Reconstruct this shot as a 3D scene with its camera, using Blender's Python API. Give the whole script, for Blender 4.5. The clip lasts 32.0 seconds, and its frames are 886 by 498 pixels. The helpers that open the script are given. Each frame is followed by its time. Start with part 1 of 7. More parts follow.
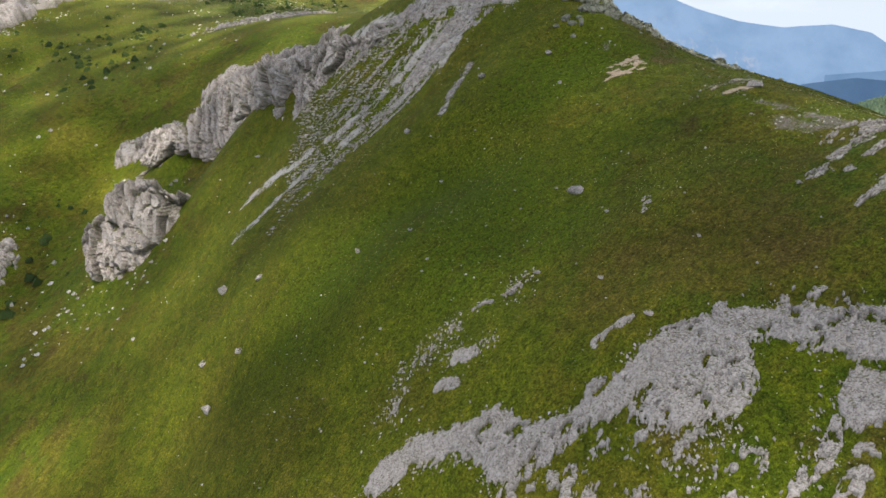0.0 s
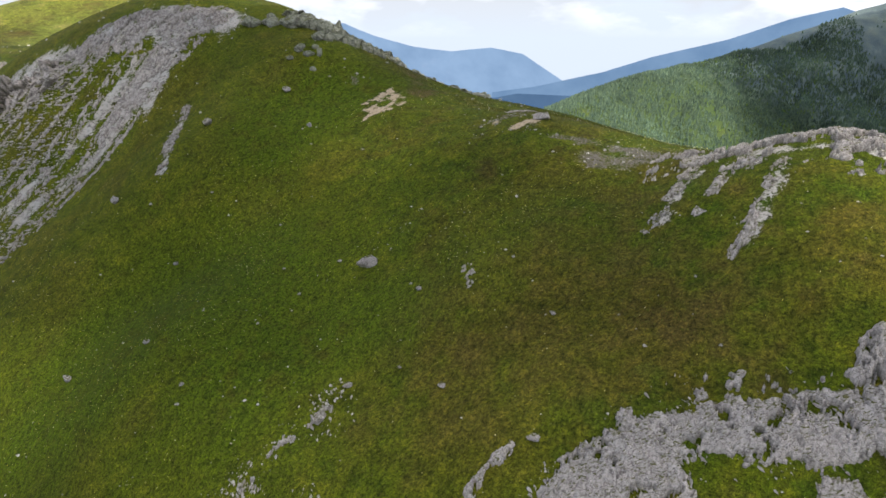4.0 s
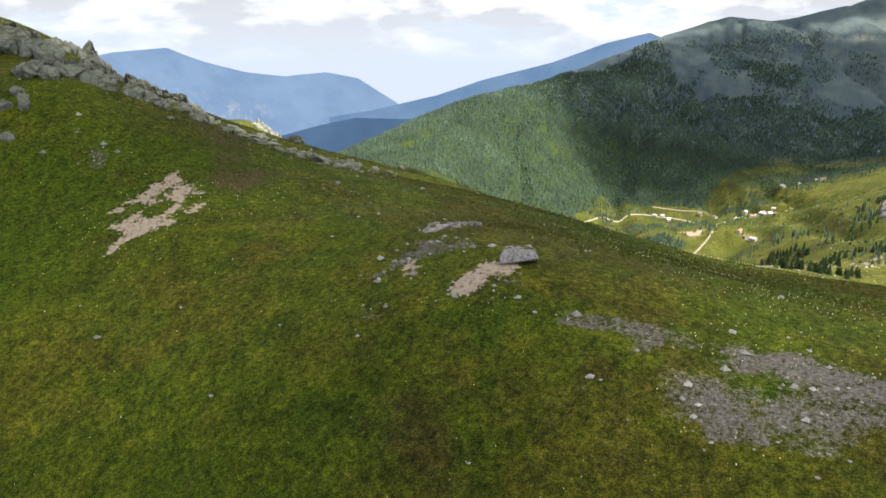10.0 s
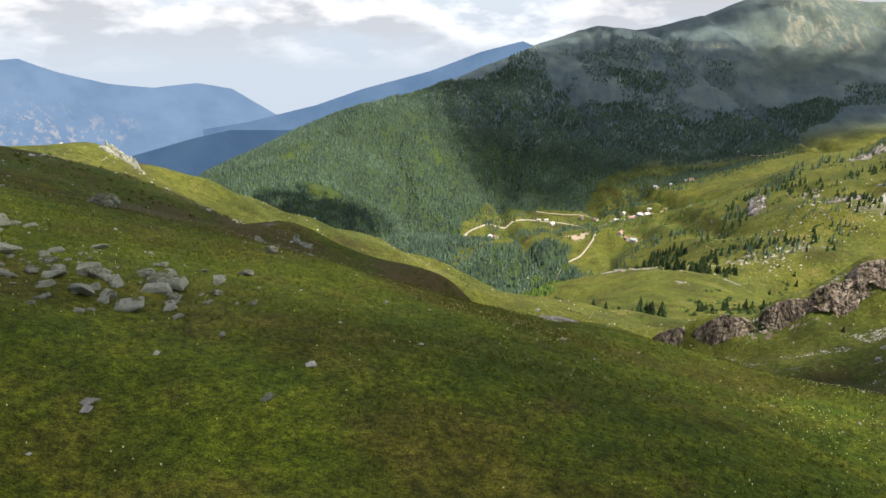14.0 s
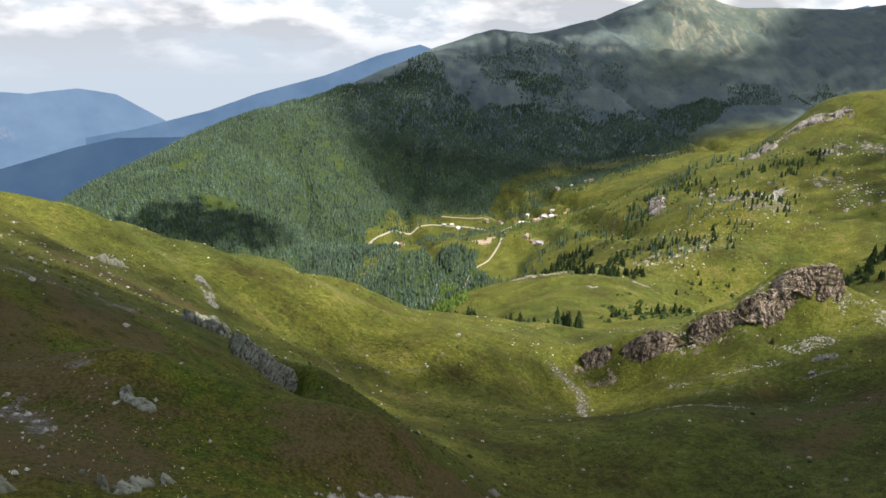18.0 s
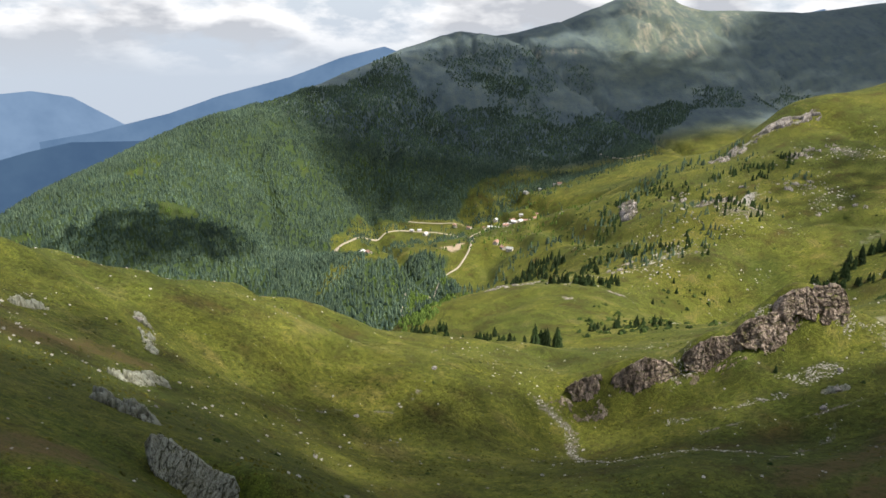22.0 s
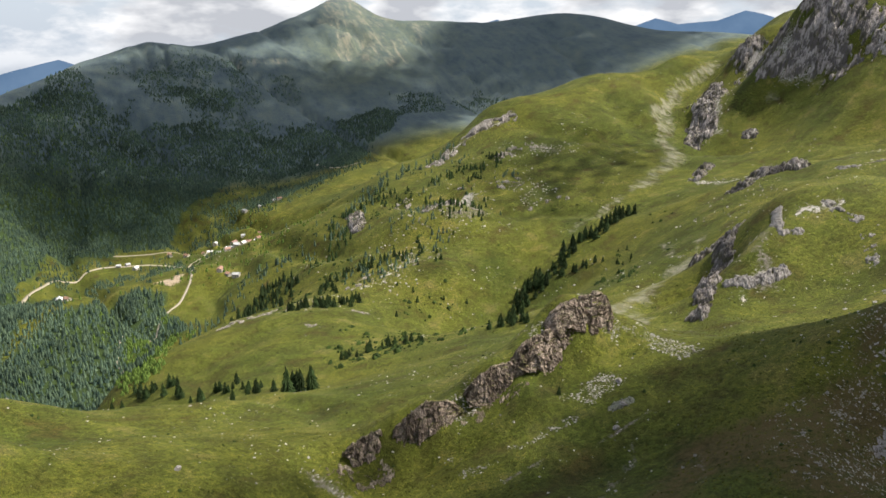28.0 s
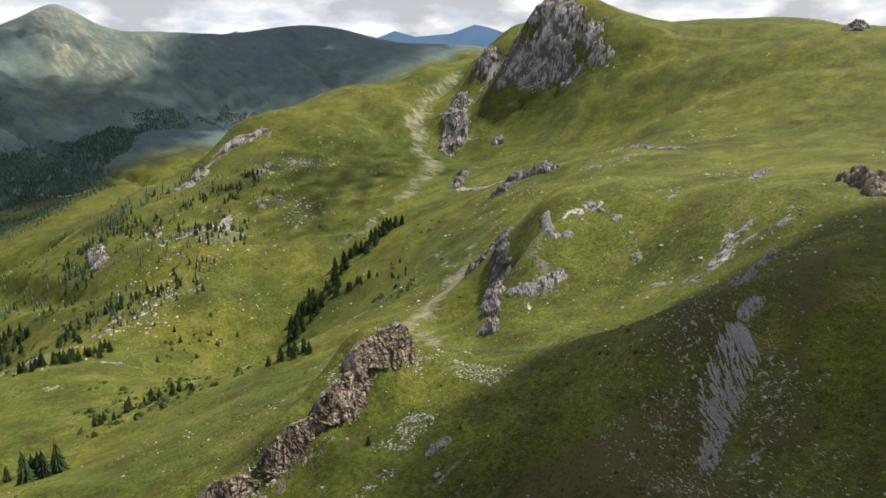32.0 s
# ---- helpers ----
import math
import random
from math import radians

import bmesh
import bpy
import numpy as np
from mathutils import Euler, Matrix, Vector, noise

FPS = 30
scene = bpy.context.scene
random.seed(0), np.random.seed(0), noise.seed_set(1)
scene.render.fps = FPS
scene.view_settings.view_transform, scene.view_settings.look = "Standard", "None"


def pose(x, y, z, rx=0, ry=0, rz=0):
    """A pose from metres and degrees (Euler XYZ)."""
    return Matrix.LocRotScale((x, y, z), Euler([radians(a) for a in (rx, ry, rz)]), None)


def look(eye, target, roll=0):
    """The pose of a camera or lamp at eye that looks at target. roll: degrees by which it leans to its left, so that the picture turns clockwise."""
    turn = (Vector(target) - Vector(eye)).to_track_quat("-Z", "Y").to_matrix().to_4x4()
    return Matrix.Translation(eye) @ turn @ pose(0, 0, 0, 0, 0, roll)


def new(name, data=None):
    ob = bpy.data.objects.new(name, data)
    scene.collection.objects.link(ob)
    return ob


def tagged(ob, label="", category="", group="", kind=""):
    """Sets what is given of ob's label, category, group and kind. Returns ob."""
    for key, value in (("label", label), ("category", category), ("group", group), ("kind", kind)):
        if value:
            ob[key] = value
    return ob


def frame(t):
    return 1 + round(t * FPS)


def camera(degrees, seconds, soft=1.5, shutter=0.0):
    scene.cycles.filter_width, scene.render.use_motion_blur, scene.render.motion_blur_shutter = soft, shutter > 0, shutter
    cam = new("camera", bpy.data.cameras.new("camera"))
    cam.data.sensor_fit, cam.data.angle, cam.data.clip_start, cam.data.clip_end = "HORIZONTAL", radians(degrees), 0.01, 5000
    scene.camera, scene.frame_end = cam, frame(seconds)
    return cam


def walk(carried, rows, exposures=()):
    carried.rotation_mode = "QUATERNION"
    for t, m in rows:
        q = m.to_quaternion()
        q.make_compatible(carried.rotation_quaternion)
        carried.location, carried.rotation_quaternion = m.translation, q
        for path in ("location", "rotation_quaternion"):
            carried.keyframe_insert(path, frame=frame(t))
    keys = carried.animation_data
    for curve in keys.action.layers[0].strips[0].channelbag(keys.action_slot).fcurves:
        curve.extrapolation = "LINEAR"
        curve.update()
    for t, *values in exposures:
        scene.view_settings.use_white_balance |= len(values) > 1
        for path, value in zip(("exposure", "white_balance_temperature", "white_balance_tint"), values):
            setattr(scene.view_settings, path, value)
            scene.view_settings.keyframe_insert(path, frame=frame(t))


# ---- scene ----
FOV = 62.98
PATH = (
    (0.0, -0.00, -0.00, 0.00, 54.13, -21.10, -0.41),
    (0.5, -1.78, -0.06, -0.07, 47.93, -20.91, -0.52),
    (1.0, -3.61, 0.00, -0.13, 38.21, -20.52, -0.31),
    (1.5, -5.48, 0.30, -0.20, 35.92, -20.29, -0.42),
    (2.0, -7.32, 0.94, -0.28, 35.73, -20.02, -0.30),
    (2.5, -9.05, 1.92, -0.38, 34.22, -19.78, -0.18),
    (3.0, -10.71, 3.28, -0.50, 32.35, -19.52, -0.17),
    (3.5, -12.27, 4.99, -0.62, 31.41, -19.31, -0.19),
    (5.5, -18.50, 13.45, -1.01, 26.77, -18.68, -0.42),
    (6.0, -20.06, 15.77, -1.12, 25.98, -18.48, -0.31),
    (6.5, -21.57, 18.21, -1.23, 24.81, -18.33, -0.21),
    (7.0, -23.10, 20.75, -1.35, 23.60, -18.09, -0.16),
    (7.5, -24.54, 23.26, -1.49, 22.71, -17.97, -0.10),
    (8.0, -25.95, 25.84, -1.60, 21.80, -17.83, -0.13),
    (8.5, -27.29, 28.45, -1.71, 20.69, -17.72, -0.05),
    (9.0, -28.62, 31.13, -1.80, 19.44, -17.56, -0.03),
    (9.5, -29.84, 33.79, -1.89, 18.31, -17.48, 0.05),
    (10.0, -31.04, 36.51, -1.97, 17.60, -17.38, 0.06),
    (10.5, -32.16, 39.23, -2.08, 16.81, -17.34, 0.11),
    (11.0, -33.24, 41.99, -2.20, 15.94, -17.22, -0.00),
    (11.5, -34.27, 44.75, -2.34, 14.69, -17.15, 0.01),
    (12.0, -35.27, 47.53, -2.44, 13.22, -17.05, 0.10),
    (12.5, -36.18, 50.30, -2.52, 12.10, -16.96, 0.14),
    (13.0, -37.05, 53.09, -2.61, 10.90, -16.84, 0.05),
    (13.5, -37.92, 56.00, -2.67, 9.63, -16.77, 0.06),
    (14.0, -38.76, 58.96, -2.74, 8.25, -16.72, 0.06),
    (14.5, -39.57, 61.95, -2.85, 6.96, -16.71, 0.14),
    (16.5, -42.63, 74.50, -3.12, 2.61, -16.49, 0.18),
    (17.0, -43.27, 77.69, -3.18, 1.78, -16.48, 0.19),
    (17.5, -43.81, 80.90, -3.26, 0.90, -16.47, 0.20),
    (18.0, -44.29, 84.13, -3.32, 0.32, -16.46, 0.24),
    (18.5, -44.71, 87.35, -3.36, 0.11, -16.45, 0.27),
    (19.0, -45.07, 90.55, -3.38, 0.00, -16.44, 0.32),
    (19.5, -45.38, 93.72, -3.39, -0.11, -16.43, 0.33),
    (20.0, -45.65, 96.89, -3.38, -0.20, -16.43, 0.36),
    (20.5, -45.90, 100.07, -3.38, -0.32, -16.43, 0.38),
    (21.0, -46.13, 103.29, -3.38, -0.61, -16.42, 0.40),
    (21.5, -46.36, 106.56, -3.40, -1.47, -16.39, 0.40),
    (22.0, -46.58, 109.91, -3.42, -2.44, -16.30, 0.37),
    (22.5, -46.81, 113.29, -3.47, -3.15, -16.25, 0.37),
    (23.0, -47.03, 116.69, -3.54, -4.01, -16.20, 0.39),
    (23.5, -47.23, 120.09, -3.63, -4.93, -16.16, 0.33),
    (24.0, -47.40, 123.47, -3.72, -5.94, -16.12, 0.31),
    (24.5, -47.53, 126.80, -3.80, -7.15, -16.10, 0.28),
    (26.5, -47.79, 139.92, -4.10, -12.39, -15.85, 0.25),
    (27.0, -47.73, 143.21, -4.14, -17.03, -15.71, 0.04),
    (27.5, -47.56, 146.51, -4.16, -20.71, -15.65, -0.10),
    (28.0, -47.28, 149.84, -4.15, -25.01, -15.55, -0.26),
    (28.5, -46.85, 153.21, -4.13, -27.68, -15.48, -0.34),
    (29.0, -46.24, 156.59, -4.11, -29.71, -15.40, -0.35),
    (29.5, -45.44, 159.92, -4.13, -31.63, -15.34, -0.40),
    (30.0, -44.47, 163.16, -4.17, -34.13, -15.26, -0.42),
    (30.5, -43.37, 166.33, -4.24, -37.19, -15.16, -0.52),
    (31.0, -42.16, 169.45, -4.34, -39.68, -15.02, -0.50),
    (31.5, -40.87, 172.50, -4.44, -41.90, -14.93, -0.54),
    (32.0, -39.54, 175.54, -4.55, -44.40, -14.78, -0.55),
)
EXPOSURES = ((0.0, 1.4), (1.0, 1.4), (3.0, 1.4), (6.0, 1.45), (9.0, 1.4), (14.0, 1.15), (17.0, 1.1), (21.0, 1.0), (32.0, 0.95))
cam = camera(FOV, 32.0, soft=1.6)
walk(cam, [(t, pose(x, y, z, 90 + pitch, 0, yaw) @ pose(0, 0, 0, 0, 0, roll)) for t, x, y, z, yaw, pitch, roll in PATH],
     exposures=EXPOSURES)

# ---- light ----
SUN_ELEVATION, SUN_AZIMUTH = 58.0, 112.0   # azimuth: degrees clockwise from +y
sun = new("sun", bpy.data.lights.new("sun", "SUN"))
sun.data.energy, sun.data.angle, sun.data.color = 4.3, radians(1.0), (1.0, 0.93, 0.81)
SUN_WAY = Vector((math.sin(radians(SUN_AZIMUTH)) * math.cos(radians(SUN_ELEVATION)),
                  math.cos(radians(SUN_AZIMUTH)) * math.cos(radians(SUN_ELEVATION)), math.sin(radians(SUN_ELEVATION))))
sun.matrix_world = look(SUN_WAY * 900, (0, 0, 0))


def sky_world():
    w = bpy.data.worlds.new("sky")
    w.use_nodes = True
    scene.world = w
    nt = w.node_tree
    nt.nodes.clear()
    N = nt.nodes.new
    out, bg = N("ShaderNodeOutputWorld"), N("ShaderNodeBackground")
    sky = N("ShaderNodeTexSky")
    sky.sky_type, sky.sun_disc = "NISHITA", False
    sky.sun_elevation, sky.sun_rotation = radians(SUN_ELEVATION), radians(SUN_AZIMUTH)
    sky.dust_density, sky.air_density = 2.0, 1.2
    co = N("ShaderNodeTexCoord")
    # cumulus: noise over the dome, drawn out along the horizon
    sep = N("ShaderNodeSeparateXYZ")
    nt.links.new(co.outputs["Generated"], sep.inputs[0])
    mp = N("ShaderNodeMapping")
    mp.inputs["Scale"].default_value, mp.inputs["Location"].default_value = (6.5, 6.5, 17.0), (0.3, 0.9, 0.25)
    nt.links.new(co.outputs["Generated"], mp.inputs["Vector"])
    noi = N("ShaderNodeTexNoise")
    noi.inputs["Scale"].default_value, noi.inputs["Detail"].default_value = 1.0, 10.0
    noi.inputs["Roughness"].default_value = 0.6
    nt.links.new(mp.outputs[0], noi.inputs["Vector"])
    ramp = N("ShaderNodeValToRGB")
    ramp.color_ramp.elements[0].position, ramp.color_ramp.elements[1].position = 0.38, 0.50
    nt.links.new(noi.outputs["Fac"], ramp.inputs[0])
    shade = N("ShaderNodeValToRGB")
    e = shade.color_ramp.elements
    e[0].position, e[0].color = 0.43, (7.4, 7.4, 7.5, 1)
    e[1].position, e[1].color = 0.54, (4.0, 4.15, 4.5, 1)
    up = N("ShaderNodeMapping")          # how much cloud stands above decides how grey it is
    up.inputs["Location"].default_value = (0.02, 0.02, 0.30)
    nt.links.new(mp.outputs[0], up.inputs["Vector"])
    noi2 = N("ShaderNodeTexNoise")
    noi2.inputs["Scale"].default_value, noi2.inputs["Detail"].default_value = 1.0, 6.0
    noi2.inputs["Roughness"].default_value = 0.5
    nt.links.new(up.outputs[0], noi2.inputs["Vector"])
    nt.links.new(noi2.outputs["Fac"], shade.inputs[0])
    # a pale veil near the horizon
    veil = N("ShaderNodeMapRange")
    veil.inputs["From Min"].default_value, veil.inputs["From Max"].default_value = -0.05, 0.02
    veil.inputs["To Min"].default_value, veil.inputs["To Max"].default_value = 0.0, 1.0
    nt.links.new(sep.outputs["Z"], veil.inputs["Value"])
    cover = N("ShaderNodeMath"); cover.operation = "MULTIPLY"
    nt.links.new(ramp.outputs[0], cover.inputs[0]); nt.links.new(veil.outputs[0], cover.inputs[1])
    apart = N("ShaderNodeMapRange")
    apart.inputs["From Min"].default_value, apart.inputs["From Max"].default_value = 0.12, 0.5
    apart.inputs["To Min"].default_value, apart.inputs["To Max"].default_value = 1.0, 0.45
    nt.links.new(sep.outputs["Z"], apart.inputs["Value"])
    amount = N("ShaderNodeMath"); amount.operation = "MULTIPLY"
    nt.links.new(cover.outputs[0], amount.inputs[0]); nt.links.new(apart.outputs[0], amount.inputs[1])
    haze = N("ShaderNodeMix"); haze.data_type = "RGBA"
    thin = N("ShaderNodeMapRange")
    thin.inputs["From Min"].default_value, thin.inputs["From Max"].default_value = 0.06, 0.5
    thin.inputs["To Min"].default_value, thin.inputs["To Max"].default_value = 0.8, 0.25
    nt.links.new(sep.outputs["Z"], thin.inputs["Value"])
    nt.links.new(thin.outputs[0], haze.inputs["Factor"])
    haze.inputs["B"].default_value = (4.9, 5.5, 6.4, 1)
    nt.links.new(sky.outputs[0], haze.inputs["A"])
    mix = N("ShaderNodeMix"); mix.data_type = "RGBA"
    nt.links.new(amount.outputs[0], mix.inputs["Factor"])
    nt.links.new(haze.outputs["Result"], mix.inputs["A"]); nt.links.new(shade.outputs[0], mix.inputs["B"])
    nt.links.new(mix.outputs["Result"], bg.inputs[0])
    bg.inputs[1].default_value = 0.074
    nt.links.new(bg.outputs[0], out.inputs[0])


sky_world()


# ---- terrain arithmetic ----
def hash2(ix, iy, seed):
    v = (ix.astype(np.int64) * 374761393 + iy.astype(np.int64) * 668265263 + seed * 974711) & 0x7FFFFFFF
    v = ((v ^ (v >> 13)) * 1274126177) & 0x7FFFFFFF
    v = ((v ^ (v >> 16)) * 1103515245) & 0x7FFFFFFF
    return (v ^ (v >> 11)) / float(0x7FFFFFFF)


def value_noise(x, y, seed=0):
    ix, iy = np.floor(x), np.floor(y)
    fx, fy = x - ix, y - iy
    fx, fy = fx * fx * fx * (fx * (fx * 6 - 15) + 10), fy * fy * fy * (fy * (fy * 6 - 15) + 10)
    a, b = hash2(ix, iy, seed), hash2(ix + 1, iy, seed)
    c, d = hash2(ix, iy + 1, seed), hash2(ix + 1, iy + 1, seed)
    return (a + (b - a) * fx) * (1 - fy) + (c + (d - c) * fx) * fy


def fbm(x, y, size, octaves=4, seed=0, rough=0.5):
    """Fractal noise about 0, from -1 to 1, with its largest features of that size in metres."""
    out, amp, total = 0.0, 1.0, 0.0
    for n in range(octaves):
        k = 2.03 ** n / size
        c, s = math.cos(n * 1.1 + seed), math.sin(n * 1.1 + seed)
        out = out + amp * (2 * value_noise((x * c - y * s) * k + 17.3 * n, (x * s + y * c) * k - 9.1 * n, seed + n) - 1)
        total += amp
        amp *= rough
    return out / total


def cells(x, y, size, seed=0):
    """Voronoi cells: the distance to the border (0 at a joint) and a random number for each cell."""
    gx, gy = np.floor(x / size), np.floor(y / size)
    best = np.full(np.shape(x), 1e9); second = best.copy(); ident = np.zeros(np.shape(x))
    for dx in (-1, 0, 1):
        for dy in (-1, 0, 1):
            cx, cy = gx + dx, gy + dy
            px = (cx + 0.1 + 0.8 * hash2(cx, cy, seed)) * size
            py = (cy + 0.1 + 0.8 * hash2(cx, cy, seed + 7)) * size
            d = np.hypot(x - px, y - py)
            near = d < best
            second = np.where(near, best, np.minimum(second, d))
            ident = np.where(near, hash2(cx, cy, seed + 13), ident)
            best = np.where(near, d, best)
    return (second - best) / size, ident


def smooth(v, lo, hi):
    t = np.clip((v - lo) / (hi - lo), 0, 1)
    return t * t * (3 - 2 * t)


def line_distance(x, y, line):
    """The distance from a polyline, seen from above, and how far along it (0 to 1)."""
    best, along = np.full(np.shape(x), 1e9), np.zeros(np.shape(x))
    n = len(line) - 1
    for i in range(n):
        (ax, ay), (bx, by) = line[i][:2], line[i + 1][:2]
        ll = (bx - ax) ** 2 + (by - ay) ** 2 + 1e-9
        t = np.clip(((x - ax) * (bx - ax) + (y - ay) * (by - ay)) / ll, 0, 1)
        d = np.hypot(x - ax - t * (bx - ax), y - ay - t * (by - ay))
        along = np.where(d < best, (i + t) / n, along)
        best = np.minimum(best, d)
    return best, along


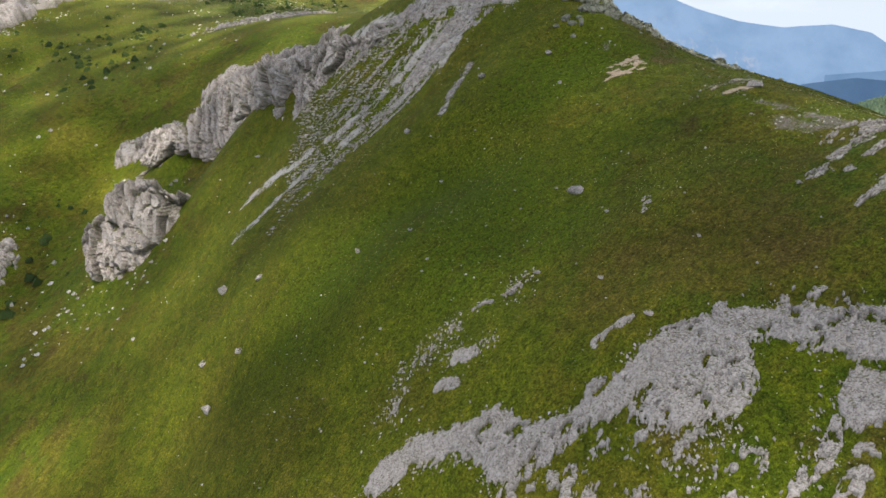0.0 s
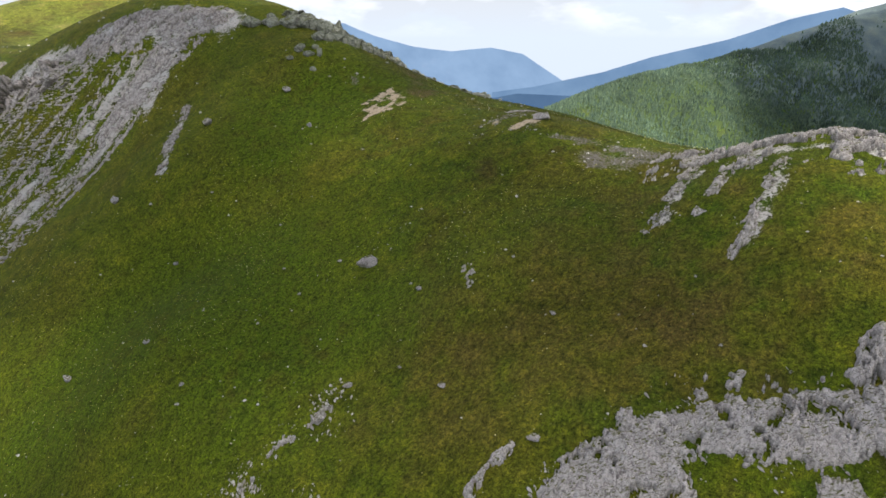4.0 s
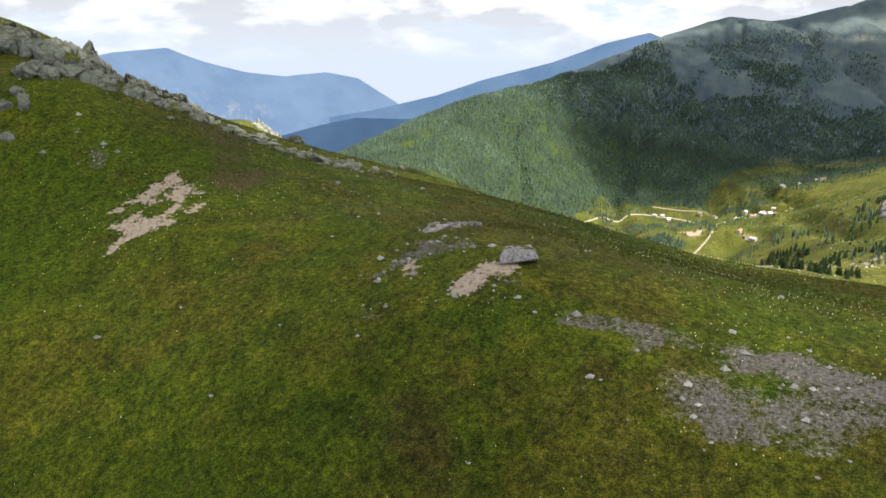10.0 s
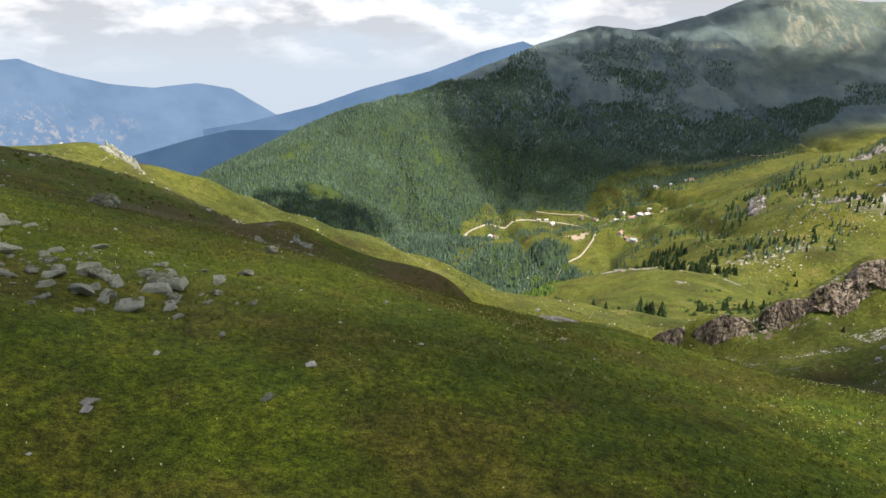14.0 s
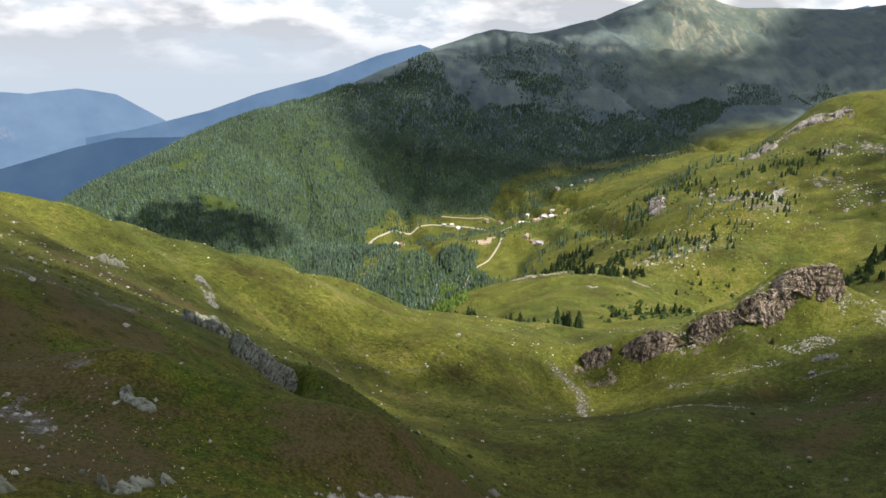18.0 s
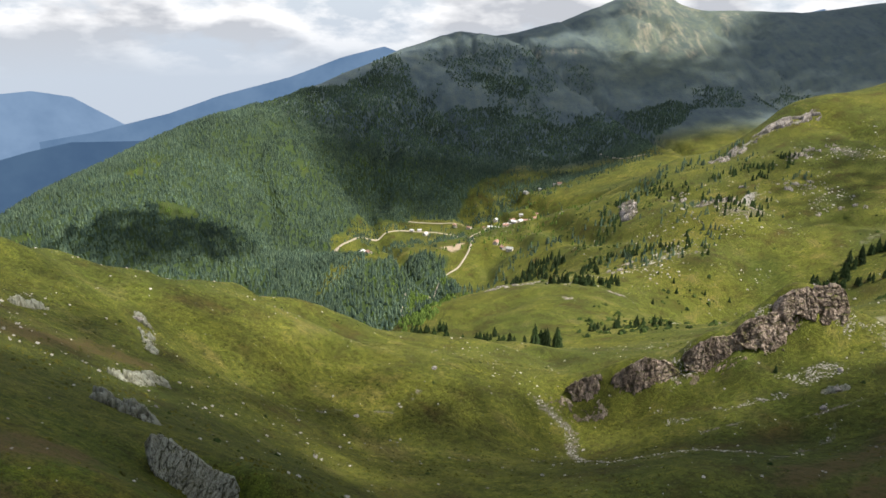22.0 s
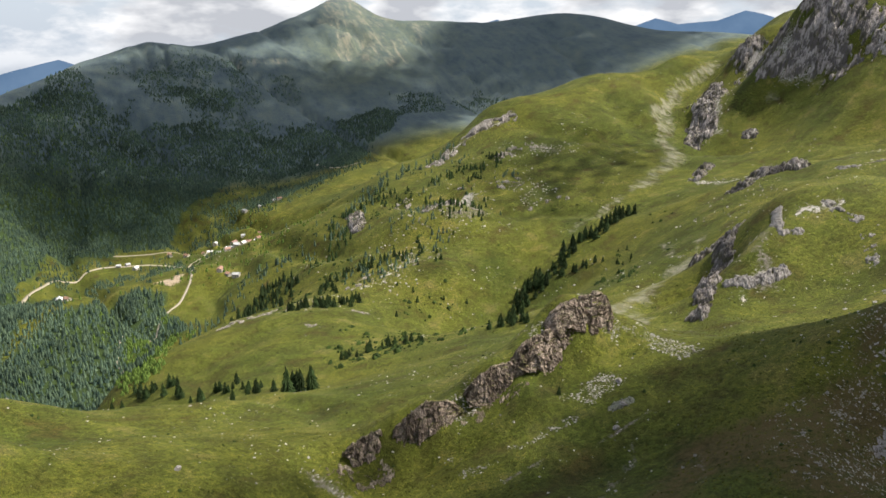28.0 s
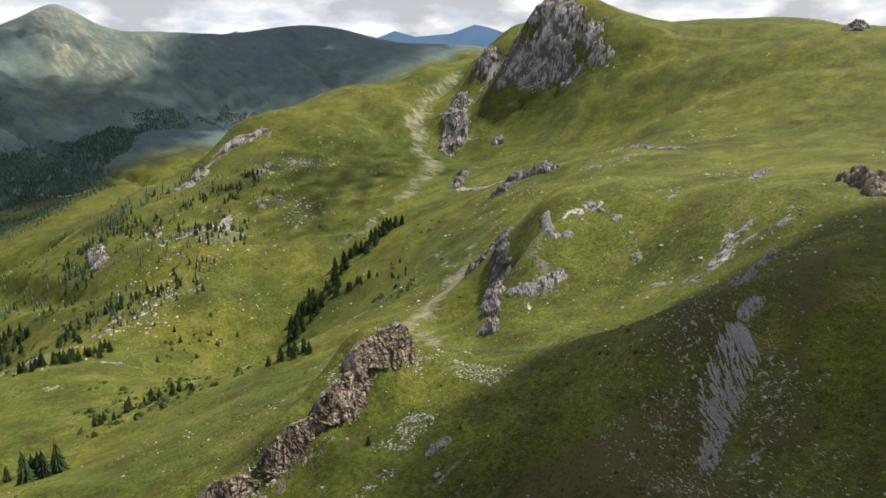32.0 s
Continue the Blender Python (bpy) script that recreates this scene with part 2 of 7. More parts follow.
# ---- the land: spot heights along its ridges, slopes and hollows, many set to fit the camera's view ----
LAND = {
    "west slope": (
        (-17.9, 28.8, -22.1), (-16.6, 32.2, -19.3), (-24, 32.9, -19.1), (-30.3, 35.9, -19.7), (-36.2, 35.7, -21.4), (-34.5, 28, -25), (-38.7, 23,
        -30.5), (-26.2, 40.3, -16.5), (-32, 42.4, -16.2), (-40.8, 44.3, -17.6), (-44.9, 40.4, -20.3), (-52.6, 35.4, -22.2), (-59.2, 43.8, -20.8),
        (-60.3, 34, -26.2), (-75.3, 29.6, -31.6), (-69.3, 24, -36.5), (-70.6, 20.1, -43.1), (-61.4, 49.2, -15.2), (-69.4, 46.6, -17.2), (-23, 46.1,
        -13.2), (-19.3, 45.6, -12.2), (-16.7, 47.1, -10.4),),
    "west foot": (
        (-30, 8, -42), (-5, 12, -36), (10, 0, -44), (-10, -30, -64), (-60, -10, -66), (-110, 0, -68), (30, 25, -34),),
    "saddle crest": (
        (-22.5, 52, -10.8), (-26.3, 55.2, -10.8), (-35.7, 60, -9.6), (-38.5, 64, -9.9), (-53.2, 64.4, -9.3), (-61.1, 60.4, -9.4), (-65.2, 54, -11.5),
        (-62.4, 65.4, -5.8), (-68.6, 77, -4.8), (-25.1, 51.6, -11.7), (-62.2, 78.4, -7.8), (-57.5, 79.1, -9.7), (-41.1, 80.6, -12.8), (-34.9, 79.7,
        -13.7), (-27.5, 78.1, -15), (-21.4, 75.5, -14.5), (-23, 59.7, -11.1), (-19.8, 58.8, -10.5), (-15.7, 58.5, -9.7), (-15.7, 56.3, -8.6), (0, 60,
        -13),),
    "north ridge": (
        (-75, 56.5, -12.1), (-88.2, 64.6, -3.5), (-84.3, 54.1, -15.6), (-88.3, 43.1, -25.1), (-114.7, 58.4, -12.5), (-100, 82, -1), (-135, 60, -24),
        (-120, 95, -6),),
    "far flank": (
        (-417, 52, -17), (-441, 129, -15), (-307, 46, -29), (-238, 33, -38), (-200, 10, -58), (-169.2, 16.7, -63.9), (-360, 262, 2), (-363, 185, -13),
        (-336, 228, -10), (-230, 190, -28), (-192, 36, -52), (-212, 90, -17), (-215, 107, -13),),
    "back slope": (
        (-44.3, 73.4, -11.1), (-51.5, 81.5, -11.6), (-50.9, 87.9, -13.3), (-53, 96.2, -14.7), (-47.2, 113, -24.2), (-42.5, 117.8, -28.1), (-69.2, 88.7, -9.5), (-78.6, 99.1, -10.3), (-69.7, 93.5, -10.6), (-77.3, 102.9, -11.5), (-73, 103.6, -13.4), (-74.7, 116.8,
        -17.5), (-60.9, 121, -20.2), (-46.7, 119.4, -24.2), (-33.8, 115, -26.3), (-24.1, 109.6, -27.4), (-15.2, 104.7, -26.4), (20, 95, -48), (-20,
        125, -45), (-90, 150, -24),),
    "bowl": (
        (-62, 296, -107), (-39, 326, -108), (-9, 331, -120), (2, 303, -126), (-6, 369, -128), (37, 293, -112), (55, 273, -106),),
    "bowl floor": (
        (-20, 200, -90), (10, 170, -82), (60, 180, -78),),
    "left shoulder": (
        (-152, 277, -53), (-133, 267, -61), (-116, 289, -76), (-175, 350, -102), (-240, 320, -80), (-170, 430, -155),),
    "knoll edge": (
        (-10, 446, -151), (-163, 527, -178), (-60, 490, -175), (-130, 530, -185),),
    "right spur": (
        (71, 271, -101), (76, 239, -86), (168, 277, -82), (170, 252, -64), (128, 339, -104),),
    "white rock side": (
        (231, 270, -68), (264, 294, -62), (219, 252, -60),),
    "meadow": (
        (32, 485, -173), (-43, 710, -249), (-2, 788, -262), (37, 845, -277), (-70, 669, -243), (235, 668, -234), (163, 626, -221), (208, 556, -183),),
    "right hillside": (
        (256, 816, -171), (365, 954, -145), (253, 1021, -189), (383, 689, -166), (554, 765, -131), (457, 576, -103), (501, 499, -80), (547, 433, -68),),
    "village terrace": (
        (92, 1129, -275), (7, 1086, -288),),
    "valley": (
        (-100, 700, -320), (-60, 850, -325), (-180, 900, -345), (-330, 900, -352), (-600, 800, -372), (0, 900, -302), (60, 850, -272), (-120, 600,
        -270),),
    "valley side": (
        (-107, 1058, -289), (-123, 1113, -304), (11, 980, -299),),
    "forest foot": (
        (-404, 1037, -287), (-186, 1245, -320), (-68, 1373, -323), (166, 1518, -284), (318, 1600, -263),),
    "dark mountain face": (
        (593, 1751, -169), (200, 1900, -150), (500, 1900, -150), (-50, 1800, -190), (900, 1750, -160),),
    "beyond": (
        (-700, 2400, -520), (-850, 1450, -480), (-620, 1900, -430), (-330, 2350, -300), (200, 3200, -200), (1200, 3200, -200), (2500, 2500, -200),
        (2500, 0, -200), (1200, 0, -100), (500, -200, -120), (0, -700, -250), (-900, -300, -150), (-1500, 700, -560), (-1300, 1800, -640), (-2200,
        2500, -750), (-600, 500, -260), (-400, 600, -290), (-900, 300, -200), (300, 100, -70),),
    "forest spur": (
        (-623.7, 1214.4, -241), (-580.4, 1291.2, -218.8), (-528.9, 1399.1, -191.9), (-467.4, 1525.3, -165.2), (-389.9, 1659, -146.2), (-300.6, 1848.2, -123.4), (-237.5, 2007.1, -99.3), (-160.6, 2173.6, -77.5),),
    "dark mountain": (
        (-101.2, 2276, -48.3), (-35.9, 2346.7, -38), (102.5, 2411.8, 6.6), (234.3, 2500.1, 4.4), (383.6, 2528.6, 31.7), (522.9, 2581.7, 82.3), (634.8,
        2584.2, 126.9), (728.3, 2589.5, 160.8), (839, 2551.5, 98.7), (984.3, 2460, 81.2), (1153.4, 2376.8, 76.6), (1352.5, 2257.4, 103.3), (1446.8,
        2154.3, 90), (1546.8, 2023.5, 49.2), (1626.7, 1911.3, 40.4), (1674.2, 1822.1, 35.6),),
    "right skyline": (
        (393.6, 1233.7, -185.5), (424.9, 1187.4, -159.4), (447.2, 1154.6, -135.5), (470.9, 1125.5, -98.5), (495.1, 1100.5, -80.4), (512.5, 1078.6,
        -75.3), (549.4, 1079, -71.5), (607.2, 1118.6, -62.7), (680, 1127.8, -46.6), (769.5, 1120, -60.5), (825.5, 1096.8, -21.1), (872.8, 1050.2,
        -15.5), (797.8, 934.3, -1.7), (781.5, 892.5, -37.2), (771.1, 842.9, 35.7), (798.1, 792, 80), (834.4, 757.5, 68.1), (878.9, 762.6, 47.8), (974,
        718.9, 44), (994.9, 677.9, 46.8), (965.3, 571.3, 43.5), (889, 488.9, 28.2), (828.5, 413.2, 20.1),),
    "peak foot": (
        (638.3, 846.6, -123.5), (696.1, 957.7, -87), (703.5, 813, -72.4), (727.9, 742.7, -42.3), (742.5, 705, -14.8), (553, 642.1, -120), (666.6,
        620.3, -67.5), (700.7, 516.6, -35.9),),
    "knoll": (
        (204, 362, -102.4), (259.3, 367, -79), (233.2, 374.6, -86.5), (226, 347.4, -97.9), (223.3, 296.3, -83.8), (217.5, 427.8, -130.9), (209.3,
        383.2, -99.5), (226.4, 386, -89.8), (256.3, 404.7, -81.5), (293.7, 421.6, -76.4), (313.7, 410.9, -75.4), (337, 392.7, -74.2), (217.6, 404,
        -130.1), (311.9, 478.6, -117.5), (264.5, 456.4, -126.8),),
    "red ridge": (
        (98.5, 332.3, -89.6), (91.9, 333.7, -84.5), (79.4, 332.3, -84.1), (75, 331.3, -89.4), (67.9, 330, -93.7), (61.5, 330.2, -97.9), (52.8, 331.4, -100.4), (45.9, 332.1, -106.5), (42.2, 332.4, -110.9), (33.8, 333.1, -108.5), (23.5, 334.5, -112.2), (8.6, 336.9, -119.8),
        (83.3, 315.7, -102.4), (83.4, 308, -101.3), (62.4, 319.6, -103.4), (46, 318, -112), (74, 350, -103), (56, 350, -111), (36, 347, -119), (108, 330, -94),
        (93, 325.5, -95.6), (80, 323.5, -101.6), (66, 322.5, -104.2), (52, 323.5, -110), (40, 325.5, -113.6), (27, 326.5, -121), (11, 329.5, -123),),
    "bowl marks": (
        (-73.9, 177.6, -48), (-71.1, 178.4, -51), (-67, 179.5, -54.4),
        (-2.7, 235.8, -95), (20.7, 253.3, -97.2), (37.4, 230.7, -93.1), (-65.5, 246.9, -89.9), (-66.2, 180.2, -53), (-64.4, 126.3, -26.8),),
    "heath rib": (
        (127.5, 248.7, -66.5), (119.7, 239.7, -77), (101.2, 235.1, -84.9), (86.3, 231.1, -87.3),),
    "left shoulder crest": (
        (-167.2, 280.9, -45.6), (-160.1, 293.2, -51.2), (-149, 300.1, -58.3), (-138.1, 319.1, -69.5), (-124.7, 335.6, -79.6), (-108.2, 351.6, -88.8),
        (-127.1, 366.1, -89.8), (-111.9, 383.9, -100), (-97.6, 412.4, -115.1), (-82.7, 426.6, -126.3), (-60.3, 434.4, -140.2),),
    "far hillside": (
        (471, 1052, -101), (377, 1068, -153.9), (311, 851, -173), (218.4, 724.5, -192), (177, 714.5, -205.5), (224.6, 751, -195), (117, 638.6, -205),
        (184, 1181, -264),),
    "ridge shoulder": (
        (-109.4, 145.9, -18.3), (-109.4, 153.5, -20.3), (-161, 235.8, -32.7), (-153.5, 246.7, -39.7),),
    "behind the hill": (
        (479.6, 1414.6, -261.2), (537.1, 1366.7, -220.4), (578.7, 1311.6, -168), (616, 1255.6, -129.1), (651.8, 1221.1, -112.9), (987.4, 1051.9,
        45.3), (1048.8, 974.3, 54.3), (1172.1, 876.8, 14.9), (1208.3, 690.6, 20.6),),
    "ridge crest": (
        (-81.1, 80.6, -1.6), (-64.1, 81.4, -8.4), (-67.5, 99.2, -12.8), (-63.5, 108.1, -16.8), (-57.6, 114.9, -19.9), (-39.7, 83, -14), (-30.6, 65.7,
        -11.3), (-27.5, 71.3, -13.3), (-23.6, 67.6, -12.6), (-73, 78.6, -3.2), (-67.8, 80.5, -6.7), (-68, 106.5, -15.3), (-62.9, 111.1, -18.6),
        (-38.5, 89.3, -15.8), (-33.9, 89.9, -17.1), (-29.5, 90.1, -18.2), (-25.2, 90, -18.7), (-21.1, 89.6, -19.1), (-19.6, 69.1, -12.9), (-66.2,
        82.9, -8.4), (-82.9, 109.3, -12.1), (-74.8, 110.1, -14.5), (-51.3, 119.8, -22.7), (-41.1, 90.1, -15.5), (-37.7, 92.5, -17.1), (-34.1, 92.5,
        -17.9), (-27.1, 92.8, -19.4), (-77.2, 81.4, -3.2), (-73.5, 84.4, -5.9), (-57.1, 94.5, -13.6),),
    "ridge crest further on": (
        (-57.4, 86.1, -11.5), (-29.4, 86.1, -16.9), (-85.9, 105.5, -10.6), (-63.1, 91.4, -11.7), (-79.6, 90.1, -6.7), (-79.2, 92.7, -9.7), (-97.1,
        118.3, -12.6), (-129.4, 169.4, -22.1), (-83.9, 103.3, -10.1), (-22, 99.9, -22.5), (-93.8, 114.6, -11.9),),
    "below the fin": (
        (-70.7, 172.0, -46.4), (-68.1, 164.5, -42.1), (-69.3, 172.6, -48.0), (-66.9, 165.1, -43.6), (-65.5, 173.7, -51.2), (-63.6, 166.2, -46.6),),
    "shoulder crest": (
        (-119.3, 155.9, -20.1), (-162.9, 249, -34.4), (-60.4, 114.9, -18.6), (-56.3, 117.4, -21), (-106.4, 372.7, -100.9), (-89.1, 398.2, -122),
        (-66.9, 404.8, -128.9), (-52.4, 406, -133.4), (-130.9, 327.6, -73.5), (-114.8, 150.5, -19.4), (-176.9, 241.6, -33.3), (-158, 256.8, -43.5),
        (-55.7, 636.6, -227.7), (-123.1, 160.5, -19.8), (-126.3, 164.4, -21), (-122, 169, -22.8), (-52.5, 444.6, -144.3), (-152.8, 313, -61.9),),
    "hill crest": (
        (398.7, 1476.9, -230.3), (917.7, 1134.9, -40.2), (344, 1112.4, -161), (411.1, 1082.1, -130.8), (946.8, 641.9, 41.6), (391, 1135.8, -158.8),
        (786.9, 1001.4, -64.6), (844.7, 964.5, 10.4), (781.1, 1049.3, -24.8), (731.9, 1075.9, -40.9), (915.9, 1084.7, -23.8),),
    "mountain crest": (
        (-36.6, 2221.7, -27), (219.7, 2376, -1.7), (100.1, 2284.8, 11.3), (360.6, 2410.3, 34.9), (-156.6, 2100.7, -68.8),),
    "north cliff foot": (
        (-162.4, 42.9, -38.6), (-148.7, 47.2, -37.4), (-128.9, 49.3, -24.7), (-111.6, 49.3, -23.3), (-102, 53.1, -15.1), (-148.7, 19.4, -58.8), (-136.4, 25.4, -52.8), (-129.5, 31.2, -45.3), (-125.8, 36.6, -38.1),),
}
SPOTS = np.array([p for line in LAND.values() for p in line], float)
_near = np.hypot(SPOTS[:, None, 0] - SPOTS[None, :, 0], SPOTS[:, None, 1] - SPOTS[None, :, 1])
np.fill_diagonal(_near, 1e9)
ROUND = 0.55 * np.sort(_near, 1)[:, 1]          # how softly the land bends round each spot
np.fill_diagonal(_near, 0)
_n = len(SPOTS)
_m = np.zeros((_n + 3, _n + 3))
_m[:_n, :_n] = np.sqrt(_near ** 2 + ROUND[None, :] ** 2)
_m[:_n, _n:] = _m[_n:, :_n].T
_m[:_n, _n] = 1; _m[:_n, _n + 1:] = SPOTS[:, :2] / 1000
_m[_n:, :_n] = _m[:_n, _n:].T
CALM = ((LAND["forest spur"] + LAND["dark mountain"], 260), (LAND["right skyline"], 140))     # crests keep their lines


def hummocks(x, y):
    """What lies on top of the broad forms, of a size that suits the ground there."""
    away = np.hypot(np.maximum(0, np.abs(x + 45) - 60), np.maximum(0, np.abs(y - 60) - 80))
    mid, far = smooth(away, 20, 160), smooth(away, 500, 1200)
    z = 0.22 * (1 - mid) * fbm(x, y, 5.0, 4, 3) + 2.0 * mid * (1 - 0.5 * far) * fbm(x, y, 38.0, 4, 5)
    z = z + mid * (1 - far) * (2.6 * fbm(x, y, 130.0, 3, 6) - 3.2 * smooth(0.16 - np.abs(fbm(x + 0.4 * y, y, 150.0, 3, 12)), 0, 0.16))
    gullies = smooth(0.20 - np.abs(fbm(x + 0.15 * y, 0.40 * y, 170.0, 4, 9)), 0, 0.20)
    calm = np.min([smooth(line_distance(x, y, line)[0], 25, reach) for line, reach in CALM], axis=0)
    return z + far * (0.1 + 0.9 * calm) * (9 * fbm(x, y, 300.0, 5, 8) - 24 * gullies)


WEIGHTS = np.linalg.solve(_m, np.r_[SPOTS[:, 2] - hummocks(SPOTS[:, 0], SPOTS[:, 1]), 0, 0, 0])


def base_height(x, y):
    x, y = np.asarray(x, float), np.asarray(y, float)
    out = WEIGHTS[_n] + (WEIGHTS[_n + 1] * x + WEIGHTS[_n + 2] * y) / 1000
    for (px, py, _), c, w in zip(SPOTS, ROUND, WEIGHTS):
        out = out + w * np.sqrt((x - px) ** 2 + (y - py) ** 2 + c * c)
    return out


def height(x, y):
    """The land's height: the broad forms and the hummocks on them."""
    x, y = np.asarray(x, float), np.asarray(y, float)
    return base_height(x, y) + hummocks(x, y)


def axis_steps(fine_from, fine_to, fine, low, high, growth=1.045, most=45.0):
    vals = list(np.arange(fine_from, fine_to, fine))
    step, v = fine, fine_to
    while v < high:
        vals.append(v); step = min(step * growth, most); v += step
    vals.append(high)
    step, v, back = fine, fine_from, []
    while v > low:
        step = min(step * growth, most); v -= step; back.append(max(v, low))
    return np.array(back[::-1] + vals)
# ---- materials ----
def nodes_of(name):
    m = bpy.data.materials.new(name)
    m.use_nodes = True
    nt = m.node_tree
    return m, nt, nt.nodes["Principled BSDF"]


def link(nt, a, b):
    nt.links.new(a, b)


def noise_node(nt, scale, detail=4.0, rough=0.6, vector=None, stretch=None):
    co = nt.nodes.new("ShaderNodeTexCoord")
    src = co.outputs["Object"]
    if vector is not None:
        src = vector
    if stretch:
        mp = nt.nodes.new("ShaderNodeMapping")
        mp.inputs["Scale"].default_value, mp.inputs["Rotation"].default_value = stretch[0], stretch[1]
        link(nt, src, mp.inputs["Vector"])
        src = mp.outputs[0]
    n = nt.nodes.new("ShaderNodeTexNoise")
    n.inputs["Scale"].default_value, n.inputs["Detail"].default_value, n.inputs["Roughness"].default_value = scale, detail, rough
    link(nt, src, n.inputs["Vector"])
    return n.outputs["Fac"]


def ramp_node(nt, fac, *stops):
    r = nt.nodes.new("ShaderNodeValToRGB")
    e = r.color_ramp.elements
    while len(e) < len(stops):
        e.new(0.5)
    for el, (p, c) in zip(e, stops):
        el.position, el.color = p, (*c, 1) if len(c) == 3 else c
    link(nt, fac, r.inputs[0])
    return r.outputs[0]


def mix_node(nt, fac, a, b, blend="MIX"):
    m = nt.nodes.new("ShaderNodeMix")
    m.data_type, m.blend_type = "RGBA", blend
    for key, v in (("Factor", fac), ("A", a), ("B", b)):
        if isinstance(v, (int, float)):
            m.inputs[key].default_value = v
        elif isinstance(v, tuple):
            m.inputs[key].default_value = (*v, 1)
        else:
            link(nt, v, m.inputs[key])
    return m.outputs["Result"]


def math_node(nt, op, a, b=0.0):
    m = nt.nodes.new("ShaderNodeMath")
    m.operation = op
    for i, v in enumerate((a, b)):
        if isinstance(v, (int, float)):
            m.inputs[i].default_value = v
        else:
            link(nt, v, m.inputs[i])
    return m.outputs[0]


def range_node(nt, v, lo, hi):
    m = nt.nodes.new("ShaderNodeMapRange")
    m.interpolation_type = "SMOOTHSTEP"
    m.inputs["From Min"].default_value, m.inputs["From Max"].default_value = lo, hi
    link(nt, v, m.inputs["Value"])
    return m.outputs[0]


def attr_node(nt, name):
    a = nt.nodes.new("ShaderNodeAttribute")
    a.attribute_name = name
    return a.outputs["Fac"]


def bump_node(nt, bsdf, h, strength, distance):
    b = nt.nodes.new("ShaderNodeBump")
    b.inputs["Strength"].default_value, b.inputs["Distance"].default_value = strength, distance
    link(nt, h, b.inputs["Height"])
    link(nt, b.outputs[0], bsdf.inputs["Normal"])


def rock_colour(nt, tone=(0.40, 0.38, 0.36), dark=(0.13, 0.12, 0.11), warm=(0.36, 0.30, 0.25), scale=1.0):
    """Weathered stone: pale faces, warm stains, dark lichen in hollows and along streaks."""
    big = ramp_node(nt, noise_node(nt, 0.35 * scale, 3), (0.35, warm), (0.6, tone))
    grain = ramp_node(nt, noise_node(nt, 3.2 * scale, 6, 0.7), (0.30, dark), (0.47, tone), (0.75, tuple(min(1, c * 1.25) for c in tone)))
    return mix_node(nt, 0.6, big, grain)


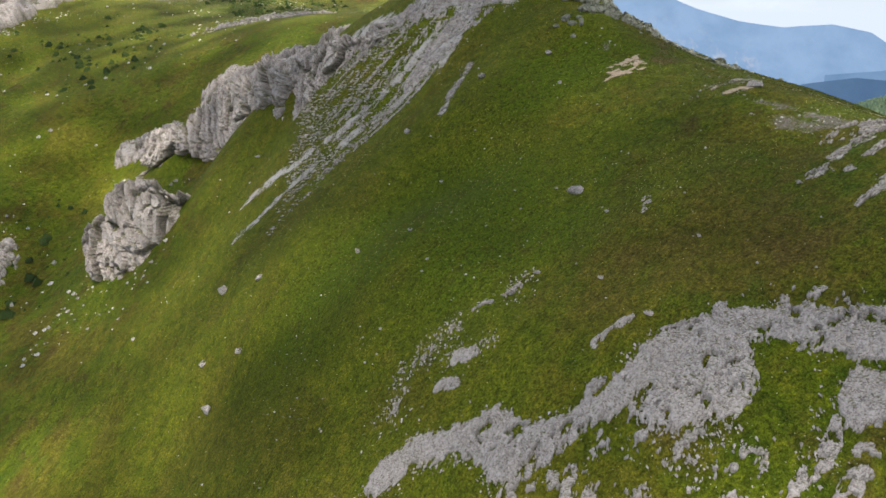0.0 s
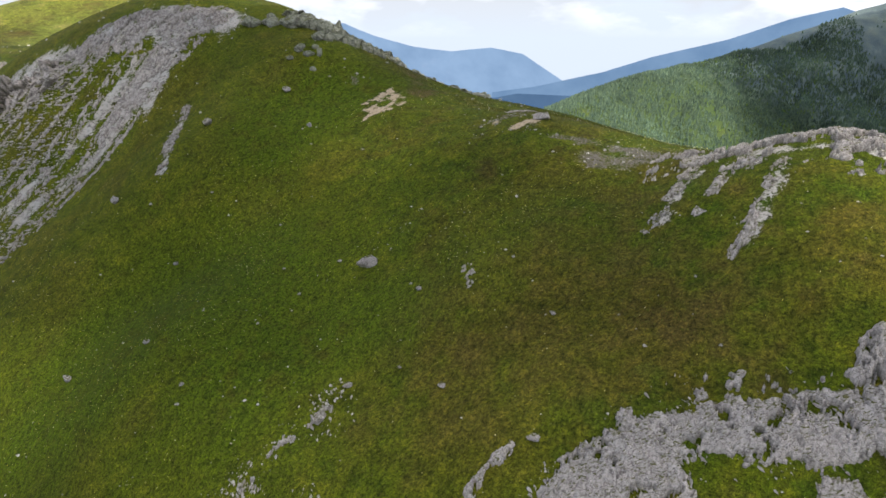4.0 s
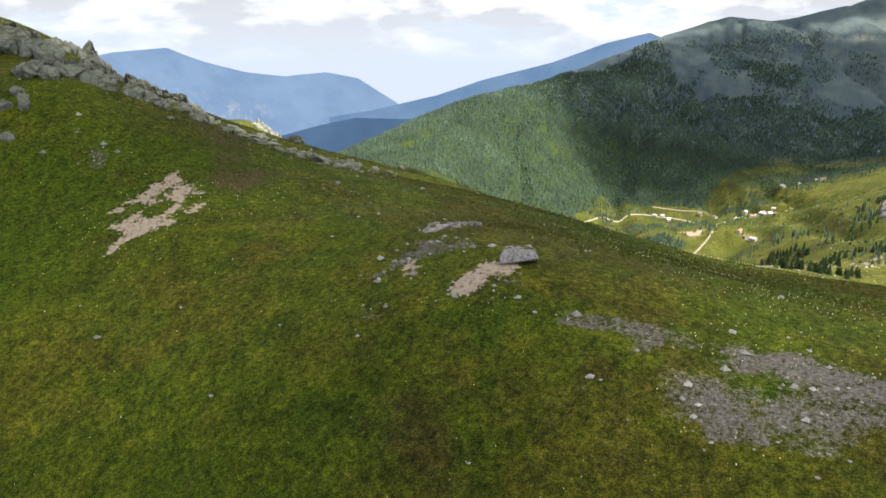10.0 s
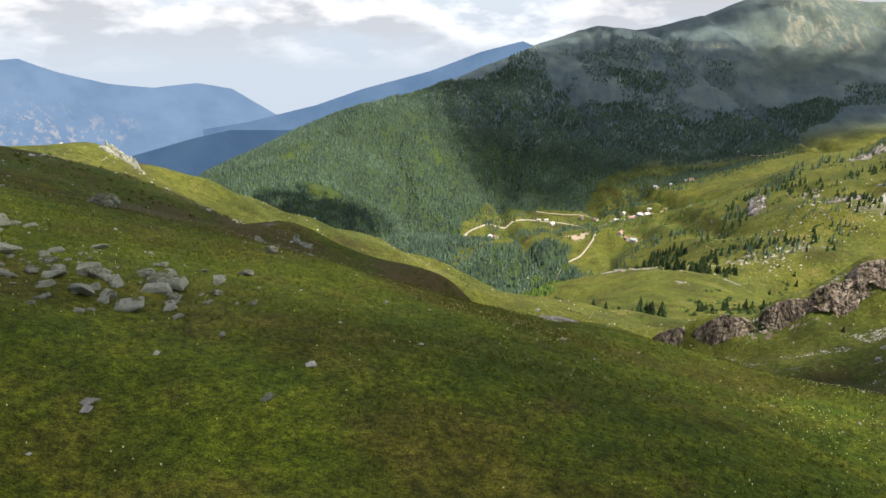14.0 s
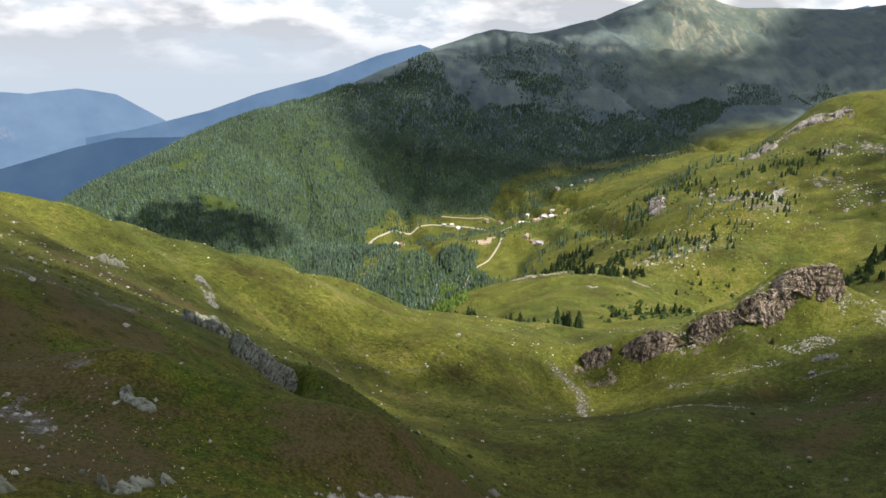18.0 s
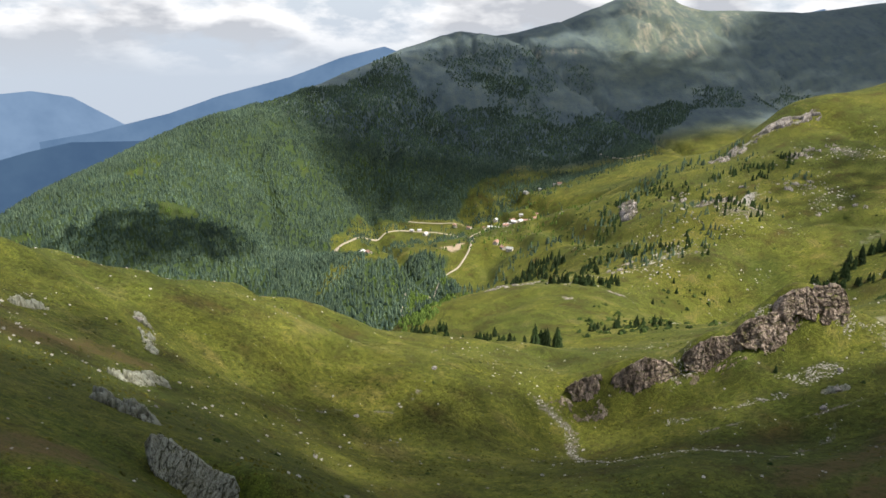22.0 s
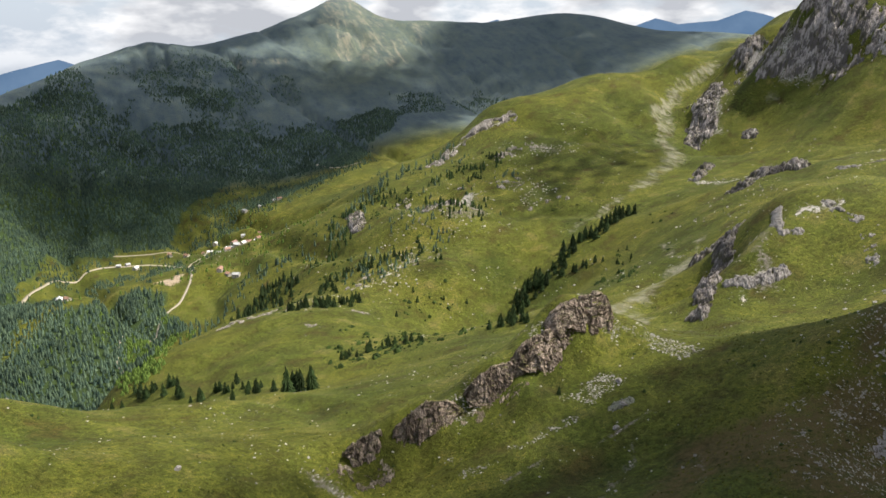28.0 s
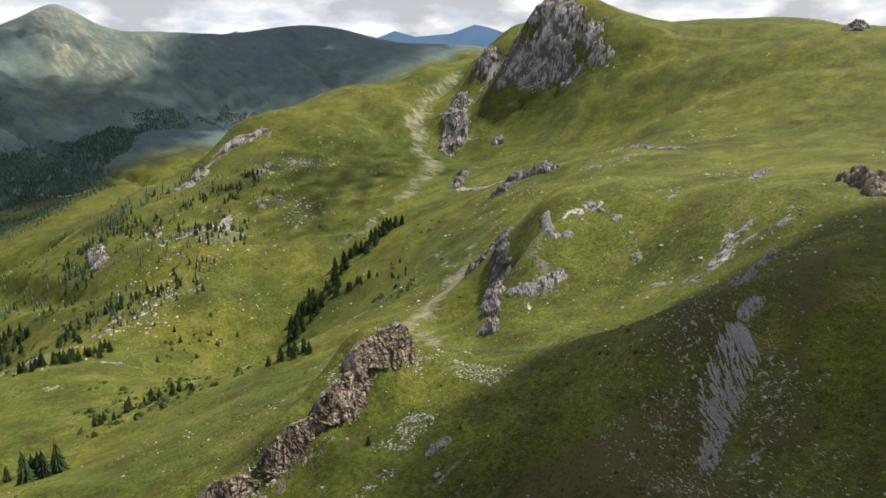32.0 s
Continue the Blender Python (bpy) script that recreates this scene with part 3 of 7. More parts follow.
def ground_material():
    m, nt, b = nodes_of("meadow_ground")
    huge = noise_node(nt, 0.012, 4, 0.55)
    big = noise_node(nt, 0.085, 4, 0.6)
    mid = noise_node(nt, 0.6, 5, 0.62)
    fine = noise_node(nt, 5.5, 6, 0.75)
    grain = noise_node(nt, 22.0, 4, 0.7)
    lush = ramp_node(nt, mid, (0.32, (0.040, 0.066, 0.004)), (0.52, (0.078, 0.106, 0.006)), (0.70, (0.116, 0.128, 0.010)))
    olive = ramp_node(nt, mid, (0.30, (0.050, 0.048, 0.006)), (0.50, (0.084, 0.082, 0.009)), (0.70, (0.120, 0.108, 0.018)))
    grass = mix_node(nt, range_node(nt, big, 0.46, 0.60), lush, olive)
    tuft = noise_node(nt, 0.22, 6, 0.66)
    grass = mix_node(nt, math_node(nt, "MULTIPLY", range_node(nt, tuft, 0.52, 0.66), 0.7), grass, ramp_node(nt, mid, (0.35, (0.056, 0.038, 0.012)), (0.62, (0.100, 0.078, 0.022))))
    grass = mix_node(nt, math_node(nt, "MULTIPLY", range_node(nt, tuft, 0.46, 0.36), 0.6), grass, (0.046, 0.084, 0.006))
    bright = ramp_node(nt, mid, (0.30, (0.074, 0.094, 0.006)), (0.60, (0.122, 0.132, 0.011)))
    grass = mix_node(nt, math_node(nt, "MULTIPLY", range_node(nt, huge, 0.42, 0.60), 0.55), grass, bright)
    grass = mix_node(nt, math_node(nt, "MULTIPLY", attr_node(nt, "lush"), range_node(nt, mid, 0.30, 0.55)), grass, (0.062, 0.098, 0.005))
    grass = mix_node(nt, math_node(nt, "MULTIPLY", attr_node(nt, "dry"), range_node(nt, mid, 0.36, 0.60)), grass, (0.080, 0.056, 0.018))
    # the grazed pastures further down: browned and bare-looking patches; distance haze put in as a greyer, bluer green
    blotch = noise_node(nt, 0.045, 7, 0.68)
    pasture = ramp_node(nt, blotch, (0.33, (0.060, 0.048, 0.020)), (0.43, (0.070, 0.078, 0.022)), (0.54, (0.096, 0.112, 0.025)), (0.67, (0.150, 0.140, 0.056)))
    patch = noise_node(nt, 0.28, 6, 0.7)
    pasture = mix_node(nt, 0.75, pasture, ramp_node(nt, patch, (0.30, (0.62, 0.62, 0.62)), (0.50, (1.0, 1.0, 1.0)), (0.68, (1.3, 1.25, 1.2))), "MULTIPLY")
    pasture = mix_node(nt, 1.0, pasture, ramp_node(nt, huge, (0.36, (0.66, 0.74, 0.80)), (0.50, (1.0, 1.0, 1.0)), (0.64, (1.15, 1.08, 1.0))), "MULTIPLY")
    pasture = mix_node(nt, 0.9, pasture, ramp_node(nt, mid, (0.34, (0.55, 0.58, 0.5)), (0.50, (1.0, 1.0, 1.0)), (0.64, (1.35, 1.28, 1.15))), "MULTIPLY")
    grass = mix_node(nt, math_node(nt, "MULTIPLY", attr_node(nt, "pasture"), 0.85), grass, pasture)
    speck = ramp_node(nt, fine, (0.35, (0.28, 0.30, 0.24)), (0.50, (0.78, 0.78, 0.74)), (0.65, (1.46, 1.38, 1.16)))
    grass = mix_node(nt, 1.0, grass, speck, "MULTIPLY")
    clump = noise_node(nt, 1.9, 5, 0.7, stretch=((1.3, 0.8, 1.0), (0, 0, 0.4)))
    grass = mix_node(nt, 0.85, grass, ramp_node(nt, clump, (0.36, (0.48, 0.52, 0.42)), (0.50, (0.96, 0.96, 0.94)), (0.64, (1.34, 1.26, 1.10))), "MULTIPLY")
    speck2 = ramp_node(nt, grain, (0.36, (0.42, 0.45, 0.38)), (0.64, (1.5, 1.48, 1.35)))
    grass = mix_node(nt, 0.8, grass, speck2, "MULTIPLY")
    # where the turf opens
    def opened(name, lo, hi, weight=0.75):
        v = math_node(nt, "ADD", attr_node(nt, name), math_node(nt, "MULTIPLY", math_node(nt, "SUBTRACT", math_node(nt, "ADD", math_node(nt, "ADD", math_node(nt, "MULTIPLY", fine, 0.40), math_node(nt, "MULTIPLY", mid, 0.38)), math_node(nt, "MULTIPLY", patch, 0.22)), 0.5), weight * 2))
        return range_node(nt, v, lo, hi)
    stone = rock_colour(nt, (0.36, 0.345, 0.325), (0.10, 0.095, 0.085))
    soil = ramp_node(nt, fine, (0.3, (0.22, 0.16, 0.105)), (0.6, (0.40, 0.32, 0.24)))
    gravel = ramp_node(nt, noise_node(nt, 11.0, 5, 0.8), (0.34, (0.05, 0.044, 0.034)), (0.55, (0.145, 0.13, 0.112)), (0.74, (0.31, 0.29, 0.265)))
    heath = ramp_node(nt, fine, (0.35, (0.044, 0.036, 0.012)), (0.62, (0.100, 0.072, 0.030)))
    col = mix_node(nt, opened("heath", 0.34, 0.66, 0.9), grass, heath)
    col = mix_node(nt, opened("scree", 0.45, 0.60, 0.8), col, gravel)
    runs = noise_node(nt, 0.09, 8, 0.7, stretch=((2.0, 0.6, 0.6), (0, 0, -0.7)))
    loose = range_node(nt, math_node(nt, "ADD", attr_node(nt, "talus"), math_node(nt, "MULTIPLY", math_node(nt, "SUBTRACT", runs, 0.5), 0.9)), 0.30, 0.66)
    col = mix_node(nt, loose, col, ramp_node(nt, patch, (0.3, (0.150, 0.145, 0.095)), (0.65, (0.270, 0.255, 0.200))))
    col = mix_node(nt, opened("soil", 0.44, 0.54, 1.0), col, soil)
    col = mix_node(nt, opened("rock", 0.45, 0.55, 0.85), col, stone)
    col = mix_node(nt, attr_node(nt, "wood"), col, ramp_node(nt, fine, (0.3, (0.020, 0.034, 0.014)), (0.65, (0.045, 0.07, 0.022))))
    # the high slopes across the valley: turf, dwarf pine and crags in gullies, with blue distance haze put into the
    # colour
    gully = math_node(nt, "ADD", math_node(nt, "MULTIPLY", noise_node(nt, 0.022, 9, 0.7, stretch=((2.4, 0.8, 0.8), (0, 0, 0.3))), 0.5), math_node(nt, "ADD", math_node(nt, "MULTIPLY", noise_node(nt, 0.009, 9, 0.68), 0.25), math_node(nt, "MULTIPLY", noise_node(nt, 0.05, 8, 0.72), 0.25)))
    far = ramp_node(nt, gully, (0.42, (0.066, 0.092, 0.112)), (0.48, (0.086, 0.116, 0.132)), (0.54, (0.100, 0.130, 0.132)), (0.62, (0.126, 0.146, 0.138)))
    col = mix_node(nt, attr_node(nt, "hazy_alp"), col, far)
    fan = math_node(nt, "ADD", attr_node(nt, "fan"), math_node(nt, "MULTIPLY", math_node(nt, "SUBTRACT", noise_node(nt, 0.05, 7, 0.7, stretch=((1.6, 0.35, 0.35), (0, 0, 0.35))), 0.5), 1.6))
    col = mix_node(nt, range_node(nt, fan, 0.34, 0.86), col, ramp_node(nt, mid, (0.3, (0.18, 0.17, 0.125)), (0.7, (0.27, 0.25, 0.195))))
    link(nt, col, b.inputs["Base Color"])
    b.inputs["Roughness"].default_value = 0.92
    b.inputs["Specular IOR Level"].default_value = 0.12
    h = math_node(nt, "ADD", math_node(nt, "ADD", math_node(nt, "MULTIPLY", mid, 0.8), math_node(nt, "MULTIPLY", fine, 0.35)), math_node(nt, "MULTIPLY", math_node(nt, "MULTIPLY", blotch, attr_node(nt, "pasture")), 9.0))
    bump_node(nt, b, h, 0.7, 0.26)
    return m


def stone_material(name, tone, dark, warm, scale=1.0, moss=0.25, bump=0.25, streak=None, cracks=0.0):
    m, nt, b = nodes_of(name)
    col = rock_colour(nt, tone, dark, warm, scale)
    if streak:
        lines = noise_node(nt, 1.0, 3, 0.6, stretch=streak)
        col = mix_node(nt, range_node(nt, lines, 0.56, 0.44), col, dark)
    seam = math_node(nt, "MULTIPLY", attr_node(nt, "seam"), range_node(nt, noise_node(nt, 1.4 * scale, 5, 0.7), 0.25, 0.55))
    col = mix_node(nt, seam, col, ramp_node(nt, noise_node(nt, 3 * scale), (0.4, (0.05, 0.045, 0.035)), (0.6, (0.075, 0.075, 0.03))))
    if cracks:
        co = nt.nodes.new("ShaderNodeTexCoord")
        warp = nt.nodes.new("ShaderNodeVectorMath"); warp.operation = "ADD"
        bend = nt.nodes.new("ShaderNodeTexNoise"); bend.inputs["Scale"].default_value = cracks * 0.8
        link(nt, co.outputs["Object"], warp.inputs[0]); link(nt, co.outputs["Object"], bend.inputs["Vector"]); link(nt, bend.outputs["Color"], warp.inputs[1])
        mp = nt.nodes.new("ShaderNodeMapping"); mp.inputs["Scale"].default_value, mp.inputs["Rotation"].default_value = (1.0, 0.45, 0.8), (0, 0, -0.6)
        link(nt, warp.outputs[0], mp.inputs["Vector"])
        lines = None
        for k, width in ((1.0, 0.06), (2.7, 0.09)):
            vo = nt.nodes.new("ShaderNodeTexVoronoi"); vo.feature = "DISTANCE_TO_EDGE"; vo.inputs["Scale"].default_value = cracks * k
            link(nt, mp.outputs[0], vo.inputs["Vector"])
            line = range_node(nt, vo.outputs["Distance"], width, width * 0.2)
            lines = line if lines is None else math_node(nt, "MAXIMUM", lines, math_node(nt, "MULTIPLY", line, 0.6))
        lines = math_node(nt, "MULTIPLY", lines, range_node(nt, noise_node(nt, cracks * 0.7, 4, 0.6), 0.32, 0.48))
        col = mix_node(nt, math_node(nt, "MULTIPLY", lines, 0.72), col, (0.06, 0.052, 0.044))
    geo = nt.nodes.new("ShaderNodeNewGeometry")
    sep = nt.nodes.new("ShaderNodeSeparateXYZ")
    link(nt, geo.outputs["Normal"], sep.inputs[0])
    ledge = math_node(nt, "MULTIPLY", range_node(nt, sep.outputs["Z"], 0.72, 0.95), range_node(nt, noise_node(nt, 0.9 * scale, 5, 0.65), 0.62 - moss * 0.5, 0.72 - moss * 0.5))
    col = mix_node(nt, ledge, col, ramp_node(nt, noise_node(nt, 4 * scale), (0.3, (0.05, 0.055, 0.012)), (0.7, (0.10, 0.095, 0.025))))
    link(nt, col, b.inputs["Base Color"])
    b.inputs["Roughness"].default_value = 0.88
    b.inputs["Specular IOR Level"].default_value = 0.2
    h = math_node(nt, "ADD", noise_node(nt, 2.2 * scale, 8, 0.7), math_node(nt, "MULTIPLY", noise_node(nt, 9 * scale, 4, 0.7), 0.3))
    bump_node(nt, b, h, 0.8, bump)
    return m


def plain_material(name, a, c, scale=2.0, rough=0.8, random_hue=0.0):
    m, nt, b = nodes_of(name)
    col = ramp_node(nt, noise_node(nt, scale, 5, 0.65), (0.3, a), (0.7, c))
    if random_hue:
        info = nt.nodes.new("ShaderNodeObjectInfo")
        col = mix_node(nt, 1.0, col, ramp_node(nt, info.outputs["Random"], (0.0, (1 - random_hue,) * 3), (1.0, (1 + random_hue,) * 3)), "MULTIPLY")
    link(nt, col, b.inputs["Base Color"])
    b.inputs["Roughness"].default_value = rough
    b.inputs["Specular IOR Level"].default_value = 0.2
    return m


def island_material(name, a, c, rough=0.85, fine=None):
    m, nt, b = nodes_of(name)
    geo = nt.nodes.new("ShaderNodeNewGeometry")
    col = ramp_node(nt, geo.outputs["Random Per Island"], (0.0, a), (1.0, c))
    if fine:
        col = mix_node(nt, 1.0, col, ramp_node(nt, noise_node(nt, fine, 4, 0.7), (0.3, (0.55,) * 3), (0.7, (1.3,) * 3)), "MULTIPLY")
    link(nt, col, b.inputs["Base Color"])
    b.inputs["Roughness"].default_value = rough
    b.inputs["Specular IOR Level"].default_value = 0.15
    return m


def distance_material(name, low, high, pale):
    """A range so far off that the air hides its own colours: haze blue is painted in and glows."""
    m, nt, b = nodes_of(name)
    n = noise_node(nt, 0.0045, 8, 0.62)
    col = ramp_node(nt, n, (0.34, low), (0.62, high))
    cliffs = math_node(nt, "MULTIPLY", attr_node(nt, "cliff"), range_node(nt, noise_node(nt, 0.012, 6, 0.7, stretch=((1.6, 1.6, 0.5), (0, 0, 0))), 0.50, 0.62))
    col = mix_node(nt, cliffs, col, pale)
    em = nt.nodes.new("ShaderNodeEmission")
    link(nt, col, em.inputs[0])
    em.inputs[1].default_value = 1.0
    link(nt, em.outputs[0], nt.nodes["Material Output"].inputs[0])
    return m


GROUND = ground_material()
LIMESTONE = stone_material("limestone", (0.405, 0.375, 0.365), (0.14, 0.12, 0.115), (0.40, 0.355, 0.34), 2.2, 0.42, 0.16, None, 3.4)
SLAB = stone_material("slab_limestone", (0.38, 0.35, 0.335), (0.15, 0.13, 0.12), (0.36, 0.29, 0.26), 1.2, 0.40, 0.2, None, 1.7)
LICHEN = stone_material("lichened_rock", (0.27, 0.28, 0.23), (0.07, 0.07, 0.055), (0.22, 0.21, 0.15), 1.0, 0.22, 0.2)
RED = stone_material("reddish_rock", (0.37, 0.30, 0.25), (0.15, 0.115, 0.095), (0.30, 0.215, 0.17), 0.6, 0.42, 0.6, ((0.3, 0.3, 0.12), (0, 0, 0)))
CLIFF = stone_material("grey_cliff", (0.33, 0.30, 0.29), (0.10, 0.09, 0.088), (0.28, 0.225, 0.20), 0.12, 0.45, 2.0, ((0.12, 0.12, 0.03), (0, 0, 0.3)))
NEEDLES = plain_material("spruce_needles", (0.012, 0.024, 0.008), (0.036, 0.060, 0.016), 0.9, 0.9, 0.35)
BARK = plain_material("spruce_bark", (0.05, 0.035, 0.025), (0.11, 0.08, 0.055), 3.0, 0.95)
# far needles carry the distance haze in their colour: paler and bluer than NEEDLES
WOOD_FAR = island_material("hazy_forest_needles", (0.040, 0.070, 0.056), (0.098, 0.140, 0.086), 0.95, 0.011)
WOOD_LIGHT = island_material("young_leaves", (0.05, 0.085, 0.018), (0.10, 0.15, 0.03), 0.95)
SHRUB = island_material("dwarf_pine", (0.016, 0.028, 0.008), (0.040, 0.062, 0.014), 0.95)
STONE_BITS = island_material("loose_stone", (0.18, 0.17, 0.145), (0.42, 0.40, 0.37), 0.9, 4.0)
BLADES = island_material("grass_blades", (0.050, 0.066, 0.008), (0.125, 0.120, 0.022), 0.9)
CRAG_GREY = stone_material("ridge_rock", (0.215, 0.225, 0.18), (0.055, 0.058, 0.040), (0.18, 0.175, 0.12), 1.3, 0.42, 0.14, None, 1.0)
TUSSOCK = island_material("grass_tussock", (0.034, 0.040, 0.006), (0.110, 0.104, 0.020), 0.95)
SHARD = island_material("limestone_shard", (0.22, 0.20, 0.19), (0.40, 0.37, 0.355), 0.9, 5.0)
PETALS = island_material("flower_heads", (0.55, 0.47, 0.02), (0.70, 0.66, 0.50), 0.8)
DIRT = plain_material("dirt_road_gravel", (0.24, 0.21, 0.16), (0.36, 0.32, 0.26), 0.4, 0.95)
PLASTER = plain_material("house_plaster", (0.36, 0.33, 0.29), (0.50, 0.47, 0.42), 0.8, 0.9, 0.3)
ROOF_RED = plain_material("roof_red_sheet", (0.20, 0.115, 0.085), (0.29, 0.18, 0.14), 0.8, 0.7, 0.2)
ROOF_PALE = plain_material("roof_pale_sheet", (0.34, 0.34, 0.35), (0.50, 0.50, 0.50), 0.8, 0.6, 0.3)
GLASS_DARK = plain_material("window_dark", (0.03, 0.035, 0.04), (0.05, 0.055, 0.06), 1.0, 0.2)


# ---- building helpers ----
def quick_mesh(name, v, f, material, smooth_faces=True):
    v, f = np.asarray(v, float), np.asarray(f, int)
    n = f.shape[1]
    me = bpy.data.meshes.new(name)
    me.vertices.add(len(v)); me.vertices.foreach_set("co", v.ravel())
    me.loops.add(f.size); me.loops.foreach_set("vertex_index", f.ravel())
    me.polygons.add(len(f)); me.polygons.foreach_set("loop_start", np.arange(len(f)) * n)
    me.polygons.foreach_set("use_smooth", np.full(len(f), smooth_faces))
    me.update(calc_edges=True)
    me.materials.append(material)
    return me


def put_attr(me, name, values):
    a = me.attributes.new(name, "FLOAT", "POINT")
    a.data.foreach_set("value", np.asarray(values, np.float32))


def part(name, me, parent, label="", at=None):
    ob = new(name, me)
    ob.parent = parent
    if at is not None:
        ob.matrix_basis = at
    return tagged(ob, label)


def grid_faces(nx, ny):
    i = (np.arange(ny - 1)[:, None] * nx + np.arange(nx - 1)[None, :]).ravel()
    return np.stack([i, i + 1, i + nx + 1, i + nx], 1)


# ---- what grows and lies where: strokes of (width, line) seen from above ----
STROKES = {
    "rock": (
        (26, ((800, 930), (762, 868), (745, 815))), (22, ((740, 930), (690, 890), (650, 850))), (20, ((735, 800), (742, 760))),
        (1.5, ((-97, 33), (-89, 44), (-83, 53), (-83, 60), (-84, 66))), (1.3, ((-104, 38), (-95, 43), (-90, 48), (-87, 54), (-85, 61))),
        (3.0, ((-104, 57), (-92, 62), (-85, 66), (-78, 68))), (2.4, ((-80, 58), (-82, 63), (-80, 68))), (0.9, ((-73, 57), (-70.5, 53), (-67.5, 49))),
        (1.4, ((-20, 53), (-17, 52), (-10, 52))), (0.9, ((-22, 52), (-23, 47))), (0.9, ((-17.5, 49), (-18.2, 44))),
        (1.2, ((-48, 112), (-44, 115), (-40, 110), (-38, 101))), (7, ((191, 361), (206, 363))), (6, ((250, 384), (264, 374))),
        (9, ((470, 1045), (436, 1058), (384, 1060), (345, 1013))), (5, ((241, 297), (225, 292))),
        (14, ((320, 870), (290, 840), (260, 850))), (10, ((500, 700), (466, 574))), (6, ((210, 758), (170, 745))), (6, ((120, 735), (95, 740)))),
    "soil": ((0.62, ((-54.4, 61.2), (-53.5, 65.2))), (0.55, ((-53.5, 60.4), (-52.7, 64.8))), (0.5, ((-52.4, 60.5), (-51.8, 64.4))), (0.45, ((-53.0, 58.4), (-52.4, 61))), (0.4, ((-51.4, 61.5), (-51.1, 63.6))),
             (0.85, ((-36.9, 57.6), (-36.0, 58.8))), (0.4, ((-39.2, 58.4), (-39.4, 59.4))),
             (3, ((140, 420), (150, 440))), (14, ((-6, 1096), (22, 1105), (6, 1074)))),
    "scree": (
        (1.3, ((-30.6, 56.2), (-28.6, 56.2), (-26.2, 55.4))), (1.5, ((-30.2, 54.4), (-28.6, 54.4), (-26.6, 54.6))), (1.0, ((-29.4, 53.2), (-27.2, 53.0))), (0.7, ((-33.8, 56.5), (-31.6, 56.6))), (0.8, ((-40.4, 58.5), (-39.6, 56.2))), (0.9, ((-39.6, 61.0), (-38.6, 60.6))), (0.9, ((-59.2, 65.2), (-57.2, 64.4))), (1.6, ((-63, 112), (-59.5, 108))), (1.2, ((-62, 116), (-58, 113))),
        (1.0, ((-39.6, 60.0), (-38, 61))), (1.5, ((-30.0, 54.0), (-28.2, 54.6), (-25.6, 55.4))), (1.0, ((-29, 56.4), (-27, 55.8))), (0.7, ((-32.7, 56.5), (-31, 56.8))), (0.8, ((-37, 57.4), (-35.6, 57.8))), (10, ((232, 392), (204, 360))), (12, ((460, 1044), (390, 1068))), (16, ((446, 938), (461, 911))), (14, ((300, 808), (268, 805))),
        
        (4.0, ((-4, 329), (5, 318), (2, 304), (1.7, 284))), (2.2, ((36, 292), (50, 289), (79, 287))),
        (1.6, ((-43, 313), (-54, 298), (-63, 300), (-83, 283))), (2.2, ((40, 262), (58, 272), (70, 282))), (1.6, ((60, 250), (72, 262))),
        (4, ((-135, 274), (-131, 262))), (3, ((-90, 150), (-80, 160))), (3, ((-104, 373), (-96, 376)))),
    "talus": ((9, ((187, 436), (210, 444), (245, 464), (280, 484))), (7, ((280, 484), (300, 496), (316, 510))), (11, ((704, 824), (718, 787), (737, 767))), (20, ((829, 1030), (763, 1017), (700, 975), (664, 950), (626, 894), (580, 830), (542, 779), (490, 756), (432, 738))), (13, ((275, 491), (240, 465), (210, 442), (180, 412), (140, 372))), (8, ((432, 738), (350, 715))), (6, ((330, 560), (290, 505)))),
    "heath": ((5, ((-77, 152), (-72, 143), (-66, 140))), (6, ((-80, 160), (-78, 166))), (9, ((-122, 226), (-114, 240), (-108, 252))), (10, ((36, 244), (50, 250), (64, 256))), (8, ((38, 229), (52, 236))), (5, ((-84, 140), (-72, 128), (-62, 114), (-58, 106))), (4, ((-50, 116), (-42, 119), (-34, 117))), (3.5, ((-70, 112), (-66, 104))), (2.0, ((-52, 67), (-54.5, 70), (-56, 73))), (1.6, ((-51, 66), (-50.5, 69))), (17, ((78, 254), (93, 248), (106, 240), (88, 230), (76, 226))), (9, ((108, 250), (128, 256), (150, 262))), (14, ((110, 224), (140, 234), (165, 240))), (5, ((-62, 120), (-66, 126), (-76, 134))), (4, ((-78, 146), (-86, 156)))),
    "dry": ((7, ((-24, 38), (-20, 42), (-26, 46))), (5, ((-30, 36), (-33, 42))), (7, ((-60, 108), (-45, 118))),
            (16, ((80, 240), (120, 235), (150, 240))), (50, ((190, 720), (260, 830), (330, 930))), (30, ((330, 330), (420, 420)))),
    "lush": ((5, ((-45, 35), (-35, 43), (-30, 47))), (9, ((-60, 30), (-52, 42))), (6, ((-60, 56), (-57, 64))), (25, ((-30, 270), (10, 260))), (22, ((120, 600), (230, 640)))),
}


STRENGTH = {"rock": 0.56, "soil": 0.62, "scree": 0.53, "talus": 0.47, "heath": 0.56, "dry": 0.5, "lush": 0.9}


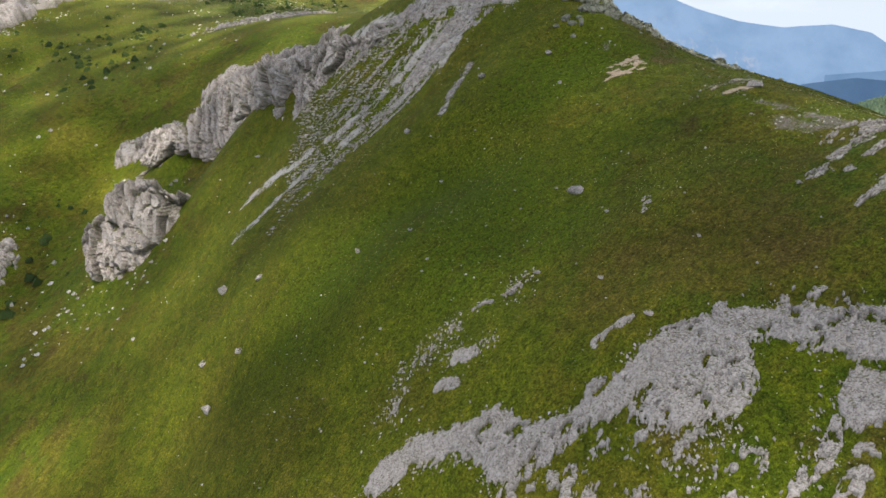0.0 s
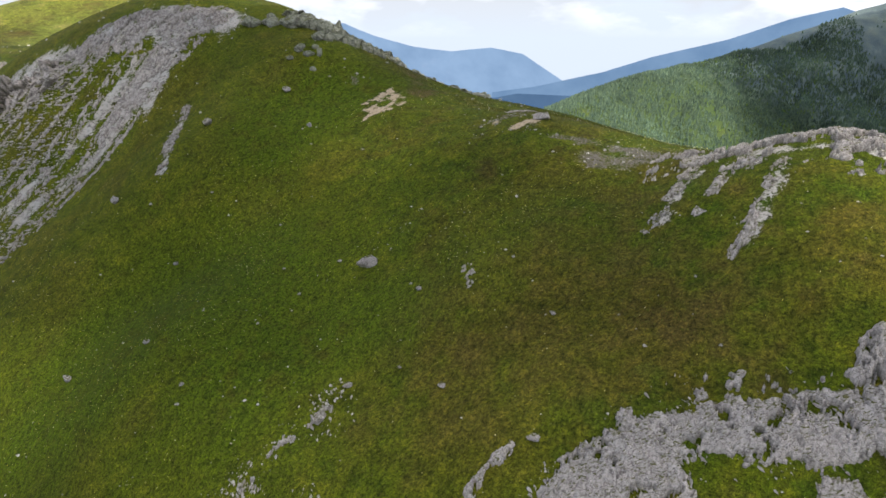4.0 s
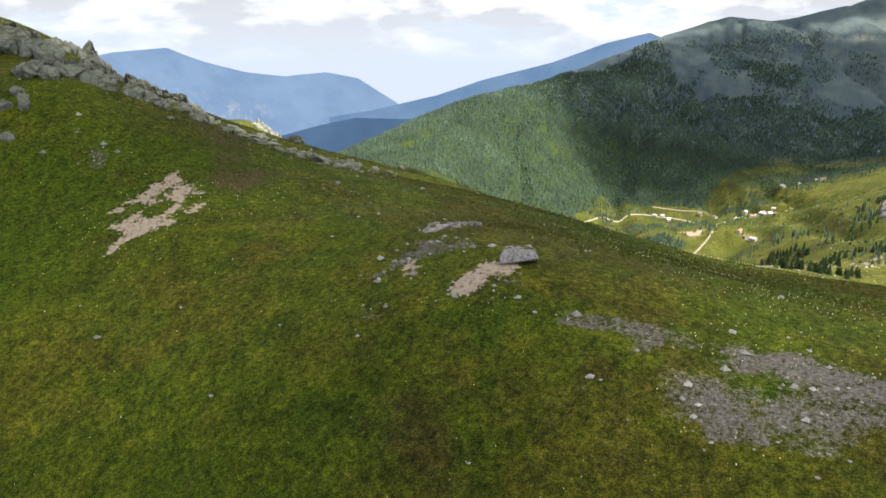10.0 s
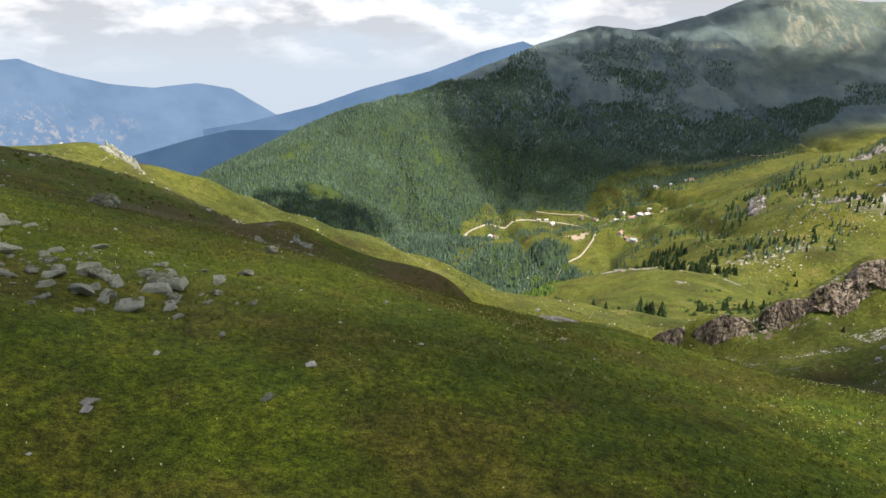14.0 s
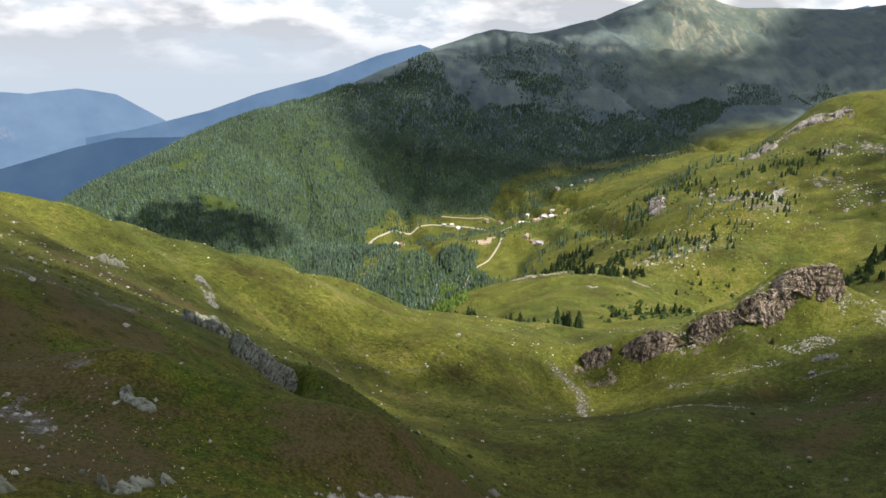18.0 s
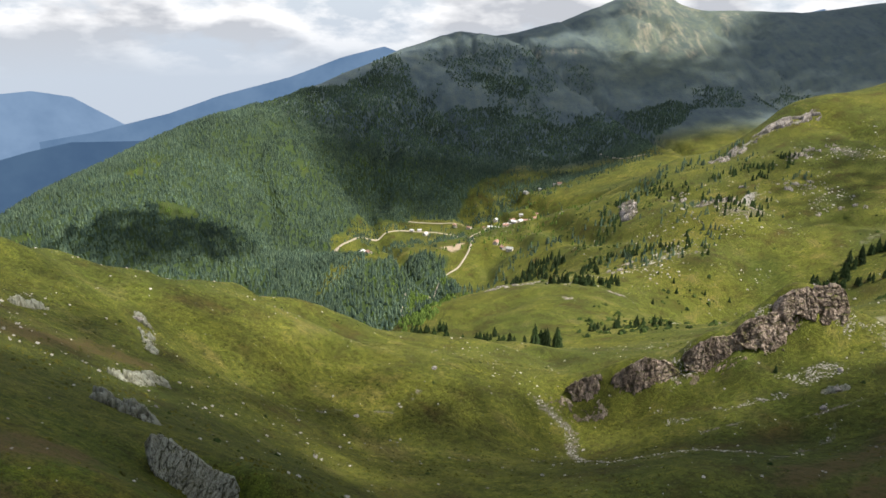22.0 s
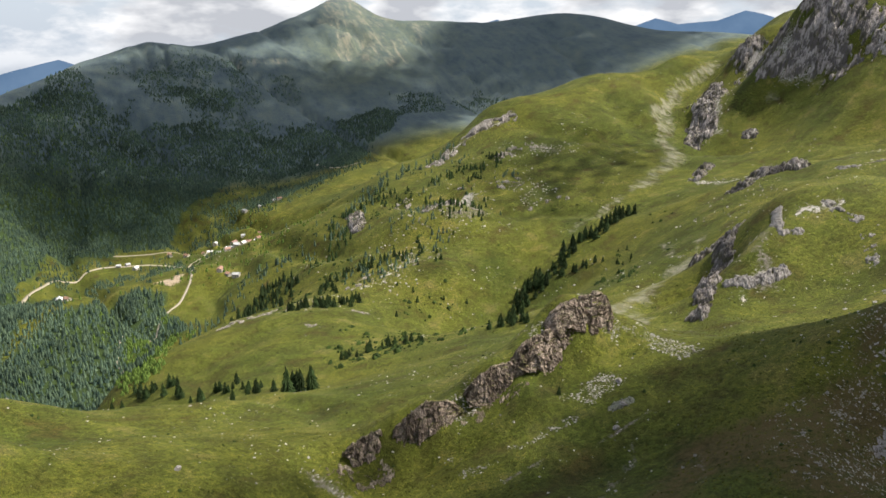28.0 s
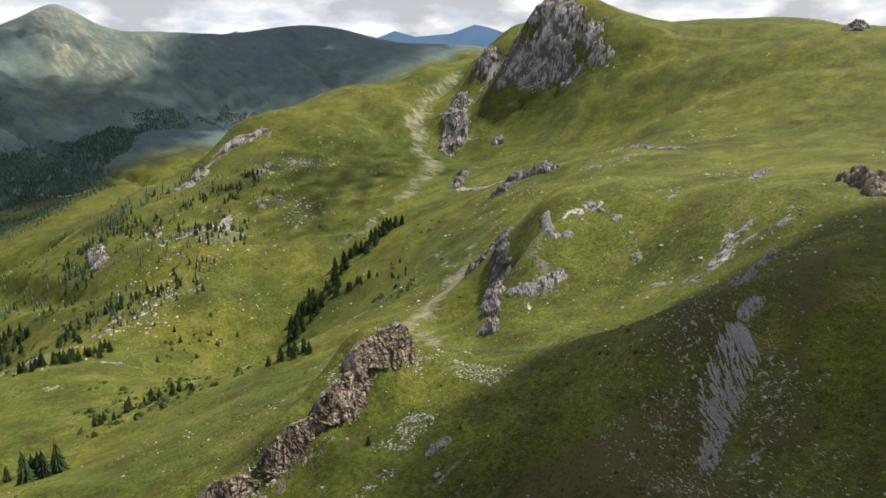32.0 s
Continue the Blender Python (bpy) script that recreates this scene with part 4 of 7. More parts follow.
def stroke_mask(kind, x, y):
    out = np.zeros(np.shape(x))
    for width, line in STROKES[kind]:
        cx, cy = np.array(line).mean(0)
        reach = np.hypot(*(np.array(line) - (cx, cy)).T).max() + width * 2.2
        near = np.hypot(x - cx, y - cy) < reach
        if near.any():
            d, _ = line_distance(x[near], y[near], line)
            d = d + width * (0.75 * fbm(x[near], y[near], width * 1.6, 4, 31) + 0.35 * fbm(x[near], y[near], width * 0.5, 3, 32))
            out[near] = np.maximum(out[near], 1 - smooth(d, width * 0.1, width * 1.5))
    return out * STRENGTH[kind]


def inside(x, y, outline):
    """Metres from the outline of a patch of ground, positive within it."""
    p = np.array(outline, float)
    odd = np.zeros(np.shape(x), bool)
    for (ax, ay), (bx, by) in zip(p, np.roll(p, -1, 0)):
        odd ^= ((ay > y) != (by > y)) & (x < (bx - ax) * (y - ay) / (by - ay + 1e-9) + ax)
    return np.where(odd, 1, -1) * line_distance(x, y, list(map(tuple, p)) + [tuple(p[0])])[0]


FOREST = ((-1000, 930), (-700, 1760), (-330, 1850), (-244, 1868), (-148, 1900), (4, 1920), (182, 1950), (224, 1883), (318, 1876), (403, 1843), (579, 1905), (601, 1843), (474, 1641), (418, 1575), (344, 1632),
          (234, 1632), (169, 1613), (68, 1490), (22, 1385), (-62, 1362), (-147, 1390), (-162, 1354), (-176, 1257), (-152, 1058), (-165, 976), (-190, 900), (-270, 760), (-720, 680))
WEDGE = ((-190, 950), (-125, 1020), (-30, 1066), (-9, 1044), (-17, 1000), (-56, 945), (-52, 880), (-40, 790), (-34, 690), (-110, 690), (-190, 820))
THICKET = ((-56, 945), (-17, 1000), (-4, 990), (20, 936), (2, 860), (-16, 760), (-30, 640), (-60, 640), (-40, 790))


def wood_cover(x, y):
    """How densely spruces stand in the valley and on its far side, from 0 to 1."""
    stray = 34 * fbm(x, y, 120, 4, 23) + 14 * fbm(x, y, 30, 3, 24) + 190 * smooth(y, 1640, 1800) * fbm(x, y, 130, 5, 25)
    gaps = smooth(fbm(x, y, 160, 4, 21), 0.26, 0.42) * smooth(-150 - x - 0.3 * (y - 1300), 0, 80)
    upper = smooth(y - 0.1 * x, 1780, 1880) * smooth(fbm(x, y, 110, 4, 26), 0.12, 0.3)
    far = smooth(inside(x, y, FOREST) + stray, -6 - 60 * smooth(y, 1640, 1800), 8 + 50 * smooth(y, 1640, 1800)) * (1 - 0.8 * gaps) * (1 - upper)
    near = smooth(inside(x, y, WEDGE) + 0.5 * stray, -4, 6)
    brush = smooth(inside(x, y, THICKET) + 0.5 * stray, -4, 6) * smooth(fbm(x, y, 60, 3, 28), -0.02, 0.15)
    return np.clip(np.maximum(np.maximum(far, near), brush), 0, 1)


# ---- the ground ----
XS = axis_steps(-95, 5, 0.55, -2600, 2900, 1.022, 26.0)
YS = axis_steps(15, 120, 0.55, -450, 3400, 1.018, 24.0)
YS = np.unique(np.r_[YS, np.arange(316, 346, 1.4)])
GX, GY = [a.ravel() for a in np.meshgrid(XS, YS)]
GZ = height(GX, GY)
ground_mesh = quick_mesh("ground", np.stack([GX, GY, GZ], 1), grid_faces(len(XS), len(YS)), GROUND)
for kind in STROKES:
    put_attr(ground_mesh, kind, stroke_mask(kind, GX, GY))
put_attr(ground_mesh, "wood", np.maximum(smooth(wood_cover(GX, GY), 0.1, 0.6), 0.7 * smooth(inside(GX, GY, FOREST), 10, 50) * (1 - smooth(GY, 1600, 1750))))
FANS = ((50, ((640, 2290), (600, 2180))), (60, ((700, 2260), (670, 2150))), (50, ((760, 2200), (720, 2110))), (40, ((910, 2375), (860, 2250))), (70, ((690, 2560), (640, 2420))), (60, ((760, 2590), (720, 2400))), (60, ((850, 2560), (800, 2400))), (40, ((600, 2380), (760, 2340))), (30, ((300, 2150), (420, 2160))))
fan = np.zeros(len(GX))
for w, line in FANS:
    fan = np.maximum(fan, 1 - smooth(line_distance(GX, GY, line)[0], 0.2 * w, 1.5 * w))
put_attr(ground_mesh, "fan", fan * 0.5)
put_attr(ground_mesh, "pasture", smooth(GY + 0.25 * np.abs(GX + 20) + 12 * fbm(GX, GY, 40, 3, 27), 130, 230))
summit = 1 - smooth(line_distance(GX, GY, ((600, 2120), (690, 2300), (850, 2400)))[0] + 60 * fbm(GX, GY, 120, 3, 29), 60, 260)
put_attr(ground_mesh, "hazy_alp", smooth(GY - 0.05 * GX, 1560, 1700) * (0.85 - 0.2 * summit))
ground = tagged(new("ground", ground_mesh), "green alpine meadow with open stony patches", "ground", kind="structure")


def on_ground(x, y):
    """The height of the ground's own mesh under a place."""
    i = np.clip(np.searchsorted(XS, x) - 1, 0, len(XS) - 2)
    j = np.clip(np.searchsorted(YS, y) - 1, 0, len(YS) - 2)
    fx, fy = (x - XS[i]) / (XS[i + 1] - XS[i]), (y - YS[j]) / (YS[j + 1] - YS[j])
    Z = GZ.reshape(len(YS), len(XS))
    return (Z[j, i] * (1 - fx) + Z[j, i + 1] * fx) * (1 - fy) + (Z[j + 1, i] * (1 - fx) + Z[j + 1, i + 1] * fx) * fy
# ---- outcrops: bedrock that breaks through the turf ----
def outcrop(name, line, width, rise, block, res, material, label, category="rock outcrop", ragged=0.6, turn=0.0, stretch=1.0, lean=0.0, gaps=0.0, seed=1, jag=0.5, flat=0.0, split=0.0):
    """Jointed rock along a line: blocks of that size, risen above the turf, with broken edges. stretch: how much longer than wide the blocks are."""
    block = block * (1 - 0.4 * flat)
    pts = np.array(line, float)
    lo, hi = pts.min(0) - width * 1.6, pts.max(0) + width * 1.6
    xs, ys = np.arange(lo[0], hi[0], res), np.arange(lo[1], hi[1], res)
    X, Y = [a.ravel() for a in np.meshgrid(xs, ys)]
    d, _ = line_distance(X, Y, line)
    edge = 1 - d / width + ragged * fbm(X, Y, width * 1.1, 5, seed, 0.66)
    c, s = math.cos(turn), math.sin(turn)
    u, v = (X * c + Y * s) / stretch, -X * s + Y * c
    wob = block * 0.5
    u2, v2 = u + wob * fbm(X, Y, block * 2.5, 3, seed + 2), v + wob * fbm(X, Y, block * 2.5, 3, seed + 3)
    joint, ident = cells(u2, v2, block, seed + 5)
    joint2, ident2 = cells(u2 + 3.1, v2, block * 0.42, seed + 6)
    joint3, ident3 = cells(u2 + 5.7, v2, block * 0.18, seed + 7)
    patchy = smooth(fbm(X, Y, block * 2.2, 5, seed + 9, 0.66) + 0.62 - gaps * 1.5, 0.0, 0.14)
    body = smooth(edge + 0.25 * (ident2 - 0.5), 0.04, 0.16) * patchy
    jag = jag * (1 - 0.35 * flat)
    crack = (1 - jag) + jag * smooth(joint, 0.0, 0.10) * (0.45 + 0.55 * smooth(joint2, 0.0, 0.16))
    top = rise * (0.25 + 0.35 * flat + (1 - flat) * 0.55 * ident + flat * 0.16 * ident + (0.32 - 0.24 * flat) * (ident2 - 0.4) + (0.14 - 0.06 * flat) * (ident3 - 0.5)) * crack
    top = top + (0.20 - 0.08 * flat) * rise * fbm(X, Y, block * 1.2, 5, seed + 11, 0.6)
    top = np.maximum(top, 0.05 * rise) * smooth(edge, -0.05, 0.8) ** 0.5
    Z = on_ground(X, Y) + body * top - (1 - body) * (0.25 + 0.12 * rise)
    X2 = X + lean * body * top * 0.6
    f = grid_faces(len(xs), len(ys))
    keep = (body[f] > 0.03).any(1)
    f = f[keep]
    used = np.unique(f)
    remap = np.full(len(X), -1); remap[used] = np.arange(len(used))
    seam = np.maximum(1 - smooth(joint, 0.02, 0.13), 0.75 * (1 - smooth(joint2, 0.02, 0.16)))
    seam = np.maximum(seam * (1 - 0.7 * flat), 1 - smooth(body, 0.3, 0.9))
    if split:
        thing = new(name)
        thing.matrix_basis = pose(pts[0][0], pts[0][1], float(on_ground(pts[0][0], pts[0][1])))
        _, big = cells(u2, v2, split, seed + 15)
        owner = np.round(big[f[:, 0]] * 1e6).astype(int)
        shift = -np.array(thing.matrix_basis.translation)
        for k in np.unique(owner):
            cell = f[owner == k]
            lab = np.arange(len(X))
            while True:                                   # faces that hang together make one block
                low = lab[cell].min(1)
                before = lab[cell].copy()
                np.minimum.at(lab, cell.ravel(), np.repeat(low, 4))
                lab = lab[lab]
                if (lab[cell] == before).all():
                    break
            for root in np.unique(lab[cell[:, 0]]):
                own = cell[lab[cell[:, 0]] == root]
                if len(own) < 20:
                    continue
                mine = np.unique(own)
                at = np.full(len(X), -1); at[mine] = np.arange(len(mine))
                piece = quick_mesh("rock_block", np.stack([X2, Y, Z], 1)[mine] + shift, at[own], material, False)
                put_attr(piece, "seam", seam[mine])
                part("rock_block", piece, thing)
        return tagged(thing, label, category)
    me = quick_mesh(name, np.stack([X2, Y, Z], 1)[used], remap[f], material, False)
    put_attr(me, "seam", seam[used])
    return tagged(new(name, me), label, category, kind="stuff" if gaps >= 0.3 else "")


def rock_mesh(name, seed, material, squash=(1, 1, 1), detail=3, rough=0.35, facet=5):
    """A boulder: a ball cut by random planes and broken up by noise."""
    rng = random.Random(seed)
    bm = bmesh.new()
    bmesh.ops.create_icosphere(bm, subdivisions=detail, radius=1.0)
    planes = []
    for _ in range(facet):
        n = Vector((rng.uniform(-1, 1), rng.uniform(-1, 1), rng.uniform(-0.6, 1))).normalized()
        planes.append((n, rng.uniform(0.55, 0.85)))
    for v in bm.verts:
        p = v.co.copy()
        for n, d in planes:
            over = p.dot(n) - d
            if over > 0:
                p -= n * over * 0.92
        k = noise.fractal(p * 1.7 + Vector((seed, 0, 0)), 1.0, 2.0, 4) * rough
        p *= 1 + k * 0.5
        v.co = Vector((p.x * squash[0], p.y * squash[1], p.z * squash[2]))
    me = bpy.data.meshes.new(name)
    bm.to_mesh(me); bm.free()
    me.materials.append(material)
    return me


def boulder(name, mesh, x, y, size, label, turn=0.0, tilt=0.0, sink=0.35, category="boulder", group=""):
    ob = new(name, mesh)
    zs = [v.co.z for v in mesh.vertices]
    z = float(on_ground(np.array(x), np.array(y)))
    ob.matrix_basis = pose(x, y, z - min(zs) * size * (1 - sink) * 0.9, tilt, tilt * 0.5, turn) @ Matrix.Diagonal((size, size, size, 1))
    return tagged(ob, label, category, group)


def rock_wall(name, top, foot, block, res, material, label, group="", back=3.0, bulge=0.55, seed=1, stretch=0.7, ragged=0.5, tilt=0.0):
    """A steep rock face between two lines of (x, y, z): jointed blocks pushed in and out, a broken rim, and a crown that sinks back into the turf."""
    def along(line, n):
        p = np.array(line, float)
        d = np.r_[0, np.cumsum(np.linalg.norm(np.diff(p, axis=0), axis=1))]
        t = np.linspace(0, d[-1], n)
        return np.stack([np.interp(t, d, p[:, k]) for k in range(3)], 1), d[-1]
    length = along(top, 2)[1]
    n = max(8, int(length / res))
    (hi, _), (lo, _) = along(top, n), along(foot, n)
    tall = float(np.linalg.norm(hi - lo, axis=1).mean())
    rows_face, rows_back = max(6, int((tall + block) / res)), max(4, int(back / res))
    way = np.gradient(hi[:, :2], axis=0)
    way /= np.linalg.norm(way, axis=1)[:, None] + 1e-9
    out = np.stack([way[:, 1], -way[:, 0]], 1)
    if ((lo - hi)[:, :2] * out).sum() < 0:
        out = -out
    out3 = np.column_stack([out, np.zeros(n)])
    a = np.linspace(0, length, n)
    P, A, B, E = [], [], [], []
    for k in range(rows_back, 0, -1):
        w = k / rows_back
        P.append(hi - out3 * back * w - np.array((0, 0, 0.15 * back * w + 1.3 * block * w ** 4)))
        A.append(a); B.append(np.full(n, -back * w)); E.append(np.full(n, back * (1 - w)))
    for k in range(rows_face):
        v = k / (rows_face - 1) * (1 + block / tall)
        P.append(hi + (lo - hi) * v)
        A.append(a); B.append(np.full(n, v * tall)); E.append(np.full(n, tall + block - v * tall))
    P, A, B, E = np.array(P), np.array(A), np.array(B), np.array(E)
    u, v = A + tilt * B, B * stretch
    wob = 0.45 * block
    u2, v2 = u + wob * fbm(A, B, block * 2.2, 3, seed + 2), v + wob * fbm(A, B, block * 2.2, 3, seed + 3)
    j1, i1 = cells(u2, v2, block, seed + 5)
    j2, i2 = cells(u2 + 3.1, v2 * 1.3, block * 0.4, seed + 6)
    j3, i3 = cells(u2 + 5.7, v2, block * 0.17, seed + 7)
    push = bulge * block * (0.9 * (i1 - 0.4) + 0.45 * (i2 - 0.5) + 0.20 * (i3 - 0.5) + 0.8 * fbm(A, B, block * 3, 4, seed + 8))
    push -= bulge * block * (0.5 * (1 - smooth(j1, 0, 0.14)) + 0.22 * (1 - smooth(j2, 0, 0.18)))
    edge = np.minimum(np.minimum(A, length - A), E) + ragged * block * 1.6 * fbm(A, B, block * 1.5, 4, seed + 9, 0.62)
    push -= (1 - smooth(edge, 0.0, 0.9 * block)) * 1.6 * block
    face = smooth(B, -0.3 * block, 0.4 * block)
    lift = (0.5 + 0.5 * (1 - face)) * push * np.where(B < 0.6 * block, 1.0, 0.25)
    P = P + out3[None] * (push * (0.35 + 0.65 * face))[..., None]
    P[..., 2] += lift
    seam = np.maximum(1 - smooth(j1, 0.02, 0.12), 0.7 * (1 - smooth(j2, 0.02, 0.16)))
    me = quick_mesh(name, P.reshape(-1, 3), grid_faces(n, rows_back + rows_face), material, False)
    put_attr(me, "seam", seam.ravel())
    return tagged(new(name, me), label, "rock outcrop", group)


# the crags below the first slope
CRAG = dict(res=0.075, material=LIMESTONE, turn=2.2, stretch=2.4, flat=1.0)
outcrop("limestone_crag", ((-35, 20), (-32.5, 22.6), (-29, 24.2), (-26.5, 24.4)), 1.5, 0.5, 0.7, label="jagged pale limestone crag with deep joints on the slope", seed=4, gaps=0.20, ragged=0.8, split=1.6, **CRAG)
outcrop("limestone_crag", ((-26.4, 23.4), (-24.2, 26.2), (-22.6, 29.2), (-21.4, 31.2)), 1.25, 0.6, 0.55, label="pale limestone belt split into upright ribs", seed=14, gaps=0.18, ragged=0.7, split=1.6, **CRAG)
outcrop("limestone_crag", ((-21.4, 31.2), (-19.6, 32.4), (-18.6, 30.8), (-19.8, 29.6)), 2.2, 0.5, 0.5, label="broad pale limestone face with fine cracks", seed=24, gaps=0.16, ragged=0.6, split=1.6, **CRAG)
outcrop("limestone_crag", ((-20, 33.8), (-17.9, 34.5), (-14, 35.6), (-11.4, 36.6)), 1.3, 0.5, 0.5, label="low pale limestone band along the slope", seed=34, gaps=0.20, ragged=0.8, split=1.6, **CRAG)
outcrop("limestone_crag", ((-10.6, 38.9), (-8.8, 38.0), (-6.0, 39.0), (-3, 41)), 2.0, 0.9, 0.75, label="massive pale limestone crag with cracked faces", seed=44, gaps=0.12, ragged=0.6, split=1.6, **CRAG)
outcrop("limestone_crag", ((-8.4, 36.6), (-6.6, 36.4), (-4, 36.5)), 1.0, 0.6, 0.6, label="pale cracked limestone ledge", seed=46, gaps=0.2, ragged=0.7, split=1.6, **CRAG)
outcrop("limestone_crag", ((-11.8, 33.2), (-9.3, 33.6), (-7.0, 33.7)), 1.35, 0.5, 0.55, label="flat pale limestone face flush with the slope", seed=54, gaps=0.14, ragged=0.6, split=1.6, **CRAG)
outcrop("limestone_streak", ((-12.3, 31.8), (-12.0, 30.2), (-12.6, 28.4)), 0.45, 0.3, 0.4, label="streak of broken limestone running down the slope", seed=64, gaps=0.3, **CRAG)
outcrop("limestone_streak", ((-10.7, 31.2), (-10.4, 29.2), (-11, 27)), 0.6, 0.3, 0.4, label="streak of broken limestone running down the slope", seed=66, gaps=0.36, **CRAG)
outcrop("limestone_streak", ((-7.5, 31.6), (-6, 30), (-5, 27.5)), 1.2, 0.4, 0.5, label="crumbled pale limestone between tufts of grass", seed=68, gaps=0.42, **CRAG)
outcrop("limestone_streak", ((-21.3, 27), (-18.1, 28.4), (-14.7, 28.2)), 1.5, 0.35, 0.45, label="crumbled pale limestone between tufts of grass", seed=72, gaps=0.48, **CRAG)
outcrop("limestone_streak", ((-24, 22.5), (-19, 24.6), (-13, 24.5)), 1.6, 0.4, 0.5, label="low broken limestone half sunk in turf", seed=74, gaps=0.42, **CRAG)
outcrop("limestone_rib", ((-38.2, 22.5), (-40.2, 26), (-38.8, 31), (-37.0, 34)), 0.5, 0.3, 0.4, label="thin line of limestone shards on grass", seed=76, gaps=0.5, **CRAG)
outcrop("limestone_rib", ((-36.4, 27.6), (-34.9, 28)), 0.75, 0.35, 0.5, label="small pale limestone rib in the turf", seed=78, gaps=0.26, **CRAG)
outcrop("limestone_rib", ((-35.9, 25.6), (-34.6, 26)), 0.5, 0.35, 0.5, label="small pale limestone rib in the turf", seed=80, gaps=0.2, **CRAG)
outcrop("limestone_rib", ((-26.2, 30.4), (-25.4, 32.2)), 0.45, 0.35, 0.4, label="small pale limestone rib in the turf", seed=82, gaps=0.34, **CRAG)
outcrop("limestone_rib", ((-19, 36.2), (-15, 37.3), (-12.6, 38.0)), 0.7, 0.35, 0.5, label="scattered limestone shards above the crag", seed=86, gaps=0.52, **CRAG)
outcrop("limestone_rib", ((-33.4, 42.8), (-32.4, 41.9)), 0.55, 0.22, 0.3, label="pair of pale rocks flush with the grass", seed=88, gaps=0.46, **CRAG)
# the knob on the ridge
outcrop("ridge_outcrop", ((-21.4, 53.4), (-17, 52.6), (-13, 52.6), (-6, 54.6)), 3.6, 0.6, 0.7, 0.08, LIMESTONE, "grey limestone hump capping the ridge", turn=1.1, stretch=2.0, seed=84, gaps=0.42, flat=0.7, split=2.0)
outcrop("limestone_streak", ((-22.5, 52.5), (-23.4, 46.5)), 0.5, 0.25, 0.35, 0.08, LIMESTONE, "streak of broken limestone running down the slope", turn=1.5, stretch=2.0, seed=94, gaps=0.34)
outcrop("limestone_streak", ((-17.5, 50.5), (-18.4, 43.8)), 0.5, 0.25, 0.35, 0.08, LIMESTONE, "streak of broken limestone running down the slope", turn=1.5, stretch=2.0, seed=95, gaps=0.34)
outcrop("limestone_streak", ((-20.2, 51), (-21, 47.5)), 0.5, 0.35, 0.5, 0.1, LIMESTONE, "streak of broken limestone running down the slope", turn=1.5, stretch=2.0, seed=96, gaps=0.3)
# slabs of the northern ridge
strip = random.Random(3)
for k in range(26):
    x0, y0, x1, y1 = -78.5 - 0.78 * k, 67.5 - 0.32 * k, -84.0 - 1.0 * k, 33.0 + 0.75 * k
    bend = strip.uniform(-1.0, 1.0)
    a = strip.uniform(0.0, 0.4)
    b = a + strip.uniform(0.3, 0.65)
    line = [(x0 + (x1 - x0) * t + bend * math.sin(3.1 * t), y0 + (y1 - y0) * t) for t in (a, a + (b - a) * 0.33, a + (b - a) * 0.66, b)]
    outcrop("limestone_slab", line, strip.uniform(0.2, 0.42), strip.uniform(0.16, 0.36), 0.4, 0.10, SLAB, "tilted grey limestone slabs in a long narrow strip", turn=1.3, stretch=3.5, seed=100 + 7 * k, gaps=strip.uniform(0.28, 0.44), ragged=0.9, flat=0.6)
outcrop("limestone_slab", ((-93, 62), (-86, 66), (-80, 68.5)), 2.4, 0.6, 0.5, 0.1, SLAB, "broad grey limestone slabs under the ridge crest", turn=1.2, stretch=3.0, seed=230, gaps=0.3, flat=0.7)
outcrop("limestone_slab", ((-84, 56), (-82, 61), (-80, 66)), 2.2, 0.45, 0.45, 0.1, SLAB, "grey limestone slabs and rubble on the slope", turn=1.2, stretch=3.0, seed=237, gaps=0.36, flat=0.7)
outcrop("limestone_slab", ((-73.4, 57.5), (-70.5, 53), (-67.2, 48.6)), 0.8, 0.35, 0.5, 0.11, SLAB, "short strip of grey rubble in the grass", turn=0.3, stretch=2.0, seed=244, gaps=0.36)
outcrop("cliff_band", ((-190, 66), (-176, 64), (-168, 72), (-160, 84)), 6.5, 6.0, 3.4, 0.4, SLAB, "long pale limestone cliff band across the flank", turn=1.2, stretch=2.0, seed=160, gaps=0.0, split=6.0)
outcrop("flank_outcrop", ((-202, 43), (-194, 52)), 4.5, 4.0, 3.0, 0.5, SLAB, "dark grey outcrop on the grassy flank", seed=175, stretch=1.5)
outcrop("flank_outcrop", ((-190, 8), (-180, 2)), 5, 4.0, 3.0, 0.5, SLAB, "pale outcrop on the grassy flank", seed=178, stretch=1.5, gaps=0.2)
outcrop("flank_outcrop", ((-420, 60), (-380, 20), (-360, -20)), 22, 18.0, 12.0, 2.0, SLAB, "grey rock wall high on the far flank", seed=181, stretch=1.6)
outcrop("flank_outcrop", ((-270, 90), (-255, 105), (-235, 120)), 6, 2.0, 3.0, 0.7, SLAB, "strip of pale scree and slabs on the far flank", seed=183, stretch=2.6, turn=1.0, gaps=0.3)
# rocks on the ridge's shoulder
outcrop("ridge_crag", ((-71, 77.5), (-67, 78.5), (-63, 78), (-60.5, 77)), 1.0, 1.0, 1.0, 0.12, LICHEN, "dark blocks along the skyline of the ridge", seed=210, stretch=1.2, gaps=0.34)
outcrop("ridge_crag", ((-39.9, 63.4), (-38.4, 64.6)), 0.8, 0.25, 0.4, 0.07, LIMESTONE, "crumbled pale bedrock showing through the turf", seed=222, gaps=0.4, flat=1.0)
outcrop("skyline_rock", ((-160, 245), (-155, 247)), 3.0, 3.0, 2.4, 0.3, LICHEN, "grey rock standing on the grassy skyline", seed=235)
